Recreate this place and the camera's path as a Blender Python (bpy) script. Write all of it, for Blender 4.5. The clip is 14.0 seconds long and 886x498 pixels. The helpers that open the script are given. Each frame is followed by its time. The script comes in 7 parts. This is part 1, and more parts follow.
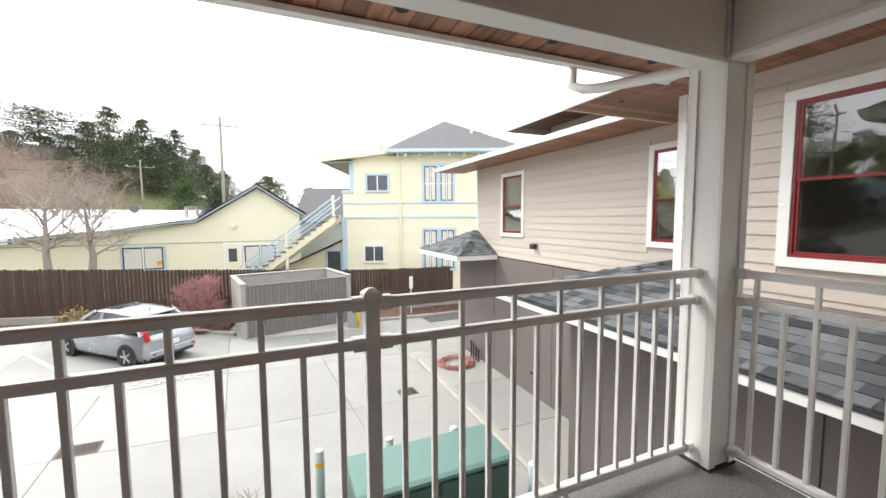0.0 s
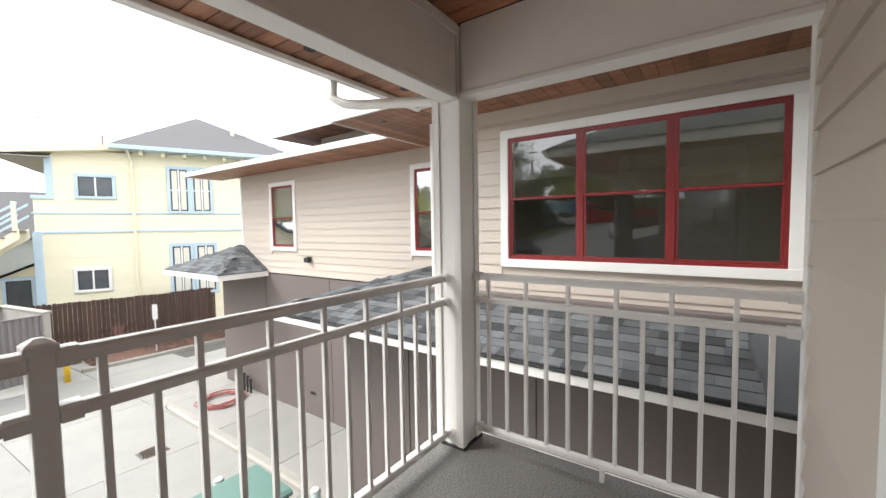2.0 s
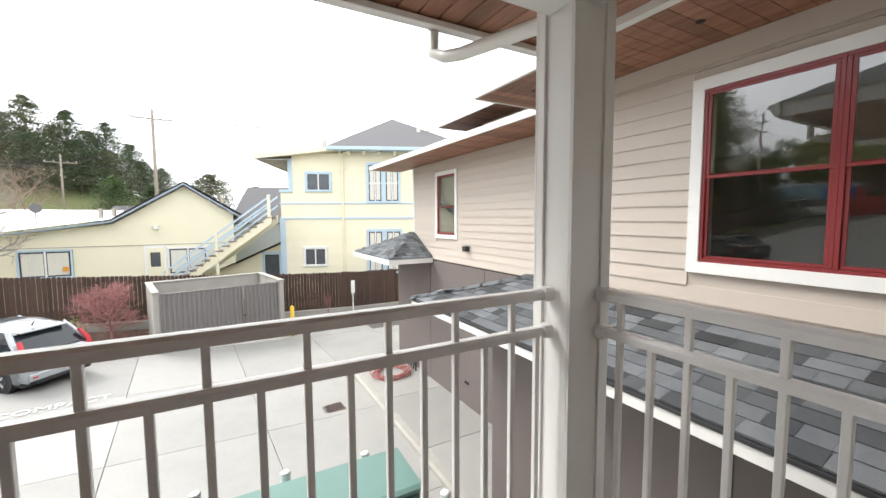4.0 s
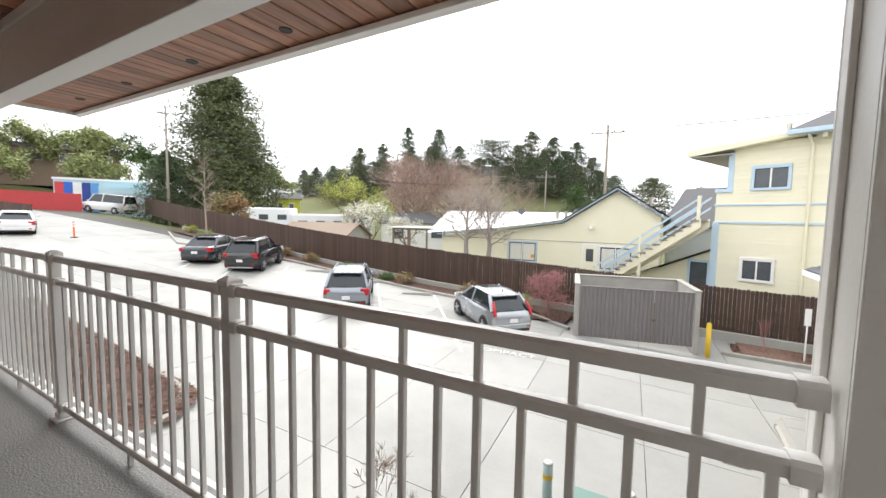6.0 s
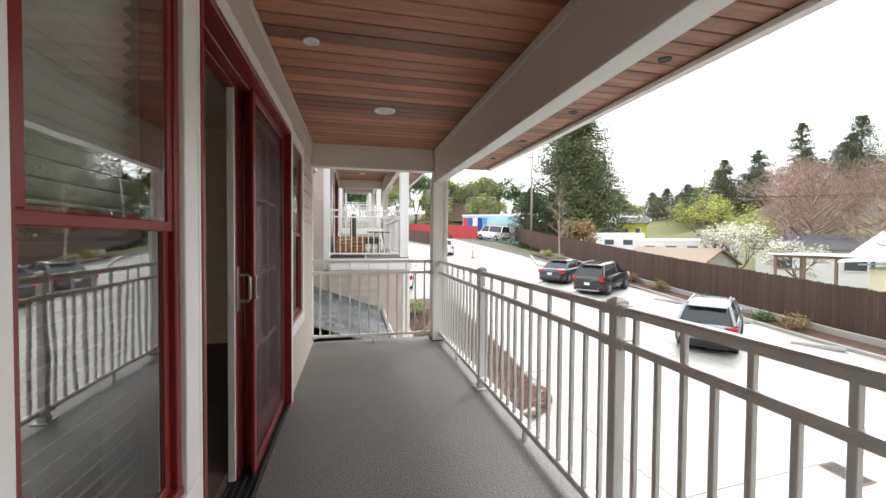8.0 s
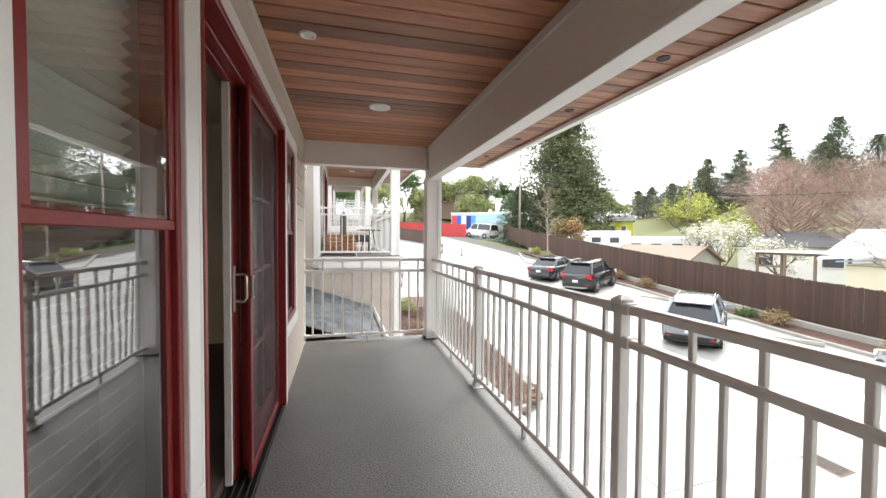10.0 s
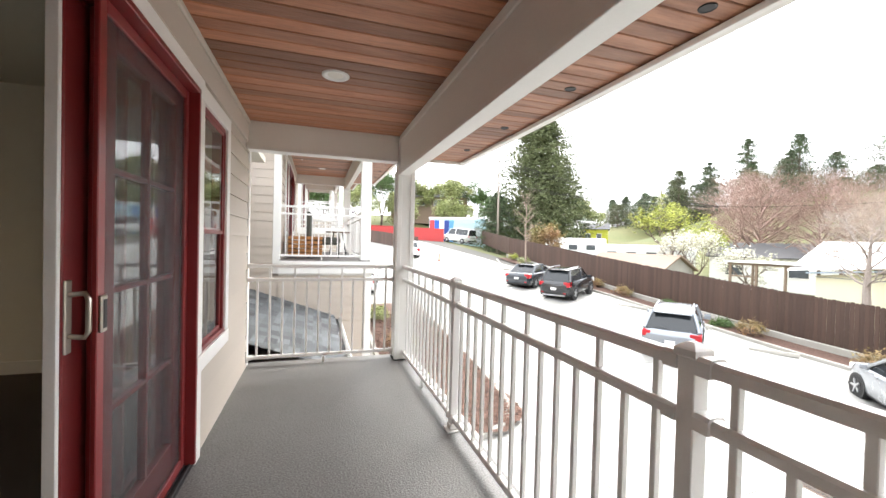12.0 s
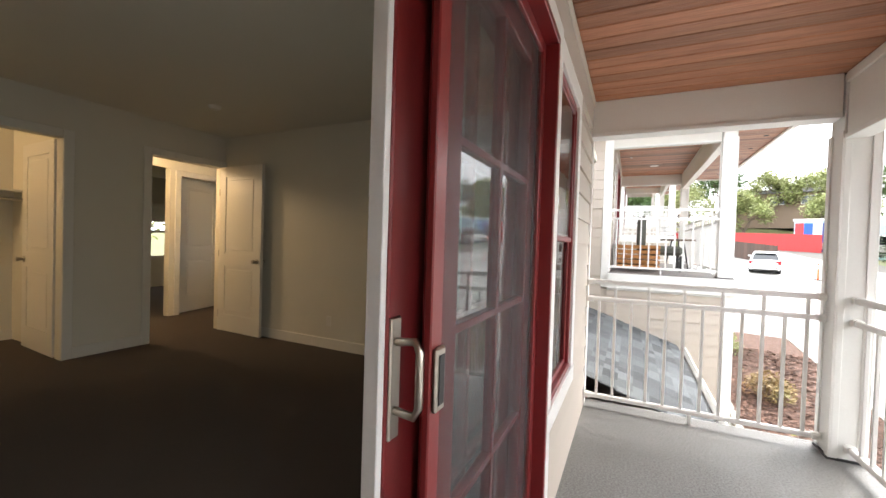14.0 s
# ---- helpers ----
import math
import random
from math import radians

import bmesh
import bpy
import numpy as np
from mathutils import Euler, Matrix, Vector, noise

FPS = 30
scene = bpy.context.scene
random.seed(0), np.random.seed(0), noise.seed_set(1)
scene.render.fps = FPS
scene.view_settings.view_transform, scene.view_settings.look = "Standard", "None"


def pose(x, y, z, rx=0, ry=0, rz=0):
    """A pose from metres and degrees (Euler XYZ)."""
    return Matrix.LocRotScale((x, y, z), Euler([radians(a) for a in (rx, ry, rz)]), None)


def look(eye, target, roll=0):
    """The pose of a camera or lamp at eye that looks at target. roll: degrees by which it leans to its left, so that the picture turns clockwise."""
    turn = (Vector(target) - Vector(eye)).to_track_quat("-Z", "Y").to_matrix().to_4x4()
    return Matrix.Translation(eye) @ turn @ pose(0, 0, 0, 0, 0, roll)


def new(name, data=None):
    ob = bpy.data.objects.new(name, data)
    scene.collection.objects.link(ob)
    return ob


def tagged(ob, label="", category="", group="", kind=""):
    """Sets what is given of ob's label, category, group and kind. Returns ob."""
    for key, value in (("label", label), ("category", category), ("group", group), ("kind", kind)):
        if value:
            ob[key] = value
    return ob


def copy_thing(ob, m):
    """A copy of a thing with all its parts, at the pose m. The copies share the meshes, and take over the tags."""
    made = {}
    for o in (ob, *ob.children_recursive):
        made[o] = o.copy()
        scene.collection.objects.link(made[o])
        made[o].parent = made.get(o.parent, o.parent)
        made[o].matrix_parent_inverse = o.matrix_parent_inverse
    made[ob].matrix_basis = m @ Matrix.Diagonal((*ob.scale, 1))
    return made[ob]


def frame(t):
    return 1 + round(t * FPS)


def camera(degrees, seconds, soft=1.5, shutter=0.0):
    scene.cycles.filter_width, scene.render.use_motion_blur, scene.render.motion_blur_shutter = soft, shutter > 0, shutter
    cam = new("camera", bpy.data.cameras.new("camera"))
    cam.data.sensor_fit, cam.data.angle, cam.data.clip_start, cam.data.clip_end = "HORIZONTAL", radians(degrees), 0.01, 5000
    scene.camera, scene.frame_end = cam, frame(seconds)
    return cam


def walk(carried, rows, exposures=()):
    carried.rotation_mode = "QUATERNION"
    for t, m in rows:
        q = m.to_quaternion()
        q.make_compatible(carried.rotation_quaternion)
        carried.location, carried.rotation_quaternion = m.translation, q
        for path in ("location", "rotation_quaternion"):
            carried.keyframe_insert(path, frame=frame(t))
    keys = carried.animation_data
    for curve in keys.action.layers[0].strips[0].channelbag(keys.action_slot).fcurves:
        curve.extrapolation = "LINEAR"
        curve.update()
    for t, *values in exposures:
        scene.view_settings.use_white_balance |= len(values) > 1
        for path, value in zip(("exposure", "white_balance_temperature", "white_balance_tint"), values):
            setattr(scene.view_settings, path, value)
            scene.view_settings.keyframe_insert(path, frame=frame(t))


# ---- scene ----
cam = camera(96.8, 14.0)
EXPOSE = [(0.0, 0.77), (1.0, 0.82), (2.0, 0.93), (4.3, 0.78), (5.0, 0.73), (6.0, 0.59), (7.0, 0.72), (7.7, 0.82), (9.8, 1.12), (11.0, 1.37), (12.5, 1.55), (13.2, 1.62), (14.0, 1.77)]
PATH = [
    (0, (-2.079, -1.281, 1.366), (-1.295, 0.552, 1.206), -0.4),
    (0.5, (-2.026, -1.25, 1.365), (-0.837, 0.351, 1.224), -0.4),
    (1, (-1.987, -1.252, 1.375), (-0.528, 0.112, 1.257), -0.6),
    (1.5, (-1.969, -1.268, 1.374), (-0.372, -0.069, 1.269), -0.8),
    (2, (-1.97, -1.263, 1.374), (-0.34, -0.11, 1.261), -0.9),
    (2.2, (-1.941, -1.248, 1.373), (-0.323, -0.08, 1.252), -1.0),
    (4.3, (-0.901, -0.965, 1.348), (-0.136, 0.876, 1.196), 0.2),
    (4.5, (-0.765, -0.914, 1.334), (-0.141, 0.981, 1.185), 0.6),
    (5, (-0.516, -0.787, 1.327), (-0.289, 1.195, 1.181), 1.1),
    (5.5, (-0.338, -0.759, 1.338), (-0.705, 1.201, 1.19), 1.3),
    (6, (-0.254, -0.817, 1.359), (-1.25, 0.911, 1.204), 1.0),
    (6.5, (-0.269, -0.942, 1.358), (-1.759, 0.385, 1.218), 0.2),
    (7, (-0.25, -1.013, 1.353), (-2.029, -0.104, 1.253), 0.2),
    (7.5, (-0.254, -1.038, 1.367), (-2.169, -0.467, 1.302), 0.3),
    (7.7, (-0.249, -1.028, 1.365), (-2.198, -0.583, 1.316), 0.5),
    (9.8, (-0.259, -1.099, 1.363), (-2.209, -0.658, 1.31), 0.3),
    (10, (-0.289, -1.096, 1.366), (-2.225, -0.595, 1.306), 0.4),
    (10.5, (-0.391, -1.082, 1.36), (-2.285, -0.444, 1.291), 0.5),
    (11, (-0.533, -0.992, 1.356), (-2.39, -0.252, 1.299), 0.9),
    (11.5, (-0.707, -0.883, 1.365), (-2.566, -0.148, 1.323), 1.4),
    (12, (-0.975, -0.859, 1.365), (-2.88, -0.249, 1.33), 1.5),
    (12.5, (-1.263, -0.846, 1.353), (-3.23, -0.484, 1.322), 1.8),
    (13, (-1.514, -0.881, 1.361), (-3.514, -0.863, 1.33), 2.0),
    (13.5, (-1.734, -1.042, 1.371), (-3.696, -1.429, 1.338), 1.9),
    (14, (-1.931, -1.228, 1.36), (-3.736, -2.088, 1.323), 1.8),
]
walk(cam, [(t, look(eye, target, roll)) for t, eye, target, roll in PATH], EXPOSE)

# ---- sky and sun: bright overcast ----
world = bpy.data.worlds.new("world")
scene.world = world
world.use_nodes = True
wt = world.node_tree
bg = wt.nodes["Background"]
sky = wt.nodes.new("ShaderNodeTexSky")
sky.sky_type = "NISHITA"
sky.sun_disc = False
sky.sun_elevation, sky.sun_rotation = radians(47), radians(-42)
sky.dust_density, sky.air_density, sky.ozone_density = 4.0, 1.0, 1.0
pale = wt.nodes.new("ShaderNodeHueSaturation")
pale.inputs["Saturation"].default_value = 0.12
cover = wt.nodes.new("ShaderNodeMixRGB")
cover.inputs[0].default_value = 0.72
cover.inputs[2].default_value = (11.7, 12.0, 12.5, 1)
wt.links.new(sky.outputs[0], pale.inputs["Color"])
wt.links.new(pale.outputs[0], cover.inputs[1])
wt.links.new(cover.outputs[0], bg.inputs[0])
bg.inputs[1].default_value = 0.15
sun = new("sun", bpy.data.lights.new("sun", "SUN"))
sun.data.energy, sun.data.angle, sun.data.color = 1.6, radians(25), (1, 0.96, 0.9)
sun.matrix_world = look((0, 0, 30), (11.0, -12.2, 12.4))


# ---- materials ----
def mat(name, col, rough=0.6, metal=0.0, grain=60.0, var=0.08, stain=1.5, svar=0.1, bump=0.15, rnd=0.0, isl=0.0,
        stretch=(1, 1, 1), col2=None, spec=0.5, rvar=0.1, coat=0.0, ramp=(0.35, 0.65)):
    """Painted or grown surface: fine grain, large stains, relief, and a tone of its own for each piece."""
    m = bpy.data.materials.new(name)
    m.use_nodes = True
    nt = m.node_tree
    p = nt.nodes["Principled BSDF"]
    p.inputs["Metallic"].default_value = metal
    p.inputs["Specular IOR Level"].default_value = spec
    p.inputs["Coat Weight"].default_value = coat
    co = nt.nodes.new("ShaderNodeTexCoord")
    mp = nt.nodes.new("ShaderNodeMapping")
    mp.inputs["Scale"].default_value = stretch
    nt.links.new(co.outputs["Object"], mp.inputs[0])
    fine, big = nt.nodes.new("ShaderNodeTexNoise"), nt.nodes.new("ShaderNodeTexNoise")
    fine.inputs["Scale"].default_value, fine.inputs["Detail"].default_value = grain, 5
    big.inputs["Scale"].default_value, big.inputs["Detail"].default_value = stain, 6
    big.inputs["Roughness"].default_value = 0.62
    nt.links.new(mp.outputs[0], fine.inputs[0])
    nt.links.new(mp.outputs[0], big.inputs[0])

    def calc(op, a, b):
        n = nt.nodes.new("ShaderNodeMath")
        n.operation = op
        for k, v in enumerate((a, b)):
            if isinstance(v, (int, float)):
                n.inputs[k].default_value = v
            else:
                nt.links.new(v, n.inputs[k])
        return n.outputs[0]

    tone = calc("MULTIPLY_ADD", fine.outputs[0], 2 * var)
    tone.node.inputs[2].default_value = 1 - var
    t2 = calc("MULTIPLY_ADD", big.outputs[0], 2 * svar)
    t2.node.inputs[2].default_value = 1 - svar
    tone = calc("MULTIPLY", tone, t2)
    for amount, kind, out in ((rnd, "ShaderNodeObjectInfo", "Random"), (isl, "ShaderNodeNewGeometry", "Random Per Island")):
        if amount:
            n = nt.nodes.new(kind)
            t3 = calc("MULTIPLY_ADD", n.outputs[out], 2 * amount)
            t3.node.inputs[2].default_value = 1 - amount
            tone = calc("MULTIPLY", tone, t3)
    mix = nt.nodes.new("ShaderNodeMixRGB")
    mix.inputs[1].default_value = (*col, 1)
    mix.inputs[2].default_value = (*(col2 or col), 1)
    rg = nt.nodes.new("ShaderNodeMapRange")
    rg.inputs[1].default_value, rg.inputs[2].default_value = ramp
    nt.links.new(big.outputs[0], rg.inputs[0])
    nt.links.new(rg.outputs[0], mix.inputs[0])
    hs = nt.nodes.new("ShaderNodeHueSaturation")
    nt.links.new(mix.outputs[0], hs.inputs["Color"])
    nt.links.new(tone, hs.inputs["Value"])
    nt.links.new(hs.outputs[0], p.inputs["Base Color"])
    r = calc("MULTIPLY_ADD", big.outputs[0], 2 * rvar)
    r.node.inputs[2].default_value = rough - rvar
    nt.links.new(r, p.inputs["Roughness"])
    if bump:
        b = nt.nodes.new("ShaderNodeBump")
        b.inputs["Strength"].default_value, b.inputs["Distance"].default_value = bump, 0.01
        nt.links.new(fine.outputs[0], b.inputs["Height"])
        nt.links.new(b.outputs[0], p.inputs["Normal"])
    return m


def glass(name, tint=(0.9, 0.95, 0.92), ior=1.5, gain=1.0, haze=0.0):
    """A clear pane: sees through, mirrors more at a slant."""
    m = bpy.data.materials.new(name)
    m.use_nodes = True
    nt = m.node_tree
    nt.nodes.remove(nt.nodes["Principled BSDF"])
    tr, gl, mx, fr = (nt.nodes.new("ShaderNode" + k) for k in ("BsdfTransparent", "BsdfGlossy", "MixShader", "Fresnel"))
    tr.inputs[0].default_value = (*tint, 1)
    gl.inputs["Roughness"].default_value = haze
    fr.inputs[0].default_value = ior
    mul = nt.nodes.new("ShaderNodeMath")
    mul.operation, mul.use_clamp = "MULTIPLY", True
    mul.inputs[1].default_value = gain
    wav = nt.nodes.new("ShaderNodeTexNoise")
    wav.inputs["Scale"].default_value = 1.6
    bp = nt.nodes.new("ShaderNodeBump")
    bp.inputs["Strength"].default_value, bp.inputs["Distance"].default_value = 0.05, 0.02
    nt.links.new(wav.outputs[0], bp.inputs["Height"])
    nt.links.new(bp.outputs[0], gl.inputs["Normal"])
    nt.links.new(fr.outputs[0], mul.inputs[0])
    cap = nt.nodes.new("ShaderNodeMath")
    cap.operation = "MINIMUM"
    cap.inputs[1].default_value = 0.42
    nt.links.new(mul.outputs[0], cap.inputs[0])
    nt.links.new(cap.outputs[0], mx.inputs[0])
    nt.links.new(tr.outputs[0], mx.inputs[1])
    nt.links.new(gl.outputs[0], mx.inputs[2])
    nt.links.new(mx.outputs[0], nt.nodes["Material Output"].inputs[0])
    return m


def glow(name, col, power):
    m = bpy.data.materials.new(name)
    m.use_nodes = True
    p = m.node_tree.nodes["Principled BSDF"]
    p.inputs["Base Color"].default_value = (*col, 1)
    p.inputs["Emission Color"].default_value = (*col, 1)
    p.inputs["Emission Strength"].default_value = power
    return m


WHITE = mat("white_paint", (0.84, 0.83, 0.80), 0.45, grain=90, var=0.03, stain=1.2, svar=0.06, bump=0.05)
RAILP = mat("rail_enamel", (0.80, 0.79, 0.77), 0.32, grain=120, var=0.03, stain=3, svar=0.06, bump=0.04)
BEAMP = mat("beam_paint", (0.82, 0.80, 0.75), 0.5, grain=70, var=0.03, stain=1.0, svar=0.06, bump=0.06)
SIDING = mat("siding_paint", (0.54, 0.475, 0.41), 0.6, grain=70, var=0.05, stain=1.3, svar=0.06, bump=0.12, rnd=0.035, stretch=(0.3, 0.3, 3))
TAUPE = mat("taupe_stucco", (0.155, 0.13, 0.12), 0.75, grain=160, var=0.08, stain=0.8, svar=0.08, bump=0.25)
RED = mat("red_window_enamel", (0.23, 0.021, 0.023), 0.35, grain=80, var=0.06, stain=5, svar=0.12, bump=0.04, col2=(0.205, 0.022, 0.023))
CEDAR = mat("stained_cedar", (0.43, 0.188, 0.10), 0.42, grain=9, var=0.36, stain=1.6, svar=0.3, bump=0.25, isl=0.46,
            stretch=(9, 1, 9), col2=(0.27, 0.108, 0.057))
CEDARS = mat("stained_cedar_soffit", (0.37, 0.175, 0.10), 0.5, grain=9, var=0.28, stain=1.6, svar=0.22, bump=0.18, isl=0.30,
             stretch=(9, 1, 9), col2=(0.20, 0.085, 0.048))
DECK = mat("grey_deck_coating", (0.195, 0.188, 0.18), 0.42, grain=85, var=0.95, stain=1.1, svar=0.25, bump=0.5, col2=(0.155, 0.15, 0.145), rvar=0.12)
DARK = mat("dark_void", (0.02, 0.018, 0.018), 0.6, bump=0)
BLACK = mat("black_rubber", (0.03, 0.03, 0.032), 0.6, bump=0.05)
STEEL = mat("satin_nickel", (0.52, 0.48, 0.42), 0.33, metal=1.0, grain=200, var=0.06, bump=0.03)
SHINGLE = mat("asphalt_shingle", (0.088, 0.095, 0.102), 0.9, grain=260, var=0.40, stain=3.0, svar=0.12, bump=0.5, rnd=0.66, col2=(0.115, 0.121, 0.126))
SHINGLEJ = mat("asphalt_shingle_far", (0.11, 0.118, 0.126), 0.9, grain=200, var=0.35, stain=2.0, svar=0.12, bump=0.4, isl=0.5, col2=(0.11, 0.118, 0.122))
CONC = mat("pale_concrete", (0.37, 0.362, 0.338), 0.55, grain=30, var=0.10, stain=0.42, svar=0.45, bump=0.12, rnd=0.10, col2=(0.25, 0.247, 0.232), rvar=0.3)
CURB = mat("kerb_concrete", (0.40, 0.385, 0.35), 0.8, grain=40, var=0.14, stain=1.0, svar=0.2, bump=0.3, col2=(0.30, 0.285, 0.25))
FENCEW = mat("brown_fence_board", (0.062, 0.034, 0.024), 0.7, grain=14, var=0.3, stain=1.2, svar=0.2, bump=0.3, rnd=0.22, isl=0.2, stretch=(8, 8, 0.8))
BARK = mat("mulch_bark", (0.115, 0.062, 0.045), 0.95, grain=70, var=0.6, stain=9, svar=0.4, bump=1.0, isl=0.5, col2=(0.17, 0.10, 0.075))
LAWN = mat("rough_grass", (0.12, 0.138, 0.048), 0.95, grain=6, var=0.3, stain=0.12, svar=0.3, bump=0.5, col2=(0.135, 0.13, 0.055))
WALLIN = mat("room_wall_paint", (0.70, 0.66, 0.56), 0.7, grain=90, var=0.03, stain=1, svar=0.04, bump=0.06)
CARPET = mat("brown_carpet", (0.075, 0.056, 0.044), 0.98, grain=240, var=0.4, stain=1.3, svar=0.25, bump=0.7)
DOORP = mat("white_door_paint", (0.74, 0.71, 0.64), 0.42, grain=60, var=0.02, stain=1, svar=0.03, bump=0.03)
PANE = glass("window_pane", (0.90, 0.95, 0.92), 1.5, 4.2)
PANES = glass("screened_pane", (0.36, 0.38, 0.38), 1.5, 1.6, 0.02)
PANEFAR = mat("far_window_pane", (0.09, 0.10, 0.11), 0.08, bump=0, svar=0.3, stain=3)
GUTTER = mat("gutter_enamel", (0.76, 0.75, 0.71), 0.4, grain=70, var=0.04, stain=2, svar=0.08, bump=0.04)


# ---- building blocks ----
def mesh_of(bm, name, material, smooth=False):
    me = bpy.data.meshes.new(name)
    bm.normal_update()
    bm.to_mesh(me)
    bm.free()
    for f in me.polygons:
        f.use_smooth = smooth
    if material:
        me.materials.append(material)
    return me


def part(name, bm, material, parent=None, label="", smooth=False):
    ob = new(name, mesh_of(bm, name, material, smooth))
    ob.parent = parent
    return tagged(ob, label)


def raw(name, verts, faces, material, parent=None):
    me = bpy.data.meshes.new(name)
    me.from_pydata(verts, [], faces)
    me.materials.append(material)
    ob = new(name, me)
    ob.parent = parent
    return ob


def empty(name, label, category, loc=(0, 0, 0), group="", kind="", rz=0):
    ob = new(name)
    ob.matrix_world = pose(*loc, 0, 0, rz)
    return tagged(ob, label, category, group, kind)


BOXF = [(0, 2, 3, 1), (4, 5, 7, 6), (0, 1, 5, 4), (2, 6, 7, 3), (0, 4, 6, 2), (1, 3, 7, 5)]


def block(bm, a, b, bev=0.0, m=None):
    """A box from corner a to corner b, with its edges eased."""
    r = bmesh.ops.create_cube(bm, size=1)
    for v in r["verts"]:
        v.co = Vector([a[i] + (v.co[i] + 0.5) * (b[i] - a[i]) for i in range(3)])
        if m:
            v.co = m @ v.co
    if bev:
        es = list({e for v in r["verts"] for e in v.link_edges})
        bmesh.ops.bevel(bm, geom=es, offset=bev, segments=1, affect="EDGES", profile=0.5)
    return bm


def box(name, a, b, material, parent=None, bev=0.0, label="", m=None):
    return part(name, block(bmesh.new(), a, b, bev, m), material, parent, label)


def prism(bm, poly, y0, y1, axis="y"):
    """Extrudes a polygon given in the other two axes from y0 to y1 along the axis."""
    put = {"y": lambda p, q: (p[0], q, p[1]), "x": lambda p, q: (q, p[0], p[1]), "z": lambda p, q: (p[0], p[1], q)}[axis]
    lo = [bm.verts.new(put(p, y0)) for p in poly]
    hi = [bm.verts.new(put(p, y1)) for p in poly]
    n = len(poly)
    fs = [bm.faces.new(lo), bm.faces.new(hi[::-1])]
    for i in range(n):
        fs.append(bm.faces.new((lo[i], hi[i], hi[(i + 1) % n], lo[(i + 1) % n])))
    bmesh.ops.recalc_face_normals(bm, faces=fs)
    return bm


def tube(bm, pts, r, n=8, r2=None):
    """A round bar along points, tapering from r to r2."""
    pts = [Vector(p) for p in pts]
    rings = []
    for i, p in enumerate(pts):
        d = (pts[min(i + 1, len(pts) - 1)] - pts[max(i - 1, 0)]).normalized()
        u = d.orthogonal().normalized() if i == 0 else (rings_u - d * rings_u.dot(d)).normalized()
        rings_u = u
        w = d.cross(u)
        rad = r + ((r2 if r2 is not None else r) - r) * i / max(1, len(pts) - 1)
        rings.append([bm.verts.new(p + (u * math.cos(6.2832 * k / n) + w * math.sin(6.2832 * k / n)) * rad) for k in range(n)])
    for a, b in zip(rings, rings[1:]):
        for k in range(n):
            bm.faces.new((a[k], a[(k + 1) % n], b[(k + 1) % n], b[k]))
    bm.faces.new(rings[0][::-1])
    bm.faces.new(rings[-1])
    return bm


def disc(bm, c, r, h, n=24, axis="z"):
    c = Vector(c)
    d = {"z": Vector((0, 0, h)), "y": Vector((0, h, 0)), "x": Vector((h, 0, 0))}[axis]
    return tube(bm, [c, c + d], r, n)


def lap_wall(parent, axis, plane, out, a0, a1, z0, z1, holes=(), step=0.165, material=SIDING, name="siding_board"):
    """Courses of lap siding on a wall: axis the wall runs along, plane its place, out the side it faces (+1 or -1)."""
    z = z0
    while z < z1 - 0.01:
        zt = min(z + step, z1)
        spans = [(a0, a1)]
        for h0, h1, k0, k1 in holes:
            if k0 < zt - 0.005 and k1 > z + 0.005:
                spans = [q for s, e in spans for q in ((s, min(e, h0)), (max(s, h1), e)) if q[1] - q[0] > 0.01]
        for s, e in spans:
            lo, hi = plane + out * 0.024, plane + out * 0.007
            vs = []
            for along in (s, e):
                for zz, pp in ((z, plane), (z, lo), (zt + 0.004, hi), (zt + 0.004, plane)):
                    vs.append((along, pp, zz) if axis == "x" else (pp, along, zz))
            raw(name, vs, [(0, 1, 2, 3), (7, 6, 5, 4), (1, 0, 4, 5), (2, 1, 5, 6), (3, 2, 6, 7), (0, 3, 7, 4)], material, parent)
        z = zt


def wall_with_holes(name, axis, p0, p1, a0, a1, z0, z1, holes, material):
    """A thick wall with openings that go through it, as one mesh."""
    bm = bmesh.new()
    cuts = sorted({a0, a1, *[h for q in holes for h in q[:2]]})
    for s, e in zip(cuts, cuts[1:]):
        zs = [(z0, z1)]
        for h0, h1, k0, k1 in holes:
            if h0 <= s + 1e-6 and h1 >= e - 1e-6:
                zs = [q for u, v in zs for q in ((u, min(v, k0)), (max(u, k1), v)) if q[1] - q[0] > 1e-4]
        for u, v in zs:
            if axis == "x":
                block(bm, (s, p0, u), (e, p1, v))
            else:
                block(bm, (p0, s, u), (p1, e, v))
    return tagged(part(name, bm, material), kind="structure")


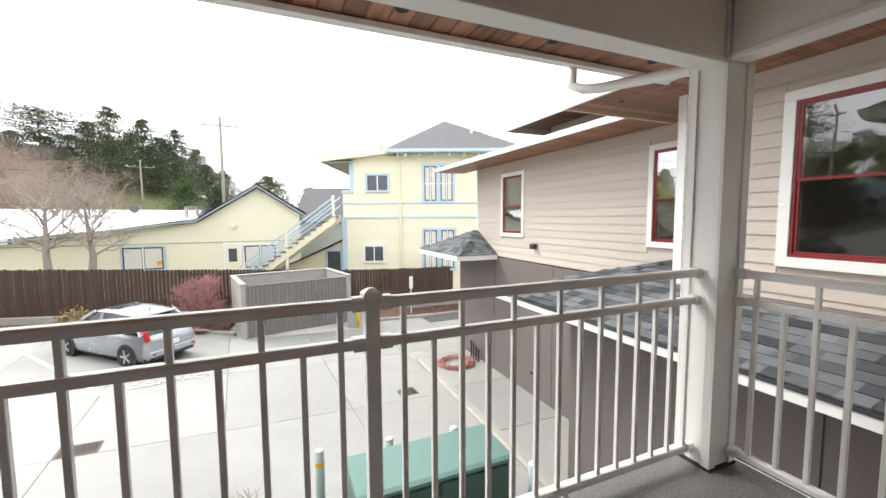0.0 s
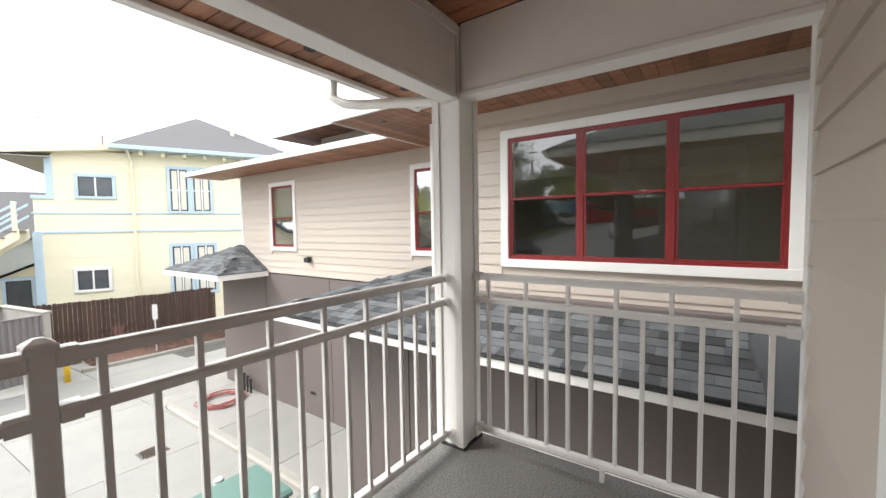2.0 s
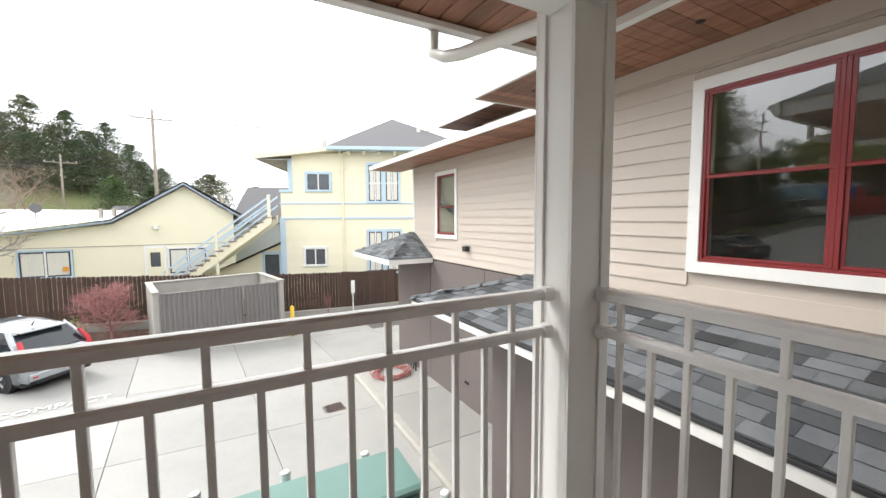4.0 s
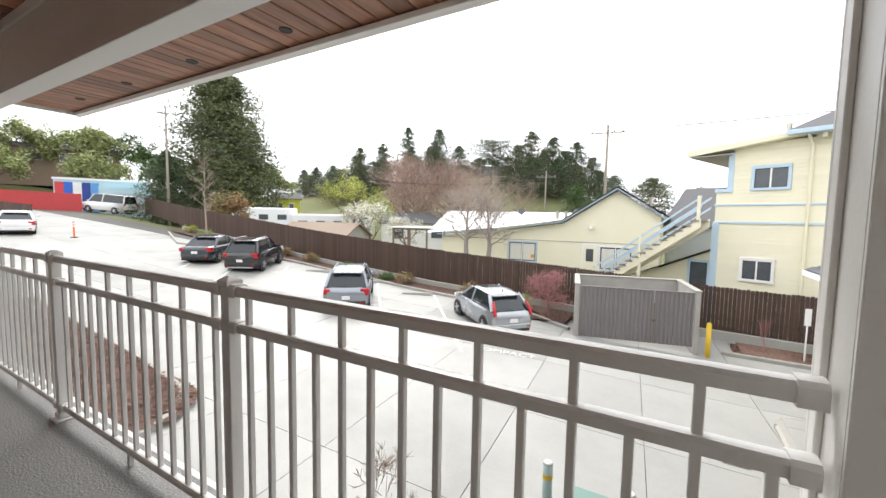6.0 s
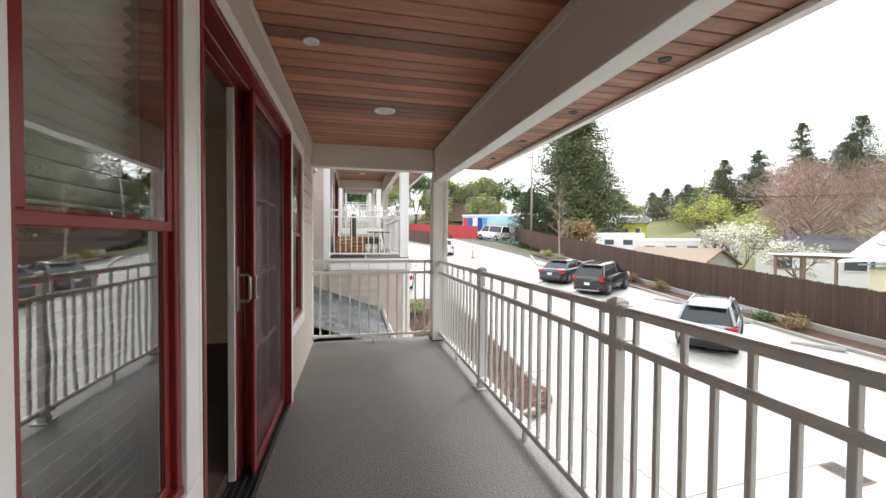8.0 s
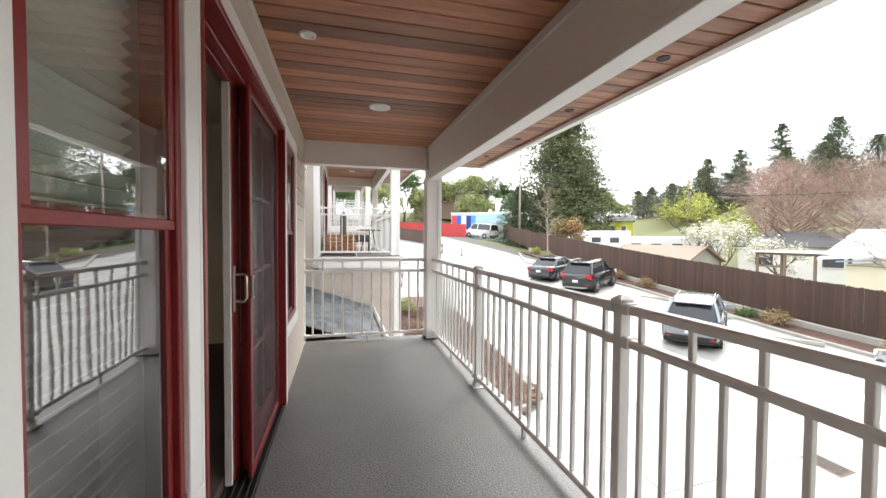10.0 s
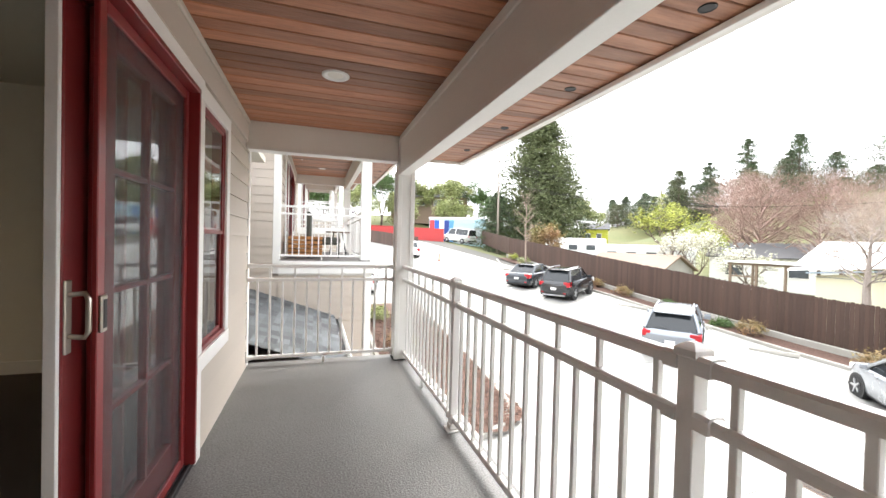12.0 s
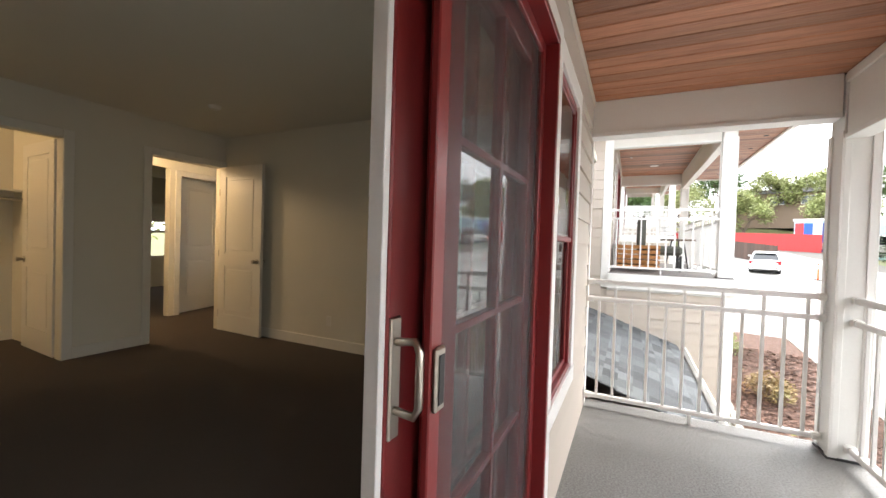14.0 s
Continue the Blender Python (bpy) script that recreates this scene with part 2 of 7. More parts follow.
def window_unit(name, label, axis, plane, out, a0, a1, z0, z1, units=1, mid=None, trim=0.1, group="", blind=True):
    """A red double-hung window, or several side by side, in a white casing."""
    top = empty(name, label, "window", kind="structure", group=group)

    def bx(nm, s, e, u, v, d0, d1, material, par=top, bev=0.003, label=""):
        lo, hi = sorted((plane + out * d0, plane + out * d1))
        a, b = ((s, lo, u), (e, hi, v)) if axis == "x" else ((lo, s, u), (hi, e, v))
        return box(nm, a, b, material, par, bev, label)

    bx("casing_head", a0, a1, z1 - trim, z1, 0.0, 0.045, WHITE)
    bx("casing_sill", a0, a1, z0, z0 + trim, 0.0, 0.05, WHITE)
    bx("casing_side", a0, a0 + trim, z0 + trim, z1 - trim, 0.0, 0.045, WHITE)
    bx("casing_side", a1 - trim, a1, z0 + trim, z1 - trim, 0.0, 0.045, WHITE)
    i0, i1, j0, j1 = a0 + trim, a1 - trim, z0 + trim, z1 - trim
    mid = mid or (j0 + j1) / 2
    w = (i1 - i0) / units
    for k in range(units):
        s, e = i0 + k * w, i0 + (k + 1) * w
        f = 0.03
        bx("frame_head", s, e, j1 - f, j1, -0.06, 0.028, RED)
        bx("frame_sill", s, e, j0, j0 + f, -0.06, 0.035, RED)
        bx("frame_side", s, s + f, j0 + f, j1 - f, -0.06, 0.03, RED)
        bx("frame_side", e - f, e, j0 + f, j1 - f, -0.06, 0.03, RED)
        for nm, u, v, d, g in (("upper_sash", mid - 0.02, j1 - f, 0.024, PANE), ("lower_sash", j0 + f, mid + 0.02, 0.012, PANES)):
            bm = bmesh.new()
            r = 0.028
            for q in ((s + f, e - f, u, u + r), (s + f, e - f, v - r, v), (s + f, s + f + r, u + r, v - r), (e - f - r, e - f, u + r, v - r)):
                lo, hi = sorted((plane + out * (d - 0.022), plane + out * d))
                a, b = ((q[0], lo, q[2]), (q[1], hi, q[3])) if axis == "x" else ((lo, q[0], q[2]), (hi, q[1], q[3]))
                block(bm, a, b, 0.003)
            sash = part(nm, bm, RED, top)
            p = plane + out * (d - 0.006)
            c = [(s + f + r, u + r), (e - f - r, u + r), (e - f - r, v - r), (s + f + r, v - r)]
            vs = [(x, p, z) if axis == "x" else (p, x, z) for x, z in c]
            pane = raw("pane", vs, [(0, 1, 2, 3)], g, sash)
            pane.visible_shadow = False
        if blind:
            bm = bmesh.new()
            z = j1 - 0.06
            while z > j0 + 0.05:
                ring = [(0.075, 0.028), (0.077, 0.031), (0.112, 0.003), (0.110, 0.0)]
                ends = []
                for u in (s + f, e - f):
                    ends.append([bm.verts.new((u, plane - out * d, z + q) if axis == "x" else (plane - out * d, u, z + q)) for d, q in ring])
                for i in range(4):
                    bm.faces.new((ends[0][i], ends[0][(i + 1) % 4], ends[1][(i + 1) % 4], ends[1][i]))
                bm.faces.new(ends[0])
                bm.faces.new(ends[1][::-1])
                z -= 0.042
            part("blind", bm, BLIND, top, "white slatted blind half open behind the glass")
    return top


BLIND = mat("blind_vinyl", (0.78, 0.78, 0.73), 0.5, bump=0)

# ---- the ground of the lot, rising along the drive ----
GX = (-120, -90, -58, -40, -22, -12, -5, 1, 5, 30)
GZ = (4.0, 3.0, 1.4, 0.0, -1.65, -2.55, -2.97, -3.35, -3.5, -3.6)


def ground_z(x, y=0):
    return float(np.interp(x, GX, GZ))


def hill_z(x, y):
    """The land beyond the fence: a slope to the wooded hill and level ground in the distance."""
    h = 14.5 * math.exp(-(((x + 48) / 42) ** 2 + ((y - 100) / 34) ** 2))
    h += 10 * math.exp(-(((x + 105) / 38) ** 2 + ((y - 18) / 48) ** 2))
    h += 5 * math.exp(-(((x + 100) / 50) ** 2 + ((y - 95) / 45) ** 2))
    return h


def land_z(x, y):
    near = ground_z(x)
    far = -2.2 + hill_z(x, y)
    w = min(1, max(0, (y - 19) / 10)) if x > -62 else min(1, max(0, (-x - 62) / 10))
    return near * (1 - w) + far * w - (0.25 if y > 19 else 0)


bm = bmesh.new()
xs = [-900, -500, -300, -200, -150] + [-120 + 4 * i for i in range(46)] + [80, 120, 200, 400, 900]
ys = [-400, -150, -60, -20] + [-8 + 3 * i for i in range(55)] + [170, 200, 260, 400, 900]
grid = [[bm.verts.new((x, y, land_z(x, y) - 0.05)) for y in ys] for x in xs]
for i in range(len(xs) - 1):
    for j in range(len(ys) - 1):
        bm.faces.new((grid[i][j], grid[i + 1][j], grid[i + 1][j + 1], grid[i][j + 1]))
tagged(part("ground", bm, LAWN, smooth=True), "rough grassy ground with bare patches rising to a wooded hill", "ground", kind="structure")

# ================= the balcony =================
CEIL, SOFF, DX, DZ = 2.55, 2.525, -9.46, 0.93
WALL_Y, XR, XL = -1.57, 0.20, -5.60
mine = []  # what repeats on the neighbouring flats


def keep(ob):
    mine.append(ob)
    return ob


# deck slab with its pale edge board
deck = keep(empty("balcony_deck", "grey speckled non-slip coated balcony deck with pale edge boards", "deck", kind="structure"))
box("deck_surface", (-5.66, WALL_Y, -0.12), (0.26, 0.24, 0), DECK, deck, 0.01)
box("edge_board", (-5.68, 0.24, -0.26), (0.28, 0.275, -0.012), WHITE, deck, 0.004)
box("edge_board", (0.26, WALL_Y, -0.26), (0.29, 0.24, -0.012), WHITE, deck, 0.004)
box("edge_board", (-5.69, WALL_Y, -0.26), (-5.66, 0.24, -0.012), WHITE, deck, 0.004)
box("deck_underside", (-5.64, WALL_Y, -0.25), (0.24, 0.22, -0.13), WHITE, deck)


def column(x):
    c = keep(empty("porch_column", "white painted square porch column with corner trim strips", "column", (x, 0, 0), "porch columns"))
    w = 0.215
    box("shaft", (0.012, 0.012, 0), (w - 0.012, 0.188, CEIL - 0.002), WHITE, c, 0.004)
    for a, b in (((0, 0), (0.05, 0.012)), ((w - 0.05, 0), (w, 0.012)), ((0, 0.188), (0.05, 0.2)), ((w - 0.05, 0.188), (w, 0.2))):
        box("corner_strip", (a[0], a[1], 0.012), (b[0], b[1], 2.17), WHITE, c, 0.002)
    for a, b in (((0, 0.012), (0.012, 0.05)), ((0, 0.15), (0.012, 0.188)), ((w - 0.012, 0.012), (w, 0.05)), ((w - 0.012, 0.15), (w, 0.188))):
        box("corner_strip", (a[0], a[1], 0.012), (b[0], b[1], 2.17), WHITE, c, 0.002)
    box("base_gasket", (-0.006, -0.006, 0), (w + 0.006, 0.206, 0.012), BLACK, c)
    return c


column(0.0)
column(-5.60)


def beam(name, a, b, along):
    """A boxed beam with a pale bottom board and a slim bead under the ceiling."""
    o = keep(empty(name, "light grey painted boxed porch beam with a pale bottom board", "beam", kind="structure"))
    box("beam_box", a, b, BEAMP, o, 0.003)
    t = 0.03
    lo, hi = (a[0], a[1] - 0.012, a[2] - t), (b[0], b[1] + 0.012, a[2])
    if along == "y":
        lo, hi = (a[0] - 0.012, a[1], a[2] - t), (b[0] + 0.012, b[1], a[2])
    box("bottom_board", lo, hi, WHITE, o, 0.003)
    if along == "x":
        box("bead", (a[0], a[1] - 0.018, b[2] - 0.07), (b[0], a[1] - 0.001, b[2] - 0.002), BEAMP, o, 0.006)
    return o


beam("beam_front", (-5.385, 0.02, 2.145), (0.0, 0.12, CEIL), "x")
beam("beam_end_east", (0.02, WALL_Y, 2.157), (0.125, 0.0, CEIL), "y")
beam("beam_end_west", (-5.525, WALL_Y, 2.288), (-5.40, 0.0, CEIL), "y")


def board_sheet(name, x0, x1, y0, y1, z, width, material, label):
    """Tongue and groove boards laid across, each a shade of its own."""
    bm = bmesh.new()
    x = x0
    while x < x1 - 0.02:
        e = min(x + width, x1)
        block(bm, (x + 0.004, y0, z), (e - 0.004, y1, z + 0.018), 0.005)
        x = e
    block(bm, (x0, y0, z + 0.012), (x1, y1, z + 0.03))
    return keep(tagged(part(name, bm, material), label, "ceiling", kind="structure"))


board_sheet("ceiling", -5.42, 0.02, WALL_Y, 0.02, CEIL, 0.133, CEDAR, "dark stained tongue and groove cedar porch ceiling")
board_sheet("soffit", -6.34, 0.98, 0.12, 1.12, SOFF, 0.133, CEDARS, "stained cedar board soffit under the eave")
board_sheet("soffit", -6.30, -5.53, WALL_Y - 3, 0.145, SOFF, 0.133, CEDARS, "stained cedar board soffit under the end eave")
board_sheet("soffit", 0.13, 0.95, WALL_Y - 3, 0.145, SOFF, 0.133, CEDARS, "stained cedar board soffit under the end eave")


def vent(x, y, z):
    v = keep(empty("soffit_vent", "round dark soffit vent with a slim rim", "vent", (x, y, z), "soffit vents"))
    bm = bmesh.new()
    for k in range(24):
        a, b = 6.2832 * k / 24, 6.2832 * (k + 1) / 24
        q = [bm.verts.new((r * math.cos(t), r * math.sin(t), h)) for t in (a, b) for r, h in ((0.031, -0.001), (0.04, -0.006), (0.042, 0.0))]
        bm.faces.new((q[0], q[3], q[4], q[1]))
        bm.faces.new((q[1], q[4], q[5], q[2]))
    part("rim", bm, BLACK, v)
    part("screen", disc(bmesh.new(), (0, 0, -0.002), 0.032, 0.001), DARK, v)


for x in (0.585, -0.34, -1.38, -2.416, -3.492, -4.567, -5.6):
    vent(x, 0.905, SOFF)


def downlight(x, y, k=1.0, label="round white recessed ceiling downlight, switched off"):
    d = keep(empty("recessed_downlight", label, "light", (x, y, CEIL), "recessed downlights"))
    d.scale = (k, k, 1)
    bm = bmesh.new()
    n = 32
    prof = ((0.098, 0.0), (0.094, -0.009), (0.078, -0.011), (0.066, -0.004), (0.056, -0.001))
    rings = [[bm.verts.new((r * math.cos(6.2832 * k / n), r * math.sin(6.2832 * k / n), h)) for k in range(n)] for r, h in prof]
    for p, q in zip(rings, rings[1:]):
        for k in range(n):
            bm.faces.new((p[k], q[k], q[(k + 1) % n], p[(k + 1) % n]))
    part("trim_ring", bm, WHITE, d, smooth=True)
    part("lens", disc(bmesh.new(), (0, 0, -0.0015), 0.057, 0.001, 32), DOORP, d)


downlight(-2.76, -1.285, 0.5, "small round white ceiling fitting near the wall")
downlight(-3.95, -0.755)
downlight(-1.50, -0.745)

# fascia and gutter round the eave
eave = keep(empty("eave_gutter", "white painted fascia and gutter along the eave", "gutter", kind="structure"))
bm = bmesh.new()
prism(bm, [(1.12, 2.485), (1.16, 2.485), (1.22, 2.585), (1.235, 2.625), (1.22, 2.63), (1.12, 2.63)], -6.42, 1.06, "x")
part("gutter_front", bm, GUTTER, eave)
box("fascia_lip", (-6.36, 1.08, 2.48), (1.0, 1.118, 2.517), WHITE, eave, 0.003)
box("fascia_end", (0.985, -4.5, 2.485), (1.02, 1.115, 2.665), GUTTER, eave, 0.003)
box("fascia_end", (-6.375, -4.5, 2.485), (-6.345, 1.115, 2.665), GUTTER, eave, 0.003)
bm = bmesh.new()
slope = [bm.verts.new(c) for c in ((-6.4, 1.16, 2.645), (1.05, 1.16, 2.645), (-0.6, -3.2, 4.0), (-4.7, -3.2, 4.0), (1.05, -9.0, 2.645), (-6.4, -9.0, 2.645))]
for f in ((0, 1, 2, 3), (1, 4, 2), (4, 5, 3, 2), (5, 0, 3)):
    bm.faces.new([slope[i] for i in f])
keep(tagged(part("roof", bm, SHINGLEJ), "dark asphalt shingle hip roof", "roof", kind="structure"))

# downpipe that swings from the gutter back to the corner column
pipe = empty("rain_downpipe", "white painted rain downpipe bent back to the porch column", "downpipe")
bm = bmesh.new()
tube(bm, [(0.05, 1.17, 2.50), (0.05, 1.17, 2.36), (0.07, 1.06, 2.305), (0.10, 0.93, 2.28), (0.16, 0.32, 2.205), (0.17, 0.24, 2.17), (0.17, 0.235, 2.05)], 0.036, 10)
part("pipe", bm, GUTTER, pipe, smooth=True)
bm = bmesh.new()
for k in range(4):
    tube(bm, [(0.163, 0.30 - 0.018 * k, 2.203 - 0.004 * k), (0.163, 0.291 - 0.018 * k, 2.201 - 0.004 * k)], 0.041, 10)
part("collar", bm, GUTTER, pipe)
part("lower_pipe", tube(bmesh.new(), [(0.17, 0.235, 2.05), (0.17, 0.235, -3.3)], 0.034, 10), GUTTER, pipe, smooth=True)


def bar(bm, a, b, w, h):
    """A rail of width w and height h between two points at its top centre, with a rounded top."""
    a, b = Vector(a), Vector(b)
    d = (b - a).normalized()
    s = Vector((-d.y, d.x, 0)) * (w / 2)
    prof = [(-1, -h), (1, -h), (1, -0.012), (0.7, -0.002), (0.25, 0), (-0.25, 0), (-0.7, -0.002), (-1, -0.012)]
    lo = [bm.verts.new(a + s * u + Vector((0, 0, v))) for u, v in prof]
    hi = [bm.verts.new(b + s * u + Vector((0, 0, v))) for u, v in prof]
    fs = [bm.faces.new(lo), bm.faces.new(hi[::-1])]
    for i in range(8):
        fs.append(bm.faces.new((lo[i], hi[i], hi[(i + 1) % 8], lo[(i + 1) % 8])))
    bmesh.ops.recalc_face_normals(bm, faces=fs)
    return bm


def baluster_mesh(h):
    return mesh_of(block(bmesh.new(), (-0.0105, -0.0105, 0), (0.0105, 0.0105, h), 0.002), "baluster", RAILP)


LONG, SHORT = baluster_mesh(0.82), baluster_mesh(0.115)


def railing(a, b, first, label, group="balcony railings", step=0.1219, odd=1):
    """One railing bay from a to b: three rails, long balusters, and short ones in every second gap above."""
    a, b = Vector((*a, 0)), Vector((*b, 0))
    d = (b - a).normalized()
    r = keep(empty("railing", label, "railing", a, group))
    ln = (b - a).length

    def p(t, z):
        return d * t + Vector((0, 0, z))

    part("top_rail", bar(bmesh.new(), p(0, 1.083), p(ln, 1.083), 0.05, 0.04), RAILP, r)
    part("middle_rail", bar(bmesh.new(), p(0, 0.936), p(ln, 0.936), 0.045, 0.036), RAILP, r)
    part("bottom_rail", bar(bmesh.new(), p(0, 0.112), p(ln, 0.112), 0.04, 0.034), RAILP, r)
    for t in (0, ln):
        for z, h in ((1.083, 0.05), (0.936, 0.046), (0.112, 0.044)):
            s = 1 if t == 0 else -1
            part("rail_bracket", bar(bmesh.new(), p(t + s * 0.001, z + 0.005), p(t + s * 0.045, z + 0.005), 0.062, h), RAILP, r)
    t, k = first, 0
    while t < ln - 0.04:
        q = new("baluster", LONG)
        q.parent, q.location = r, p(t, 0.085)
        if k % 2 == odd:
            q = new("short_baluster", SHORT)
            q.parent, q.location = r, p(t, 0.934)
        t, k = t + step, k + 1
    part("foot", block(bmesh.new(), (-0.012, -0.012, 0), (0.012, 0.012, 0.07), 0.002, Matrix.Translation(p(ln / 2, 0))), RAILP, r)
    return r


def rail_post(x, y):
    o = keep(empty("railing_post", "white enamelled square railing post with a low pyramid cap", "post", (x, y, 0), "railing posts"))
    box("shaft", (-0.026, -0.026, 0), (0.026, 0.026, 1.085), RAILP, o, 0.003)
    bm = bmesh.new()
    prof = ((0.029, 1.075), (0.033, 1.08), (0.033, 1.098), (0.027, 1.104), (0.010, 1.116))
    rings = [[bm.verts.new((sx * w, sy * w, z)) for sx, sy in ((-1, -1), (1, -1), (1, 1), (-1, 1))] for w, z in prof]
    for q, s in zip(rings, rings[1:]):
        for k in range(4):
            bm.faces.new((q[k], q[(k + 1) % 4], s[(k + 1) % 4], s[k]))
    bm.faces.new(rings[-1])
    part("cap", bm, RAILP, o)
    box("base_plate", (-0.055, -0.055, 0), (0.055, 0.055, 0.012), RAILP, o, 0.003)
    box("base_shoe", (-0.034, -0.034, 0.012), (0.034, 0.034, 0.05), RAILP, o, 0.004)


RY = 0.108
BAY = "white enamelled metal balcony railing with slim square balusters"
END = "white enamelled railing closing the end of the balcony"
railing((0.0, RY), (-1.742, RY), 0.064, BAY)
railing((-1.794, RY), (-3.629, RY), 0.086, BAY, step=0.1262, odd=0)
railing((-3.681, RY), (-5.385, RY), 0.086, BAY, step=0.1225, odd=0)
railing((0.165, 0.0), (0.165, WALL_Y + 0.03), 0.092, END, step=0.1234, odd=0)
railing((-5.515, 0.0), (-5.515, WALL_Y + 0.03), 0.092, END, step=0.1234, odd=0)
rail_post(-1.768, RY)
rail_post(-3.655, RY)

# ---- the wall behind, with its windows and sliding door ----
HOLES = [(-1.675, -0.86, 0.48, 2.28), (-3.65, -1.675, 0.0, 2.30), (-4.48, -3.63, 0.533, 2.28)]
wall = wall_with_holes("wall_south", "x", WALL_Y - 0.18, WALL_Y, XL, XR, -0.3, CEIL,
                       [(-1.575, -0.96, 0.58, 2.18), (-3.62, -1.70, 0.0, 2.20), (-4.38, -3.73, 0.633, 2.18)], SIDING)
keep(tagged(wall, "tan painted lap siding wall", "wall"))
lap_wall(wall, "x", WALL_Y, 1, XL + 0.09, XR - 0.09, 0.0, 2.33, HOLES, 0.172)
box("frieze_board", (XL, WALL_Y, 2.33), (XR, WALL_Y + 0.03, CEIL - 0.045), SIDING, wall, 0.003)
box("frieze_bead", (XL, WALL_Y, CEIL - 0.045), (XR, WALL_Y + 0.045, CEIL - 0.001), SIDING, wall, 0.008)
for x0, x1 in ((XL, XL + 0.09), (XR - 0.09, XR)):
    box("corner_board", (x0, WALL_Y, 0.0), (x1, WALL_Y + 0.028, 2.33), WHITE, wall, 0.003)
keep(window_unit("window_1", "red framed double hung window in a white casing with a slatted blind", "x", WALL_Y, 1, -1.675, -0.86, 0.48, 2.28, 1, 1.40, 0.1))
keep(window_unit("window_2", "narrow red framed double hung window in a white casing", "x", WALL_Y, 1, -4.48, -3.63, 0.533, 2.28, 1, 1.40, blind=False))


def pull(bm, x, y, z0, z1, out=0.05):
    z = (z0 + z1) / 2
    tube(bm, [(x, y, z0 + 0.03), (x, y + out * 0.8, z0 + 0.025), (x, y + out, z0 + 0.045), (x, y + out, z), (x, y + out, z1 - 0.045), (x, y + out * 0.8, z1 - 0.025), (x, y, z1 - 0.03)], 0.009, 8)
    return bm


def slider():
    d = keep(empty("sliding_door", "red framed sliding glass patio door standing half open behind an insect screen", "door", (0, WALL_Y, 0), kind="structure"))
    e0, e1, zt = -3.62, -1.70, 2.22
    # white casing, red frame
    box("casing_head", (e0 - 0.1, 0, zt), (e1 + 0.02, 0.045, zt + 0.085), WHITE, d, 0.003)
    box("casing_side", (e0 - 0.1, 0.0, 0), (e0, 0.046, 0.532), WHITE, d, 0.003)
    box("casing_side", (e1, 0.0, 0), (e1 + 0.024, 0.046, zt), WHITE, d, 0.003)
    for y0, y1, w in ((-0.02, 0.05, 0.03), (-0.075, -0.022, 0.045), (-0.13, -0.077, 0.055)):
        box("frame_head", (e0, y0, zt - w), (e1, y1, zt), RED, d, 0.003)
        box("frame_side", (e0, y0, 0.02), (e0 + w, y1, zt - w), RED, d, 0.003)
        box("frame_side", (e1 - w, y0, 0.02), (e1, y1, zt - w), RED, d, 0.003)
    bm = bmesh.new()
    for y in (-0.12, -0.085, -0.05, -0.01, 0.02):
        block(bm, (e0, y, 0.0), (e1, y + 0.008, 0.028))
    block(bm, (e0, -0.13, 0.0), (e1, 0.035, 0.012))
    part("track", bm, BLACK, d, "black metal sill track")
    box("head_liner", (e1 - 0.56, -0.165, zt - 0.08), (e1 - 0.057, -0.135, zt - 0.01), WHITE, d, 0.002)

    def leaf(nm, x0, x1, y, stile, panes, label=""):
        bm = bmesh.new()
        t = 0.042
        block(bm, (x0, y, 0.03), (x0 + stile, y + t, zt - 0.05), 0.004)
        block(bm, (x1 - stile, y, 0.03), (x1, y + t, zt - 0.05), 0.004)
        block(bm, (x0 + stile, y, 0.03), (x1 - stile, y + t, 0.22), 0.004)
        block(bm, (x0 + stile, y, zt - 0.15), (x1 - stile, y + t, zt - 0.05), 0.004)
        q = part(nm, bm, RED, d, label)
        g = raw("pane", [(x0 + stile, y + t / 2, 0.22), (x1 - stile, y + t / 2, 0.22), (x1 - stile, y + t / 2, zt - 0.15), (x0 + stile, y + t / 2, zt - 0.15)], [(0, 1, 2, 3)], PANE, q)
        g.visible_shadow = False
        xm = (x0 + x1) / 2
        box("muntin", (xm - 0.011, y + 0.004, 0.22), (xm + 0.011, y + t - 0.004, zt - 0.15), RED, q, 0.002)
        for k in range(1, panes):
            z = 0.22 + (zt - 0.37) * k / panes
            box("muntin", (x0 + stile, y + 0.006, z - 0.011), (x1 - stile, y + t - 0.006, z + 0.011), RED, q, 0.002)
        return q

    leaf("fixed_leaf", e0 + 0.05, -2.70, -0.072, 0.10, 4)
    moving = leaf("sliding_leaf", -3.50, -2.587, -0.128, 0.16, 4)
    box("weather_strip", (-2.585, -0.126, 0.03), (-2.565, -0.09, zt - 0.05), WHITE, moving, 0.002, "white weather strip")
    box("handle_plate", (-2.627, -0.086, 0.955), (-2.590, -0.078, 1.205), STEEL, moving, 0.003, "satin nickel plate")
    part("pull_handle", pull(bmesh.new(), -2.608, -0.078, 0.985, 1.185, 0.055), STEEL, moving, "curved satin nickel pull", True)
    box("lock_rail", (-2.5875, -0.10, 0.9), (-2.584, -0.094, 1.3), STEEL, moving, 0.001)
    # insect screen
    bm = bmesh.new()
    s0, s1, y = -3.585, -2.612, -0.02
    for q in ((s0, 0.03, s0 + 0.05, zt - 0.035), (s1 - 0.05, 0.03, s1, zt - 0.035), (s0 + 0.05, 0.03, s1 - 0.05, 0.085), (s0 + 0.05, zt - 0.085, s1 - 0.05, zt - 0.035)):
        block(bm, (q[0], y, q[1]), (q[2], y + 0.018, q[3]), 0.003)
    scr = part("screen_frame", bm, RED, d)
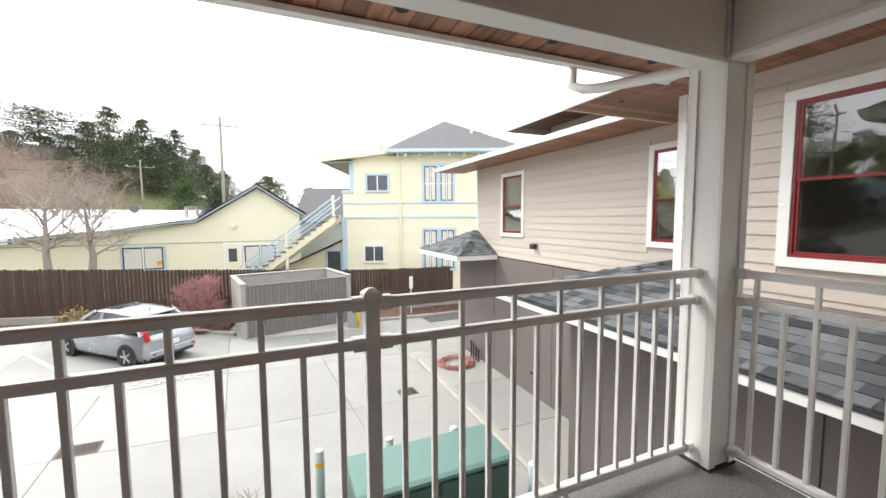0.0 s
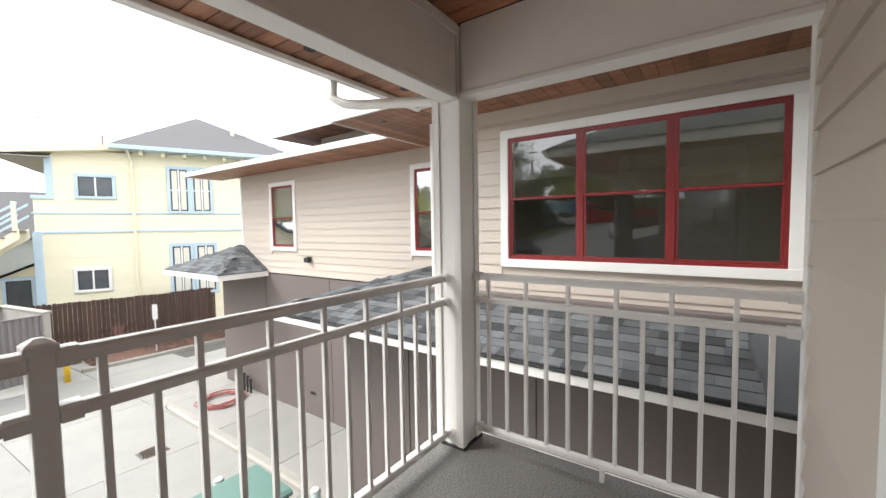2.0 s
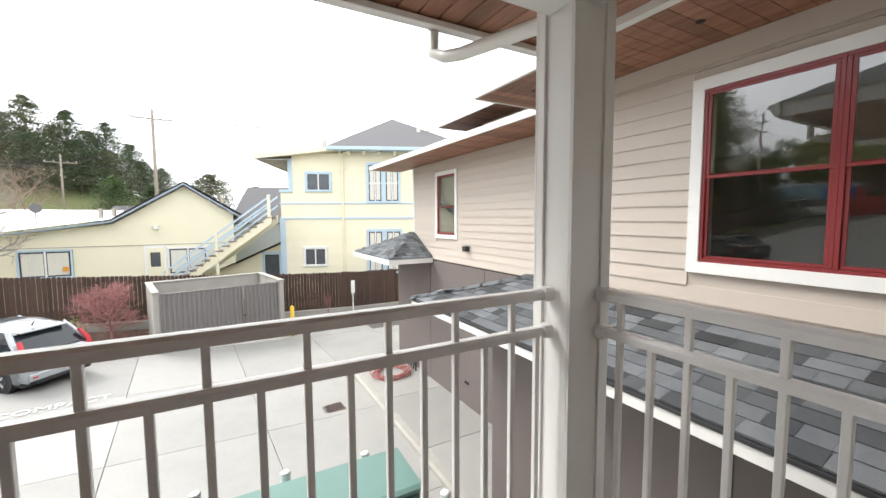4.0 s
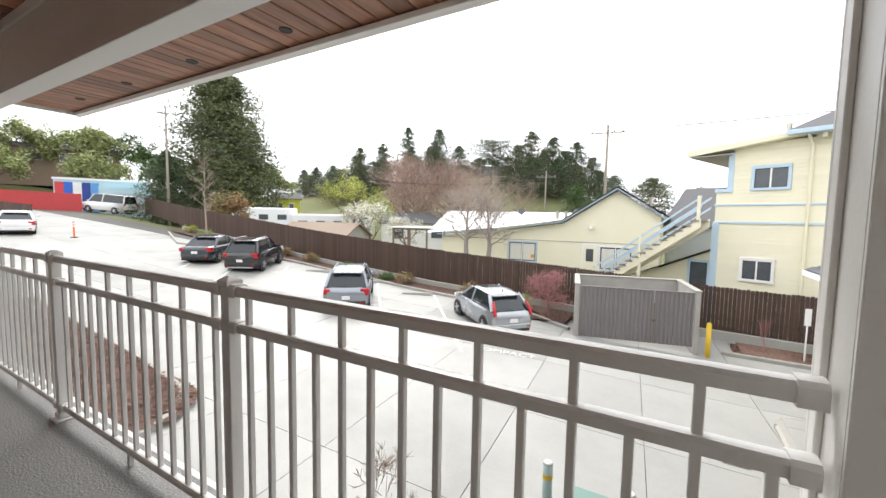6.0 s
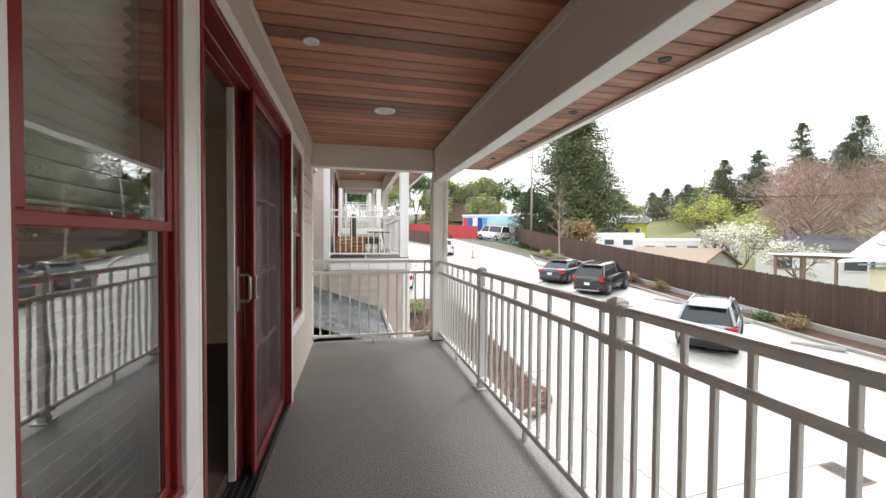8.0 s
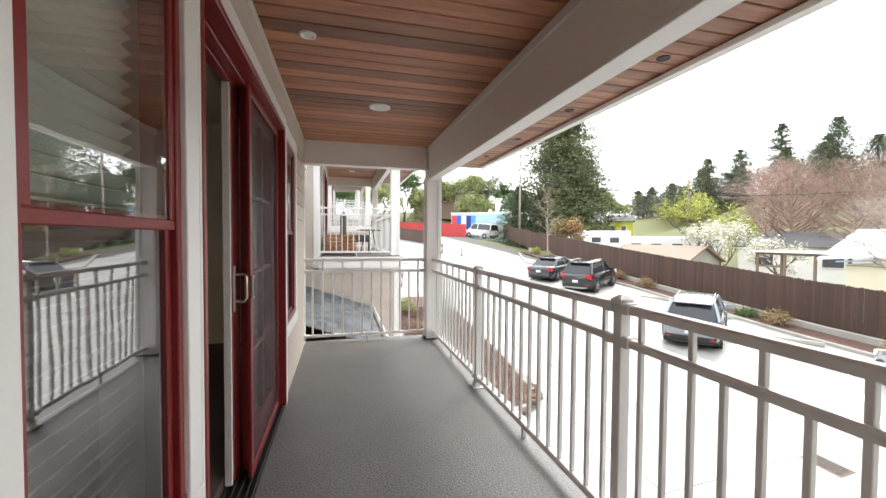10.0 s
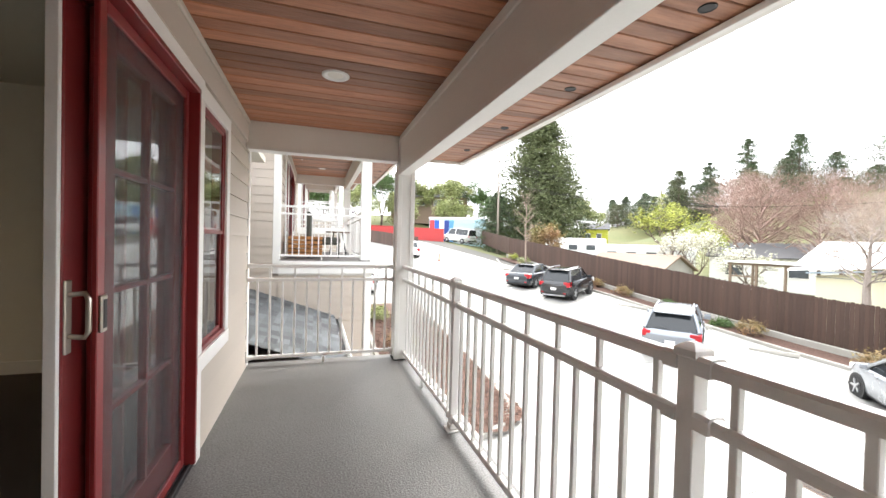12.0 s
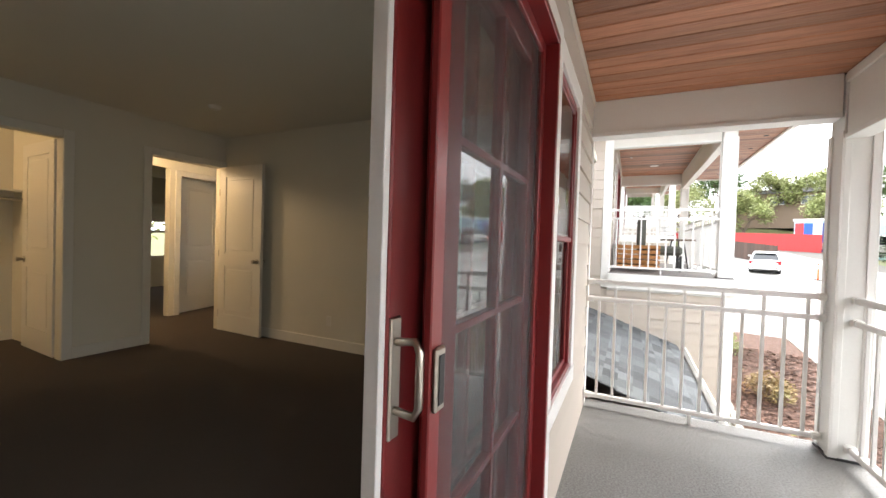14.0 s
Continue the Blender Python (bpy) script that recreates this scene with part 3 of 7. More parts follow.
    mesh = raw("screen_mesh", [(s0 + 0.05, y + 0.008, 0.085), (s1 - 0.05, y + 0.008, 0.085), (s1 - 0.05, y + 0.008, zt - 0.085), (s0 + 0.05, y + 0.008, zt - 0.085)], [(0, 1, 2, 3)], SCREEN, scr)
    tagged(mesh, "fine dark insect mesh")
    box("screen_pull", (s1 - 0.046, y + 0.018, 1.02), (s1 - 0.006, y + 0.03, 1.15), STEEL, scr, 0.004, "satin nickel flush pull")
    box("pull_recess", (s1 - 0.037, y + 0.0301, 1.035), (s1 - 0.015, y + 0.032, 1.135), DARK, scr)
    return d


def mesh_screen():
    m = bpy.data.materials.new("insect_screen")
    m.use_nodes = True
    nt = m.node_tree
    p = nt.nodes["Principled BSDF"]
    p.inputs["Base Color"].default_value = (0.07, 0.072, 0.076, 1)
    p.inputs["Roughness"].default_value = 0.6
    tr, mx = nt.nodes.new("ShaderNodeBsdfTransparent"), nt.nodes.new("ShaderNodeMixShader")
    mx.inputs[0].default_value = 0.45
    nt.links.new(tr.outputs[0], mx.inputs[1])
    nt.links.new(p.outputs[0], mx.inputs[2])
    nt.links.new(mx.outputs[0], nt.nodes["Material Output"].inputs[0])
    return m


SCREEN = mesh_screen()
slider()

# ================= the room behind the sliding door =================
RF, RC, RB, RW = 0.085, 2.665, -6.20, -5.47
tagged(box("room_floor", (-8.5, -11.5, -0.06), (0.05, WALL_Y - 0.13, RF), CARPET), "dark brown carpet", "floor", kind="structure")
tagged(box("room_ceiling", (-8.5, -11.5, RC), (0.05, WALL_Y - 0.18, RC + 0.1), WALLIN), "plain painted room ceiling", "ceiling", kind="structure")
tagged(box("wall_room_west", (RW - 0.12, RB - 0.12, 0), (RW, WALL_Y - 0.18, RC), WALLIN), "plain cream painted room wall", "wall", kind="structure")
tagged(box("wall_room_east", (-0.05, -11.5, 0), (0.05, WALL_Y - 0.18, RC), WALLIN), "plain cream painted room wall", "wall", kind="structure")
tagged(wall_with_holes("wall_room_north", "x", WALL_Y - 0.20, WALL_Y - 0.18, RW, -0.05, 0, RC, HOLES, WALLIN), "cream wall beside the patio door", "wall")
tagged(wall_with_holes("wall_room_back", "x", RB - 0.12, RB, RW, -0.05, 0, RC, [(-3.78, -2.5, 0, 2.25), (-5.42, -4.56, 0, 2.25)], WALLIN), "cream wall with two door openings", "wall")
tagged(box("wall_closet_back", (-3.92, -7.75, 0), (-0.05, -7.63, RC), WALLIN), "plain closet back wall", "wall", kind="structure")
tagged(box("wall_closet_side", (-3.98, -7.63, 0), (-3.88, RB - 0.12, RC), WALLIN), "plain closet side wall", "wall", kind="structure")
tagged(wall_with_holes("wall_hall", "x", -7.72, -7.60, -8.5, -3.98, 0, RC, [(-6.55, -5.72, 0, 2.25), (-5.56, -4.3, 0, 2.35)], WALLIN), "hall wall with a door opening", "wall")
tagged(box("wall_hall_end", (-8.5, -11.5, 0), (-8.4, RB - 0.12, RC), WALLIN), "plain hall end wall", "wall", kind="structure")
tagged(wall_with_holes("wall_far_room", "x", -11.5, -11.38, -8.4, -0.05, 0, RC, [(-7.9, -6.9, 0.75, 2.05)], WALLIN), "far room wall with a window", "wall")
tagged(box("wall_far_side", (-5.0, -11.38, 0), (-4.9, -7.72, RC), WALLIN), "plain far room wall", "wall", kind="structure")


def casing(x0, x1, y, zt, out):
    c = empty("door_casing", "white moulded door casing", "trim", kind="structure")
    w = 0.085
    for q in ((x0 - w, x0, 0, zt + w), (x1, x1 + w, 0, zt + w), (x0, x1, zt, zt + w)):
        lo, hi = sorted((y, y + out * 0.018))
        box("casing_board", (q[0], lo, q[2]), (q[1], hi, q[3]), DOORP, c, 0.005)
    return c


casing(-3.78, -2.5, RB, 2.25, 1)
casing(-5.385, -4.56, RB, 2.25, 1)
casing(-6.55, -5.72, -7.60, 2.25, 1)
for a, b in (((-4.475, RB, 0), (-3.865, RB + 0.015, 0.2)), ((-2.41, RB, 0), (-0.05, RB + 0.015, 0.2)), ((RW, RB, 0), (RW + 0.015, WALL_Y - 0.2, 0.2)), ((-3.88, -7.63, 0), (-0.05, -7.615, 0.2))):
    tagged(box("baseboard", a, b, DOORP, None, 0.004), "white painted skirting board", "trim", kind="structure")


def panel_door(name, label, m, width=0.82, height=2.15):
    """A two panel moulded door with its hinge edge at the origin, lying along +x, with knob and hinges."""
    d = empty(name, label, "door", kind="structure")
    d.matrix_world = m
    bm = bmesh.new()
    s, t = 0.12, 0.036
    for q in ((0, s, 0, height), (width - s, width, 0, height), (s, width - s, 0, 0.22), (s, width - s, 0.86, 1.02), (s, width - s, height - 0.13, height)):
        block(bm, (q[0], 0, q[2]), (q[1], t, q[3]))
    for z0, z1 in ((0.22, 0.86), (1.02, height - 0.13)):
        block(bm, (s, 0.010, z0), (width - s, t - 0.010, z1))
        block(bm, (s + 0.045, 0.004, z0 + 0.045), (width - s - 0.045, t - 0.004, z1 - 0.045), 0.006)
    part("leaf", bm, DOORP, d)
    for side in (-1, 1):
        bm = bmesh.new()
        y0 = 0 if side < 0 else t
        tube(bm, [(width - 0.065, y0, 0.94), (width - 0.065, y0 + side * 0.008, 0.94)], 0.032, 16)
        tube(bm, [(width - 0.065, y0 + side * 0.008, 0.94), (width - 0.065, y0 + side * 0.035, 0.94), (width - 0.065, y0 + side * 0.04, 0.94), (width - 0.065, y0 + side * 0.062, 0.94)], 0.012, 12, 0.027)
        part("door_knob", bm, STEEL, d, "bronzed knob", True)
    for z in (0.22, 1.02, 1.82):
        part("hinge", tube(bmesh.new(), [(-0.006, 0.0, z - 0.045), (-0.006, 0.0, z + 0.045)], 0.008, 8), STEEL, d)
    return d


panel_door("door_hall", "white two panel door standing open against the room wall", pose(-5.375, RB + 0.03, RF + 0.012, 0, 0, 88))
panel_door("door_closet", "white two panel door standing open into the closet", pose(-3.80, RB - 0.13, RF + 0.012, 0, 0, -93))
panel_door("door_far", "white two panel door ajar off the hall", pose(-5.74, -7.66, RF + 0.012, 0, 0, 195))
shelf = empty("closet_shelf", "white closet shelf with a hanging rail", "shelf")
box("board", (-3.88, -7.63, 1.76), (-0.1, -7.28, 1.785), DOORP, shelf, 0.002)
box("cleat", (-3.88, -7.63, 1.68), (-0.1, -7.60, 1.76), DOORP, shelf)
part("rail", tube(bmesh.new(), [(-3.88, -7.36, 1.68), (-0.1, -7.36, 1.68)], 0.016, 10), STEEL, shelf)
smoke = empty("smoke_detector", "small white round smoke detector on the ceiling", "detector", (-4.55, -5.1, RC))
part("body", tube(bmesh.new(), [(0, 0, 0), (0, 0, -0.02), (0, 0, -0.034)], 0.062, 20, 0.045), DOORP, smoke)
outlet = empty("wall_outlet", "cream wall socket plate", "socket", (RW, -4.35, 0.40))
box("plate", (0, -0.035, -0.057), (0.006, 0.035, 0.057), DOORP, outlet, 0.002)
fw = empty("window_far", "far room window with a raised blind and a view of trees", "window", kind="structure")
for q in ((-7.9, -7.83, 0.75, 2.05), (-6.97, -6.9, 0.75, 2.05), (-7.83, -6.97, 0.75, 0.82), (-7.83, -6.97, 1.98, 2.05), (-7.83, -6.97, 1.36, 1.42)):
    box("sash_bar", (q[0], -11.42, q[2]), (q[1], -11.36, q[3]), DOORP, fw, 0.003)
box("blind_stack", (-7.83, -11.35, 1.62), (-6.97, -11.30, 1.98), BLIND, fw)


def ceiling_lamp(x, y, power):
    """A warm bulb in a frosted bowl on the ceiling of a room out of view."""
    o = empty("ceiling_lamp", "frosted glass ceiling lamp switched on", "lamp", (x, y, RC))
    part("bowl", tube(bmesh.new(), [(0, 0, 0), (0, 0, -0.05), (0, 0, -0.09)], 0.15, 20, 0.09), glow("warm_bowl", (1.0, 0.72, 0.42), 2.0), o)
    l = bpy.data.lights.new("bulb", "POINT")
    l.energy, l.color, l.shadow_soft_size = power, (1.0, 0.70, 0.40), 0.1
    b = new("bulb", l)
    b.parent, b.location = o, (0, 0, -0.22)


ceiling_lamp(-1.9, -6.95, 11)
ceiling_lamp(-4.55, -6.95, 15)

# daylight of the open balcony, entering by the open half of the patio door
day = new("door_daylight", bpy.data.lights.new("door_daylight", "AREA"))
day.data.shape, day.data.size, day.data.size_y, day.data.energy, day.data.color = "RECTANGLE", 0.68, 2.0, 2.4, (1.0, 0.97, 0.92)
day.matrix_world = look((-2.17, WALL_Y - 0.22, 1.15), (-2.5, -6.0, 0.9))

# ================= the neighbouring flats up the slope =================
for k in (1, 2, 3):
    for ob in mine:
        copy_thing(ob, Matrix.Translation((DX * k, 0, DZ * k)) @ ob.matrix_basis)
    x0, z0 = DX * k + XR, DZ * k
    e = tagged(box("wall_end", (x0 - 0.2, -9, -3.5), (x0, WALL_Y, z0 + SOFF), SIDING), "tan lap siding end wall", "wall", kind="structure")
    lap_wall(e, "y", x0, 1, -5.0, WALL_Y - 0.11, z0 - 3.2, z0 + 2.3)
    box("corner_board", (x0, WALL_Y - 0.11, z0 - 0.26), (x0 + 0.028, WALL_Y + 0.02, z0 + 2.3), WHITE, e, 0.003)
    lo = tagged(box("wall_lower", (x0 - 5.8, WALL_Y, -3.5), (x0, 0.2, z0 - 0.27), SIDING), "tan lap siding wall under the balcony", "wall", kind="structure")
    lap_wall(lo, "y", x0, 1, WALL_Y, 0.07, z0 - 3.2, z0 - 0.3)
    box("corner_board", (x0, 0.07, z0 - 3.4), (x0 + 0.03, 0.23, z0 - 0.26), WHITE, lo, 0.003)
    box("band_board", (x0, WALL_Y, z0 - 0.30), (x0 + 0.032, 0.07, z0 - 0.20), WHITE, lo, 0.003)
tagged(box("wall_lower", (-5.6, WALL_Y, -3.5), (0.2, 0.15, -0.27), TAUPE), "dark taupe wall under the balcony", "wall", kind="structure")
tagged(box("wall_east_end", (0.06, -11.5, -3.5), (0.2, WALL_Y - 0.18, SOFF), SIDING), "tan siding end wall", "wall", kind="structure")


# ---- shingled lower roofs in the gaps ----
def shingles(parent, origin, u, v, ulen, vlen, inside, pieces, seed, name="shingle", exposure=0.142):
    """Tabs laid in courses: u runs along the eave, v up the slope; inside(a, b) says where the roof reaches."""
    rng = random.Random(seed)
    origin, u, v = Vector(origin), Vector(u).normalized(), Vector(v).normalized()
    n = u.cross(v).normalized()
    if n.z < 0:
        n = -n
    bm = bmesh.new()
    b = 0.0
    while b < vlen:
        a = -rng.random() * 0.2
        while a < ulen:
            w = rng.choice((0.16, 0.2, 0.24, 0.3))
            s, e = max(a, 0), min(a + w - 0.004, ulen)
            if e - s > 0.03 and inside((s + e) / 2, b + 0.05):
                lift = 0.006 + rng.random() * 0.006
                t = min(b + exposure + 0.03, vlen + 0.03)
                c = [origin + u * p + v * q + n * h for q, h in ((b, lift + 0.006), (t, 0.004)) for p in (s, e)]
                c += [origin + u * p + v * b + n * 0.0 for p in (s, e)]
                if pieces:
                    raw(name, [tuple(q) for q in c], [(0, 1, 3, 2), (4, 5, 1, 0)], SHINGLE, parent)
                else:
                    q = [bm.verts.new(x) for x in c]
                    bm.faces.new((q[0], q[1], q[3], q[2]))
                    bm.faces.new((q[4], q[5], q[1], q[0]))
            a += w
        b += exposure
    if not pieces:
        tagged(part("shingle_courses", bm, SHINGLEJ, parent), kind="stuff")
    else:
        bm.free()


# roof under the near neighbour: eave towards the balcony, hipped round its outer corner
EX, EY, EZ, PITCH = 1.50, 4.75, 0.07, 0.31
low = tagged(new("lower_roof"), "dark grey asphalt shingle lower roof with a white fascia", "roof", kind="structure")
bm = bmesh.new()
c = [bm.verts.new(p) for p in ((EX, -6, EZ), (EX, EY, EZ), (3.85, EY - 2.35, EZ + PITCH * 2.35), (3.85, -6, EZ + PITCH * 2.35), (3.85, EY, EZ))]
bm.faces.new((c[0], c[1], c[2], c[3]))
bm.faces.new((c[1], c[4], c[2]))
for f in list(bm.faces):
    f.normal_update()
part("roof_deck", bm, SHINGLEJ, low)
sl = math.sqrt(1 + PITCH ** 2)
shingles(low, (EX, -2.4, EZ + 0.004), (0, 1, 0), (1, 0, PITCH), EY + 2.4, 2.35 * sl, lambda a, b: a < EY + 2.4 - b / sl and (b / sl < 1.28 or a - 2.4 > 2.25) and a > 0.9, True, 3)
shingles(low, (EX, EY, EZ + 0.004), (1, 0, 0), (0, -1, PITCH), 2.35, 2.35 * sl, lambda a, b: a > b / sl, False, 4)
bm = bmesh.new()
for k in range(12):
    a, b = 0.2 * k, 0.2 * k + 0.24
    q = [bm.verts.new((EX + t + dx, EY - t + dy, EZ + PITCH * t + h)) for t in (a, b) for dx, dy, h in ((-0.09, -0.09, 0.0), (0, 0, 0.034), (0.09, 0.09, 0.0))]
    bm.faces.new((q[0], q[1], q[4], q[3]))
    bm.faces.new((q[1], q[2], q[5], q[4]))
part("hip_cap", bm, SHINGLEJ, low)
box("fascia", (EX - 0.005, -6, EZ - 0.13), (EX + 0.03, EY + 0.005, EZ - 0.035), WHITE, low, 0.003)
box("fascia", (EX + 0.03, EY - 0.03, EZ - 0.13), (3.85, EY + 0.005, EZ - 0.035), WHITE, low, 0.003)
box("drip_edge", (EX - 0.02, -6, EZ - 0.034), (EX + 0.03, EY + 0.02, EZ - 0.004), BLACK, low, 0.002)
box("drip_edge", (EX + 0.03, EY - 0.03, EZ - 0.034), (3.85, EY + 0.02, EZ - 0.004), BLACK, low, 0.002)
box("lower_soffit", (EX + 0.03, -6, EZ - 0.12), (2.56, EY - 0.03, EZ - 0.10), WHITE, low)
box("flashing", (2.60, -6, EZ + PITCH * 1.1 + 0.0), (2.775, 2.24, EZ + PITCH * 1.1 + 0.075), TAUPE, low, 0.01)

# roof in the gap up the slope
gap = tagged(new("gap_roof"), "blue grey asphalt shingle roof between the two buildings", "roof", kind="structure")
GY, GZ0, GP = -0.50, -0.20, 0.36
raw("roof_deck", [(-9.25, GY, GZ0), (-5.72, GY, GZ0), (-5.72, -5, GZ0 + GP * 4.5), (-9.25, -5, GZ0 + GP * 4.5)], [(0, 1, 2, 3)], SHINGLEJ, gap)
shingles(gap, (-9.25, GY, GZ0 + 0.004), (1, 0, 0), (0, -1, GP), 3.53, 4.6, lambda a, b: True, False, 8)
bm = bmesh.new()
prism(bm, [(GY, GZ0 - 0.12), (GY + 0.08, GZ0 - 0.12), (GY + 0.12, GZ0 - 0.02), (GY + 0.12, GZ0), (GY + 0.105, GZ0), (GY + 0.07, GZ0 - 0.1), (GY + 0.01, GZ0 - 0.1), (GY + 0.01, GZ0 + 0.0), (GY, GZ0)], -9.25, -5.75, "x")
part("gutter", bm, WHITE, gap)
box("gutter_liner", (-9.24, GY + 0.012, GZ0 - 0.098), (-5.76, GY + 0.07, GZ0 - 0.06), BLACK, gap)
tagged(box("wall_gap", (-9.26, -4.5, -3.5), (-5.6, -0.75, GZ0 - 0.12), SIDING), "tan wall below the gap roof", "wall", kind="structure")

# ================= the near neighbour building =================
NX, NY, AX, AY = 2.77, 2.25, 4.005, 10.05
near = tagged(wall_with_holes("wall_near", "y", NX, NX + 0.18, -8, NY, -0.3, 2.884, [(-1.77, 1.018, 0.94, 2.497)], SIDING), "tan lap siding wall with a wide red window", "wall")
lap_wall(near, "y", NX, -1, -3.0, NY - 0.09, 0.40, 2.72, [(-1.873, 1.12, 0.835, 2.602)], 0.152)
box("frieze_board", (NX - 0.028, -8, 2.72), (NX, NY - 0.09, 2.884), SIDING, near, 0.003)
box("corner_board", (NX - 0.03, NY - 0.09, 0.45), (NX, NY, 2.884), WHITE, near, 0.003)
box("corner_board", (NX - 0.03, NY, 0.45), (NX + 0.09, NY + 0.028, 2.884), WHITE, near, 0.003)
tagged(box("wall_return", (NX + 0.18, NY - 0.18, -0.3), (AX + 0.1, NY, 2.884), SIDING), "tan siding return wall", "wall", kind="structure")
tagged(box("floor_near_room", (NX + 0.18, -8, -0.2), (9, NY - 0.2, -0.1), CARPET), "dark carpet", "floor", kind="structure")
tagged(box("wall_near_room", (8.9, -8, -0.3), (9.0, AY, 2.95), WALLIN), "plain room wall", "wall", kind="structure")
tagged(box("ceiling_near_room", (NX + 0.18, -8, 2.7), (9, NY - 0.18, 2.75), WALLIN), "plain room ceiling", "ceiling", kind="structure")
tagged(box("ceiling_far_room", (AX + 0.18, NY - 0.17, 2.7), (9, AY - 0.16, 2.75), WALLIN), "plain room ceiling", "ceiling", kind="structure")
window_unit("window_3", "wide red framed triple window mirroring the street in a white casing", "y", NX, -1, -1.873, 1.12, 0.835, 2.602, 3, 1.72, 0.105, blind=False)

far = tagged(wall_with_holes("wall_far", "y", AX, AX + 0.18, NY, AY, 0.2, 2.884, [(7.54, 8.48, 0.92, 2.488), (2.66, 3.6, 0.92, 2.488)], SIDING), "tan lap siding wall with two narrow red windows", "wall")
lap_wall(far, "y", AX, -1, NY + 0.03, AY - 0.05, 0.22, 2.884, [(7.444, 8.58, 0.82, 2.588), (2.56, 3.698, 0.82, 2.588)], 0.165)
box("corner_board", (AX - 0.03, AY - 0.06, 0.2), (AX, AY, 2.884), WHITE, far, 0.003)
window_unit("window_4", "narrow red framed double hung window with a slatted blind", "y", AX, -1, 7.444, 8.58, 0.82, 2.588, 1, 1.66)
window_unit("window_5", "narrow red framed double hung window with a slatted blind", "y", AX, -1, 2.56, 3.698, 0.82, 2.588, 1, 1.66)
tagged(box("wall_far_end", (AX, AY - 0.15, 0.2), (9, AY, 2.884), SIDING), "tan siding end wall", "wall", kind="structure")
tagged(box("wall_far_base", (AX - 0.045, NY + 1.7, -3.6), (9, 11.3, 0.18), TAUPE), "dark taupe rendered ground floor wall", "wall", kind="structure")
tagged(box("wall_near_base", (2.54, -8, -3.6), (9, 3.96, EZ - 0.125), TAUPE), "dark taupe rendered ground floor wall", "wall", kind="structure")
for y in (0.55, 2.6):
    tagged(box("wall_joint", (2.532, y, -3.4), (2.541, y + 0.012, EZ - 0.13), DARK), "thin dark panel joint", "trim", kind="structure")
for y in (6.2, 8.9):
    tagged(box("wall_joint", (AX - 0.05, y, -3.4), (AX - 0.044, y + 0.012, 0.17), DARK), "thin dark panel joint", "trim", kind="structure")


def eave_slab(name, x0, x1, y0, y1, z, label):
    """A roof overhang: cedar soffit boards below, white fascia, and a shallow shingled slope on top."""
    o = tagged(new(name), label, "roof", kind="structure")
    bm = bmesh.new()
    y = y0
    while y < y1 - 0.02:
        e = min(y + 0.14, y1)
        block(bm, (x0 + 0.02, y + 0.002, z), (x1, e - 0.002, z + 0.018), 0.002)
        y = e
    block(bm, (x0 + 0.02, y0, z + 0.012), (x1, y1, z + 0.03))
    part("soffit_boards", bm, CEDARS, o)
    box("fascia", (x0 - 0.02, y0, z - 0.01), (x0 + 0.02, y1, z + 0.11), GUTTER, o, 0.004)
    box("fascia_end", (x0 + 0.02, y1 - 0.0, z - 0.008), (x1, y1 + 0.035, z + 0.11), GUTTER, o, 0.004)
    raw("slope", [(x0 - 0.02, y0, z + 0.111), (x0 - 0.02, y1 + 0.03, z + 0.111), (x1 + 2.6, y1 - 2.6, z + 0.95), (x1 + 2.6, y0, z + 0.95), (9, y1 + 0.03, z + 0.111)],
        [(0, 1, 2, 3), (1, 4, 2)], SHINGLEJ, o)
    return o


eave_slab("eave_near", 1.77, AX + 0.05, -8, 3.3, 2.885, "white edged eave with stained cedar soffit")
eave_slab("eave_far", 2.99, AX + 0.05, 3.34, 11.2, 2.885, "white edged eave with stained cedar soffit")
up = eave_slab("eave_upper", 3.62, 6.0, 4.2, 7.76, 3.6, "upper white edged eave with stained cedar soffit")
tagged(box("wall_upper", (4.4, 2.4, 3.0), (9, 6.9, 3.61), SIDING), "tan siding of the upper roof wall", "wall", kind="structure")
bm = bmesh.new()
for k in range(7):
    disc(bm, (NX - 0.55, 2.7 - 0.95 * k, 2.878), 0.035, 0.004, 16)
tagged(part("soffit_vents", bm, DARK, low), kind="stuff")

# small hipped porch roof at the far corner
porch = tagged(new("porch_roof"), "small hipped asphalt shingle porch roof with a white fascia", "roof", kind="structure")
px0, px1, py0, py1, pz = 2.65, 5.2, 8.75, 12.0, 0.26
bm = bmesh.new()
q = [bm.verts.new(p) for p in ((px0, py0, pz), (px0, py1, pz), (px1, py1, pz), (px1, py0, pz), (3.9, 10.0, pz + 0.68), (5.2, 10.2, pz + 0.68))]
for f in ((0, 1, 4), (1, 2, 5, 4), (3, 0, 4, 5)):
    bm.faces.new([q[i] for i in f])
part("roof_deck", bm, SHINGLEJ, porch)
for nm, o, u, v, ul, vl, fn in (("a", (px0, py0, pz), (0, 1, 0), (1.25, 0, 0.68), 3.25, 1.4, lambda a, b: 1.25 * b / 1.42 < a < 3.25 - 2.0 * b / 1.42),
                                ("b", (px0, py0, pz), (1, 0, 0), (0, 1.25, 0.68), 1.25, 1.4, lambda a, b: a > 1.25 * b / 1.42)):
    shingles(porch, (o[0], o[1], o[2] + 0.004), u, v, ul, vl, fn, False, 11)
box("fascia", (px0 - 0.02, py0 - 0.02, pz - 0.14), (px0 + 0.02, py1 + 0.02, pz - 0.01), WHITE, porch, 0.003)
box("fascia", (px0 + 0.02, py0 - 0.02, pz - 0.14), (AX - 0.05, py0 + 0.02, pz - 0.01), WHITE, porch, 0.003)
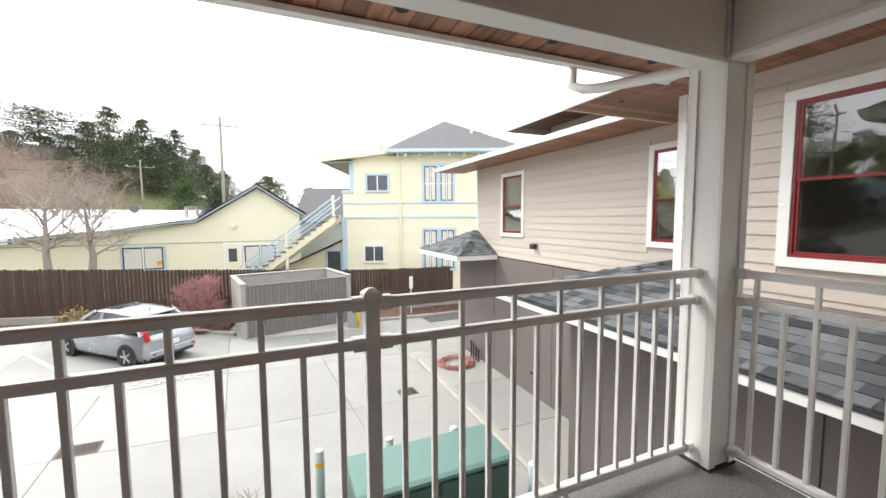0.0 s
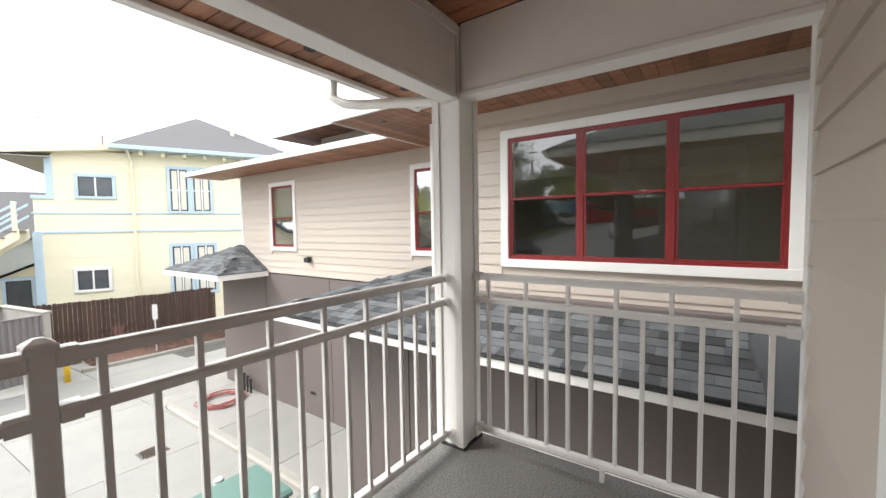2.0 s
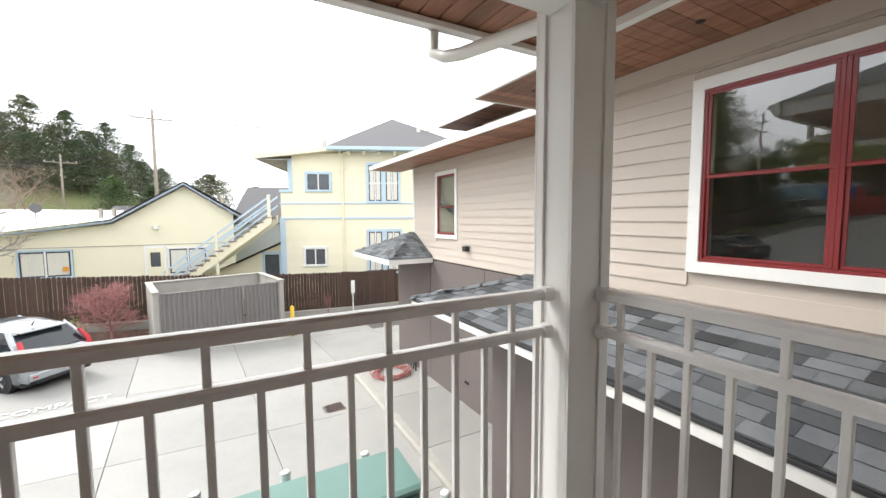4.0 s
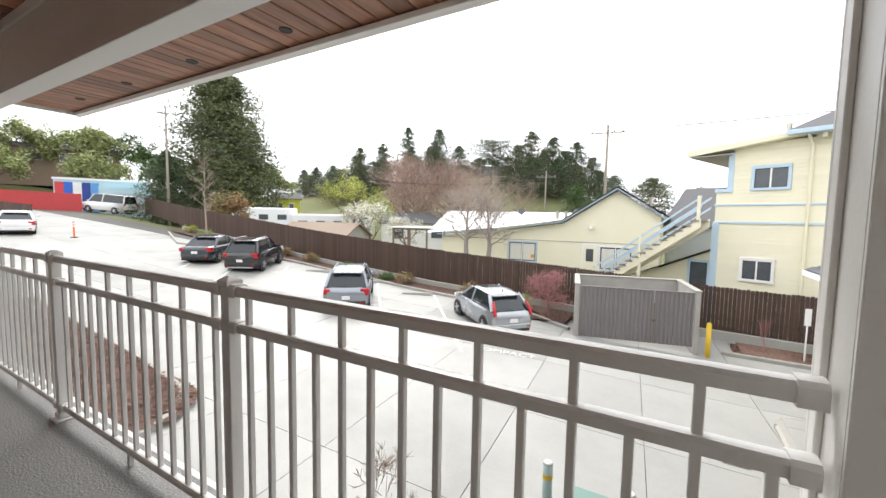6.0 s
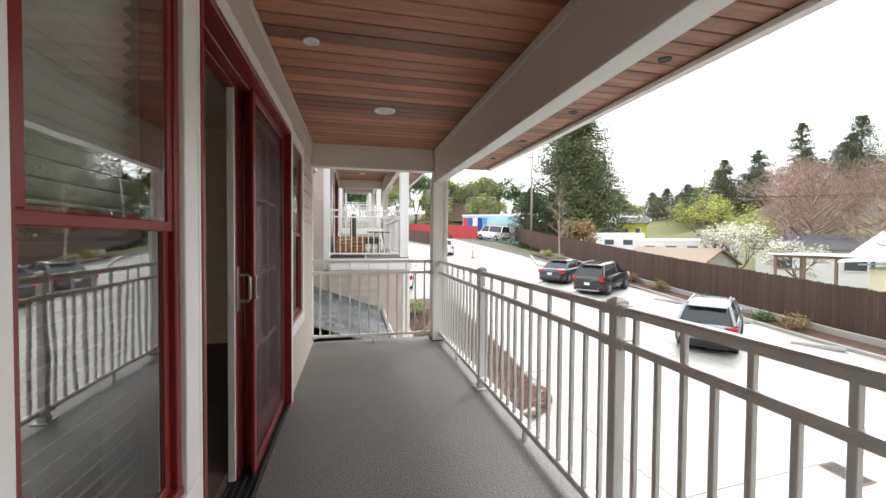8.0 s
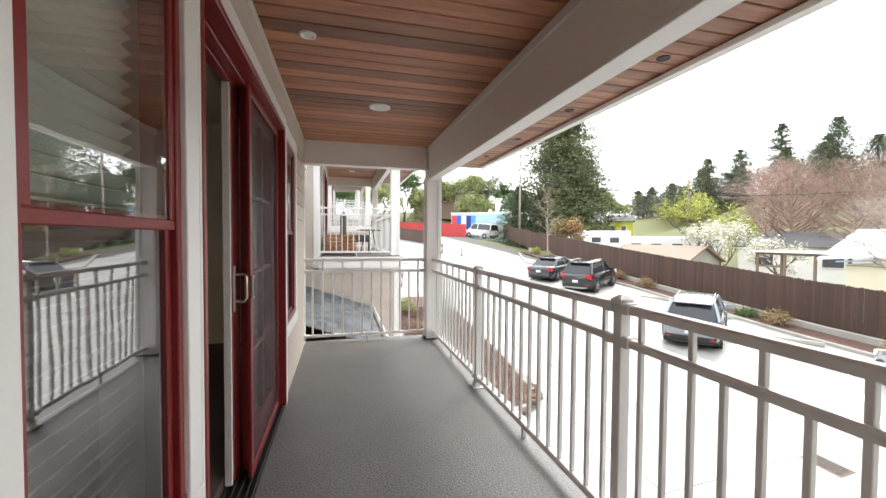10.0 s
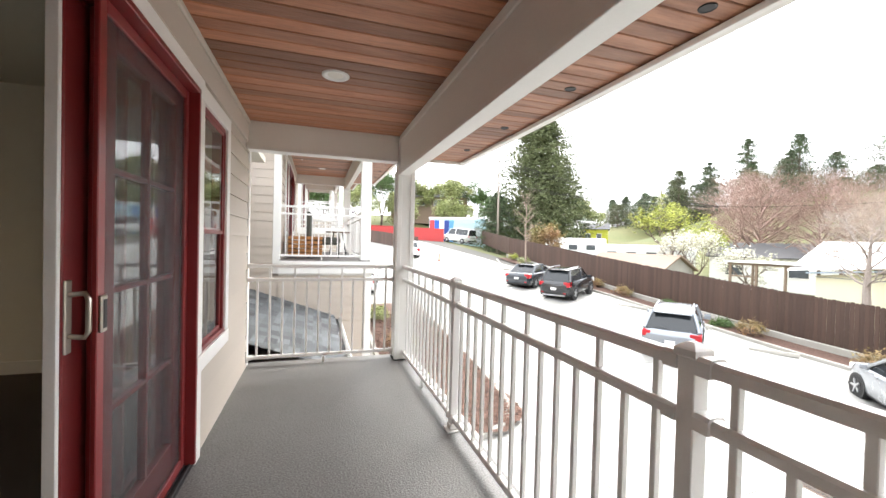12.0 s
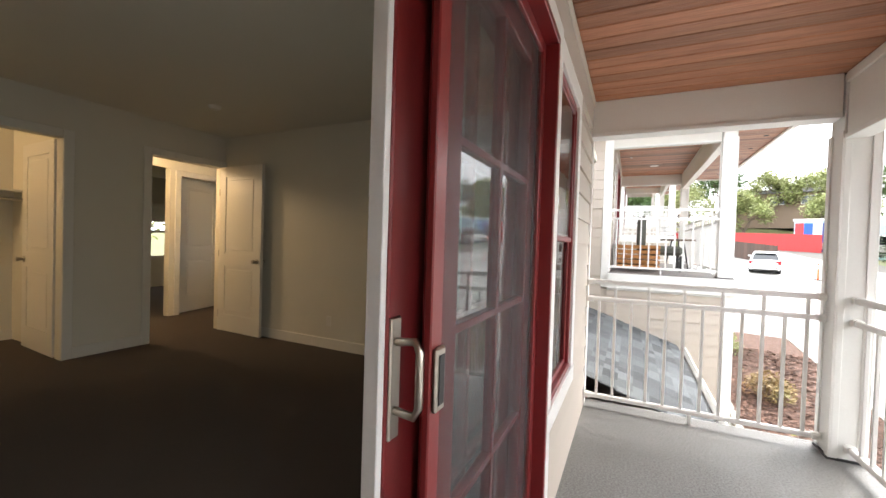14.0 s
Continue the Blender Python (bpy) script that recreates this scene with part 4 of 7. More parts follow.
box("fascia", (px0 + 0.02, py1 - 0.02, pz - 0.14), (px1, py1 + 0.02, pz - 0.01), WHITE, porch, 0.003)
box("porch_soffit", (px0 + 0.02, py0 + 0.02, pz - 0.13), (AX - 0.05, py1 - 0.02, pz - 0.11), WHITE, porch)
wl = empty("wall_light", "small black box wall light", "light", (AX - 0.024, 6.95, 0.62))
box("housing", (-0.12, -0.08, -0.06), (0, 0.08, 0.06), BLACK, wl, 0.01)
box("back_plate", (-0.012, -0.1, -0.07), (0.0, 0.1, 0.08), STEEL, wl, 0.004)

# ================= the parking lot =================
SLABX, SLABY, TURN = 2.72, 3.45, radians(4.5)
lot = tagged(new("parking_lot"), "pale concrete parking lot slabs with dark joints and damp stains", "pavement", kind="structure")
cs, sn = math.cos(TURN), math.sin(TURN)
JOINT = mat("joint_filler", (0.10, 0.095, 0.085), 0.9, bump=0)


def slab_xy(u, v):
    return (-3.2 + u * cs - v * sn, 7.85 + u * sn + v * cs)


bm = bmesh.new()
lx = [-66 + 2 * i for i in range(41)]
rows = [[bm.verts.new((x, y, ground_z(x) - 0.018)) for y in (-2, 17.6)] for x in lx]
for p, q in zip(rows, rows[1:]):
    bm.faces.new((p[0], q[0], q[1], p[1]))
part("joint_bed", bm, JOINT, lot)
for i in range(-23, 5):
    for j in range(-3, 3):
        u0, v0 = i * SLABX, j * SLABY
        x, y = slab_xy(u0 + SLABX / 2, v0 + SLABY / 2)
        if not (-62 < x < 9) or y > 17.0 or y < -1.6 or (x < -10 and y < 1.0):
            continue
        g = 0.007
        top = [slab_xy(a, b) for a, b in ((u0 + g, v0 + g), (u0 + SLABX - g, v0 + g), (u0 + SLABX - g, v0 + SLABY - g), (u0 + g, v0 + SLABY - g))]
        mids = slab_xy(u0 + SLABX / 2, v0 + g), slab_xy(u0 + SLABX / 2, v0 + SLABY - g)
        loop = [top[0], mids[0], top[1], top[2], mids[1], top[3]]
        lift = 0.002 * ((i * 7 + j * 3) % 3)
        vs = [(p[0], p[1], ground_z(p[0]) + lift) for p in loop] + [(p[0], p[1], ground_z(p[0]) - 0.03) for p in loop]
        raw("slab", vs, [(0, 1, 4, 5), (1, 2, 3, 4)] + [(k + 6, (k + 1) % 6 + 6, (k + 1) % 6, k) for k in range(6)], CONC, lot)

# raised walk with its kerb beside the near building
walkway = tagged(new("raised_walk"), "raised concrete walk with a worn kerb along the taupe wall", "pavement", kind="structure")
wz = -3.30
y = -4.0
while y < 11.0:
    e = min(y + 2.45, 11.2)
    bm = block(bmesh.new(), (2.28, y + 0.006, -3.7), (AX - 0.05 if y > 3.9 else 2.53 if e < 4.2 else AX - 0.05, e - 0.006, wz + 0.03), 0.008)
    part("walk_slab", bm, CONC, walkway)
    y = e
bm = bmesh.new()
prof = [(2.08 + 0.0, -3.7), (2.28, -3.7), (2.28, wz + 0.03), (2.14, wz + 0.03), (2.09, wz - 0.01)]
prism(bm, prof, -4.0, 10.7, "y")
part("kerb", bm, CURB, walkway)
bm = bmesh.new()
arc = [(2.28 + 0.9 - 1.1 * math.cos(t), 10.7 + 0.75 * math.sin(t)) for t in [i * math.pi / 2 / 6 for i in range(7)]]
pts = arc + [(4.6, 11.45), (4.6, 10.7)]
prism(bm, pts, -3.7, wz + 0.028, "z")
part("kerb_nose", bm, CURB, walkway)


def ribbon(bm, pts, w, lift, top=None, step=1.2):
    """A strip of width w along points on the ground, raised by lift; with top it is a kerb of that height."""
    line = []
    for a, b in zip(pts, pts[1:]):
        n = max(1, int(math.dist(a, b) / step))
        line += [(a[0] + (b[0] - a[0]) * k / n, a[1] + (b[1] - a[1]) * k / n) for k in range(n)]
    line.append(pts[-1])
    rings = []
    for i, p in enumerate(line):
        a, b = line[max(i - 1, 0)], line[min(i + 1, len(line) - 1)]
        d = Vector((b[0] - a[0], b[1] - a[1])).normalized()
        s = Vector((-d.y, d.x)) * w / 2
        z = ground_z(p[0])
        if top is None:
            rings.append([bm.verts.new((p[0] + k * s.x, p[1] + k * s.y, ground_z(p[0] + k * s.x) + lift)) for k in (-1, 1)])
        else:
            rings.append([bm.verts.new((p[0] + k * s.x, p[1] + k * s.y, z + h)) for k, h in ((-1, -0.2), (-1, top - 0.02), (-0.8, top), (0.8, top), (1, top - 0.02), (1, -0.2))])
    for p, q in zip(rings, rings[1:]):
        for k in range(len(p) - 1):
            bm.faces.new((p[k], q[k], q[k + 1], p[k + 1]))
    return bm


LINEP = mat("white_line_paint", (0.78, 0.77, 0.73), 0.7, grain=60, var=0.1, stain=5, svar=0.12, bump=0.1, col2=(0.66, 0.65, 0.6))
for a, b in (((-10.7, 16.45), (-5.9, 10.3)), ((-14.4, 16.4), (-8.5, 9.6)), ((-17.6, 15.6), (-12.6, 10.2)), ((-20.6, 15.3), (-16.4, 10.9)), ((-24.0, 15.0), (-19.3, 10.0)), ((-27.2, 14.6), (-22.6, 9.9))):
    tagged(part("parking_line", ribbon(bmesh.new(), (a, b), 0.11, 0.012, step=0.6), LINEP), "worn white painted parking line", "marking", "parking lines", "structure")


def letters(text, loc, size, rz, material, name, label, tilt=0.0):
    cu = bpy.data.curves.new(name, "FONT")
    cu.body, cu.size, cu.extrude, cu.align_x = text, size, 0.001, "CENTER"
    ob = new(name, cu)
    dg = bpy.context.evaluated_depsgraph_get()
    me = bpy.data.meshes.new_from_object(ob.evaluated_get(dg))
    bpy.data.objects.remove(ob)
    me.materials.append(material)
    me.transform(pose(loc[0], loc[1], 0, 0, 0, rz))
    for v in me.vertices:
        v.co.z += ground_z(v.co.x) + tilt
    return tagged(new(name, me), label, "marking", kind="structure")


letters("COMPACT", (-4.72, 10.95, ground_z(-4.72) + 0.022), 0.42, 14, LINEP, "lot_lettering", "white COMPACT lettering painted on the concrete", 0.03)
drain = empty("drain_grate", "rusty square drain grate in the concrete", "drain", (1.0, 8.6, ground_z(1.0)), rz=5)
RUST = mat("rusty_iron", (0.13, 0.085, 0.06), 0.8, grain=60, var=0.3, bump=0.3)
box("frame", (-0.32, -0.22, 0.0), (0.32, 0.22, 0.010), RUST, drain, 0.003)
for k in range(9):
    box("bar", (-0.28, -0.18 + k * 0.042, 0.0101), (0.28, -0.16 + k * 0.042, 0.014), DARK, drain)
drain2 = copy_thing(drain, pose(-5.6, 7.9, ground_z(-5.6), 0, 3, 5))

# planting strip, low wall and fence along the back
FENCE = ((8.2, 18.9), (-12, 18.4), (-21, 18.0), (-29, 18.5), (-39, 18.75), (-54, 22.0))
strip = tagged(new("planting_strip"), "bark mulch planting strip with a concrete kerb and low wall", "planting", kind="structure")
bm = bmesh.new()
ribbon(bm, ((-4.2, 17.35), (-12, 17.5), (-21, 17.3), (-29, 17.4), (-38, 17.6)), 1.3, 0.10)
ribbon(bm, ((2.2, 17.35), (8.2, 17.6)), 1.5, 0.10)
ribbon(bm, ((-4.9, 15.9), (-4.2, 17.4)), 1.1, 0.09)
part("mulch_bed", bm, BARK, strip)
part("kerb", ribbon(bmesh.new(), ((-3.6, 15.3), (-5.6, 16.4), (-9, 16.75), (-21, 16.6), (-29, 15.6), (-31, 14.2), (-37, 16.4)), 0.16, 0, 0.13), CURB, strip)
part("kerb", ribbon(bmesh.new(), ((1.6, 16.3), (8.2, 16.75)), 0.16, 0, 0.13), CURB, strip)
part("low_wall", ribbon(bmesh.new(), [(p[0], p[1] - 0.22) for p in FENCE[:5]], 0.16, 0, 0.36), CURB, strip)


def chips(parent, n, pick, seed, name="bark_chips"):
    rng = random.Random(seed)
    vs, fs = [], []
    for _ in range(n):
        x, y, z = pick(rng)
        a, l, w = rng.random() * 6.28, 0.03 + rng.random() * 0.06, 0.015 + rng.random() * 0.03
        ca, sa, t = math.cos(a), math.sin(a), (rng.random() - 0.5) * 0.05
        b = len(vs)
        for p, q in ((-l, -w), (l, -w), (l, w), (-l, w)):
            vs.append((x + p * ca - q * sa, y + p * sa + q * ca, z + 0.012 + t * p / l + rng.random() * 0.012))
        fs.append((b, b + 1, b + 2, b + 3))
    o = raw(name, vs, fs, BARK, parent)
    return tagged(o, kind="stuff")


# bark island beside the flats
isle = tagged(new("bark_island"), "bark mulch island with a pale concrete kerb", "planting", kind="structure")
rim = [(-20, 1.1), (-9.6, 1.0), (-8.75, 1.5), (-8.45, 2.3), (-8.75, 3.1), (-9.6, 3.75), (-12, 4.0), (-20, 4.0)]
bm = bmesh.new()
bed = []
for k in range(24):
    x = -20 + k * 0.5
    half = 1.45 if x < -9.6 else 1.45 * math.sqrt(max(0.02, 1 - ((x + 9.6) / 1.2) ** 2))
    bed.append([bm.verts.new((x, 2.5 + half * s, ground_z(x) + 0.10 + 0.05 * (1 - abs(s)))) for s in (-1, -0.5, 0, 0.5, 1)])
for p, q in zip(bed, bed[1:]):
    for k in range(4):
        bm.faces.new((p[k], q[k], q[k + 1], p[k + 1]))
part("mulch_bed", bm, BARK, isle)
part("kerb", ribbon(bmesh.new(), rim, 0.15, 0, 0.13, 0.5), CURB, isle)


def on_isle(rng):
    x = -18 + rng.random() * 9.2
    half = 1.4 if x < -9.6 else 1.4 * math.sqrt(max(0.02, 1 - ((x + 9.6) / 1.15) ** 2))
    s = rng.random() * 2 - 1
    return x, 2.5 + half * s, ground_z(x) + 0.10 + 0.05 * (1 - abs(s))


chips(isle, 9000, on_isle, 21)
chips(strip, 2500, lambda r: (-3.9 - r.random() * 1.8, 15.7 + r.random() * 2.0, ground_z(-4.5) + 0.10), 22)
chips(strip, 2500, lambda r: (2.0 + r.random() * 5.5, 16.6 + r.random() * 1.4, ground_z(4.5) + 0.10), 23)


def fence():
    f = tagged(new("wooden_fence"), "dark brown stained wooden board fence on a low concrete wall", "fence", kind="structure")
    rng = random.Random(5)
    rest = bmesh.new()
    n = 0
    for (ax, ay), (bx, by) in zip(FENCE, FENCE[1:]):
        ln = math.dist((ax, ay), (bx, by))
        d = Vector(((bx - ax) / ln, (by - ay) / ln, 0))
        s = Vector((-d.y, d.x, 0))
        t = 0.0
        while t < ln - 0.05:
            x, y = ax + d.x * t, ay + d.y * t
            g = ground_z(x) + 0.32
            h, o = 1.80 + rng.random() * 0.04, (rng.random() - 0.5) * 0.012
            c = []
            for depth in (0.0, 0.018):
                for along, z in ((0.004, 0), (0.134, 0), (0.134, h - 0.035), (0.105, h), (0.033, h), (0.004, h - 0.035)):
                    c.append(Vector((x, y, g + z)) + d * along + s * (depth + o))
            fs = [(5, 4, 3, 2, 1, 0), (6, 7, 8, 9, 10, 11)] + [(k, (k + 1) % 6, (k + 1) % 6 + 6, k + 6) for k in range(6)]
            if -21 < x < 8 and n < 290:
                raw("fence_board", [tuple(q) for q in c], fs, FENCEW, f)
                n += 1
            else:
                vv = [rest.verts.new(q) for q in c]
                for q in fs:
                    rest.faces.new([vv[i] for i in q])
            t += 0.139
        for z in (0.35, 1.5):
            bm = bmesh.new()
            a = Vector((ax, ay, ground_z(ax) + 0.32 + z)) + s * -0.06
            b = Vector((bx, by, ground_z(bx) + 0.32 + z)) + s * -0.06
            tube(bm, [a, b], 0.04, 4)
            part("back_rail", bm, FENCEW, f)
    tagged(part("far_boards", rest, FENCEW, f), kind="stuff")


fence()


# ---- bin enclosure ----
def bin_yard():
    o = empty("bin_enclosure", "concrete block bin enclosure with corrugated grey metal gates", "enclosure", (-3.3, 14.7, ground_z(-3.3)), rz=11.5)
    w, dp, h, t = 4.2, 2.9, 2.0, 0.16
    BLOCKW = mat("block_wall", (0.42, 0.40, 0.37), 0.85, grain=40, var=0.15, stain=1.5, svar=0.18, bump=0.3, col2=(0.33, 0.31, 0.28))
    GATE = mat("gate_metal", (0.20, 0.185, 0.18), 0.5, grain=50, var=0.06, stain=2, svar=0.15, bump=0.05)
    for nm, a, b in (("side_wall", (0, 0, -0.5), (t, dp, h)), ("side_wall", (w - t, 0, -0.5), (w, dp, h)), ("rear_wall", (t, dp - t, -0.5), (w - t, dp, h))):
        box(nm, a, b, BLOCKW, o, 0.01)
    for nm, a, b in (("coping", (-0.03, -0.03, h), (t + 0.03, dp + 0.03, h + 0.06)), ("coping", (w - t - 0.03, -0.03, h), (w + 0.03, dp + 0.03, h + 0.06)), ("coping", (t + 0.03, dp - t - 0.03, h), (w - t - 0.03, dp + 0.03, h + 0.06))):
        box(nm, a, b, CURB, o, 0.012)
    for x0, x1 in ((t + 0.03, 2.72), (2.76, w - t - 0.03)):
        bm = bmesh.new()
        x = x0 + 0.05
        while x < x1 - 0.1:
            for a, b, d in ((0.0, 0.02, 0), (0.02, 0.085, 1), (0.085, 0.105, 2), (0.105, 0.145, 3)):
                ya, yb = {0: (0.03, 0.0), 1: (0.0, 0.0), 2: (0.0, 0.03), 3: (0.03, 0.03)}[d]
                q = [bm.verts.new(p) for p in ((x + a, ya, 0.02), (x + b, yb, 0.02), (x + b, yb, h - 0.06), (x + a, ya, h - 0.06))]
                bm.faces.new(q)
            x += 0.145
        g = part("gate", bm, GATE, o)
        box("gate_frame", (x0, -0.012, 0.02), (x0 + 0.05, 0.05, h - 0.02), GATE, g, 0.004)
        box("gate_frame", (x1 - 0.05, -0.012, 0.02), (x1, 0.05, h - 0.02), GATE, g, 0.004)
        box("gate_frame", (x0 + 0.05, -0.012, h - 0.06), (x1 - 0.05, 0.05, h - 0.02), GATE, g, 0.004)
    bm = bmesh.new()
    tube(bm, [(2.74, -0.03, 0.05), (2.74, -0.03, 1.5)], 0.012, 8)
    block(bm, (2.68, -0.05, 0.85), (2.80, -0.02, 0.9))
    part("gate_latch", bm, RUST, o)


bin_yard()


def bollard(x, y, h, r, paint, label, group, cap=None):
    o = empty("bollard", label, "bollard", (x, y, ground_z(x)), group)
    part("pipe", tube(bmesh.new(), [(0, 0, -0.1), (0, 0, h)], r, 16), paint, o, smooth=True)
    bm = bmesh.new()
    tube(bm, [(0, 0, h), (0, 0, h + r * 0.35), (0, 0, h + r * 0.5)], r * 1.02, 16, r * 0.45)
    part("cap", bm, cap or paint, o, smooth=True)


YELLOW = mat("yellow_enamel", (0.72, 0.47, 0.03), 0.5, grain=50, var=0.08, stain=3, svar=0.15, bump=0.05)
BPAINT = mat("grey_green_enamel", (0.36, 0.44, 0.42), 0.5, grain=60, var=0.06, stain=3, svar=0.12, bump=0.05)
bollard(1.1, 15.55, 1.2, 0.08, YELLOW, "yellow painted steel bollard by the bin gates", "yellow bollard")
for x, y in ((-1.59, 4.62), (-0.52, 4.62), (0.62, 4.62), (1.3, 3.3)):
    bollard(x, y, 1.08, 0.07, BPAINT, "grey steel bollard guarding the transformer", "transformer bollards", WHITE)
for x in (-1.59,):
    o = empty("bollard_band", "yellow reflective tape band", "band", (x, 4.62, ground_z(x)))
    part("tape", tube(bmesh.new(), [(0, 0, 0.86), (0, 0, 0.93)], 0.072, 16), YELLOW, o)


def transformer():
    # one green in two tones: tank darkened for its shaded sides, lid lightened as lit
    GREENSHADE = mat("transformer_shaded_green", (0.045, 0.105, 0.085), 0.45, grain=60, var=0.05, stain=1.5, svar=0.1, bump=0.04)
    GREENLIT = mat("transformer_lit_green", (0.125, 0.225, 0.195), 0.4, grain=50, var=0.05, stain=1.2, svar=0.12, bump=0.04)
    o = empty("pad_transformer", "green metal pad mounted transformer on a concrete pad", "transformer", (-1.22, 3.50, ground_z(0)))
    box("pad", (-0.15, -0.15, -0.2), (2.4, 1.05, 0.08), CURB, o, 0.015)
    box("tank", (0, 0, 0.08), (2.25, 0.87, 1.02), GREENSHADE, o, 0.02)
    bm = bmesh.new()
    prism(bm, [(-0.03, 1.02), (0.92, 1.02), (0.92, 1.10), (0.88, 1.14), (0.03, 1.10), (-0.03, 1.07)], -0.03, 2.28, "x")
    part("lid", bm, GREENLIT, o)
    box("cabinet_door", (0.06, -0.03, 0.14), (1.1, 0.0, 0.98), GREENSHADE, o, 0.008)
    box("cabinet_door", (1.14, -0.03, 0.14), (2.19, 0.0, 0.98), GREENSHADE, o, 0.008)
    sign = box("warning_label", (2.2505, 0.12, 0.66), (2.256, 0.28, 0.96), WHITE, o, 0, "white warning label")
    bm = bmesh.new()
    for k in range(6):
        block(bm, (2.2562, 0.14, 0.70 + k * 0.035), (2.258, 0.26 - 0.02 * (k % 3), 0.715 + k * 0.035))
    part("label_lines", bm, BLACK, sign)


transformer()

# coiled hose and pipe stubs by the wall
HOSE = mat("red_rubber", (0.36, 0.10, 0.09), 0.5, grain=60, var=0.1, stain=4, svar=0.15, bump=0.1)
hose = empty("garden_hose", "faded red rubber hose coiled on the walk", "hose", (3.05, 9.75, wz + 0.03))
rng = random.Random(9)
pts = []
for k in range(180):
    a = k * 0.21
    r = 0.42 + 0.10 * math.sin(k * 0.37) + 0.05 * rng.random()
    pts.append((r * 1.15 * math.cos(a), r * math.sin(a), 0.02 + 0.03 * (k // 60) + 0.02 * rng.random()))
part("coil", tube(bmesh.new(), pts, 0.016, 6), HOSE, hose, smooth=True)
for k in range(4):
    o = empty("standpipe", "dark iron standpipe with a cap by the wall", "pipe", (AX - 0.22, 10.1 - 0.17 * k, wz + 0.03), "standpipes")
    part("pipe", tube(bmesh.new(), [(0, 0, 0), (0, 0, 0.52 - 0.05 * k)], 0.028, 8), BLACK, o)
    part("cap", tube(bmesh.new(), [(0, 0, 0.50 - 0.05 * k), (0, 0, 0.56 - 0.05 * k)], 0.045, 8), BLACK, o)
for dy in (0, 0.1):
    o = empty("wall_spigot", "small dark pipe end in the wall", "pipe", (AX - 0.045, 6.9 + dy, -2.7), "wall spigots")
    part("end", tube(bmesh.new(), [(0, 0, 0), (-0.04, 0, 0)], 0.03, 10), BLACK, o)
for x, y, a in ((-11.4, 15.9, 35), (-14.9, 16.0, 35), (-18.4, 15.8, 35), (-25.5, 15.2, 35)):
    o = empty("wheel_stop", "pale concrete wheel stop", "wheel stop", (x, y, ground_z(x)), "wheel stops", rz=a)
    bm = prism(bmesh.new(), [(-0.09, 0), (0.09, 0), (0.06, 0.12), (-0.06, 0.12)], -0.75, 0.75, "x")
    part("bar", bm, CURB, o)

# ================= houses beyond the fence =================
CREAM = mat("cream_clapboard", (0.83, 0.78, 0.59), 0.6, grain=40, var=0.05, stain=0.8, svar=0.06, bump=0.05, isl=0.03)
BLUET = mat("pale_blue_trim", (0.50, 0.63, 0.73), 0.5, grain=50, var=0.05, stain=2, svar=0.08, bump=0.05)
GREYROOF = mat("grey_shingle_roof", (0.12, 0.118, 0.122), 0.9, grain=14, var=0.25, stain=0.7, svar=0.1, bump=0.3, stretch=(1, 1, 3))
TIN = mat("white_metal_roof", (0.78, 0.79, 0.80), 0.4, grain=20, var=0.05, stain=0.5, svar=0.06, bump=0.05)
GREYS_DISH = mat("grey_dish_enamel", (0.10, 0.10, 0.105), 0.5, bump=0)
TRIMB = mat("black_trim", (0.02, 0.02, 0.021), 0.5, bump=0.05)
CURTAIN = mat("pale_curtain", (0.70, 0.68, 0.60), 0.8, grain=12, var=0.15, stretch=(8, 8, 0.5), bump=0.2)


def house_window(parent, x0, x1, z0, z1, trim=BLUET, lights=2, curtain=True, w=0.12, y=0.0):
    """A window on the front (y = 0, facing -y) of a house: casing, panes, curtains."""
    y -= 0.035
    o = part("window", block(bmesh.new(), (x0 - w, y - 0.002, z0 - w), (x1 + w, y + 0.03, z1 + w)), TRIMB, parent)
    bm = bmesh.new()
    for q in ((x0 - w, x1 + w, z1, z1 + w * 1.2), (x0 - w * 1.2, x1 + w * 1.2, z0 - w, z0), (x0 - w, x0, z0, z1), (x1, x1 + w, z0, z1)):
        block(bm, (q[0], y - 0.06, q[2]), (q[1], y + 0.01, q[3]), 0.01)
    part("casing", bm, trim, o)
    n = lights
    for k in range(n):
        a, b = x0 + (x1 - x0) * k / n, x0 + (x1 - x0) * (k + 1) / n
        box("pane", (a + 0.03, y - 0.015, z0 + 0.03), (b - 0.03, y - 0.005, z1 - 0.03), PANEFAR, o)
        if k:
            box("mullion", (a - 0.03, y - 0.04, z0), (a + 0.03, y, z1), WHITE, o)
        if z1 - z0 > 1.3 * (b - a) and curtain and w > 0.1:
            box("meeting_rail", (a, y - 0.03, (z0 + z1) / 2 - 0.025), (b, y - 0.016, (z0 + z1) / 2 + 0.025), WHITE, o)
        if curtain:
            box("curtain", (a + 0.06, y - 0.019, z0 + 0.06), (b - 0.06, y - 0.0155, z1 - 0.06), CURTAIN, o)
    return o


def clapboards(parent, x0, x1, z0, z1, step=0.16, y=0.0):
    bm = bmesh.new()
    z = z0
    while z < z1 - 0.01:
        t = min(z + step, z1)
        q = [bm.verts.new(p) for p in ((x0, y - 0.03, z), (x1, y - 0.03, z), (x1, y - 0.008, t), (x0, y - 0.008, t), (x0, y, z), (x1, y, z))]
        bm.faces.new((q[0], q[1], q[2], q[3]))
        bm.faces.new((q[4], q[5], q[1], q[0]))
        z = t
    tagged(part("clapboards", bm, CREAM, parent), kind="stuff")


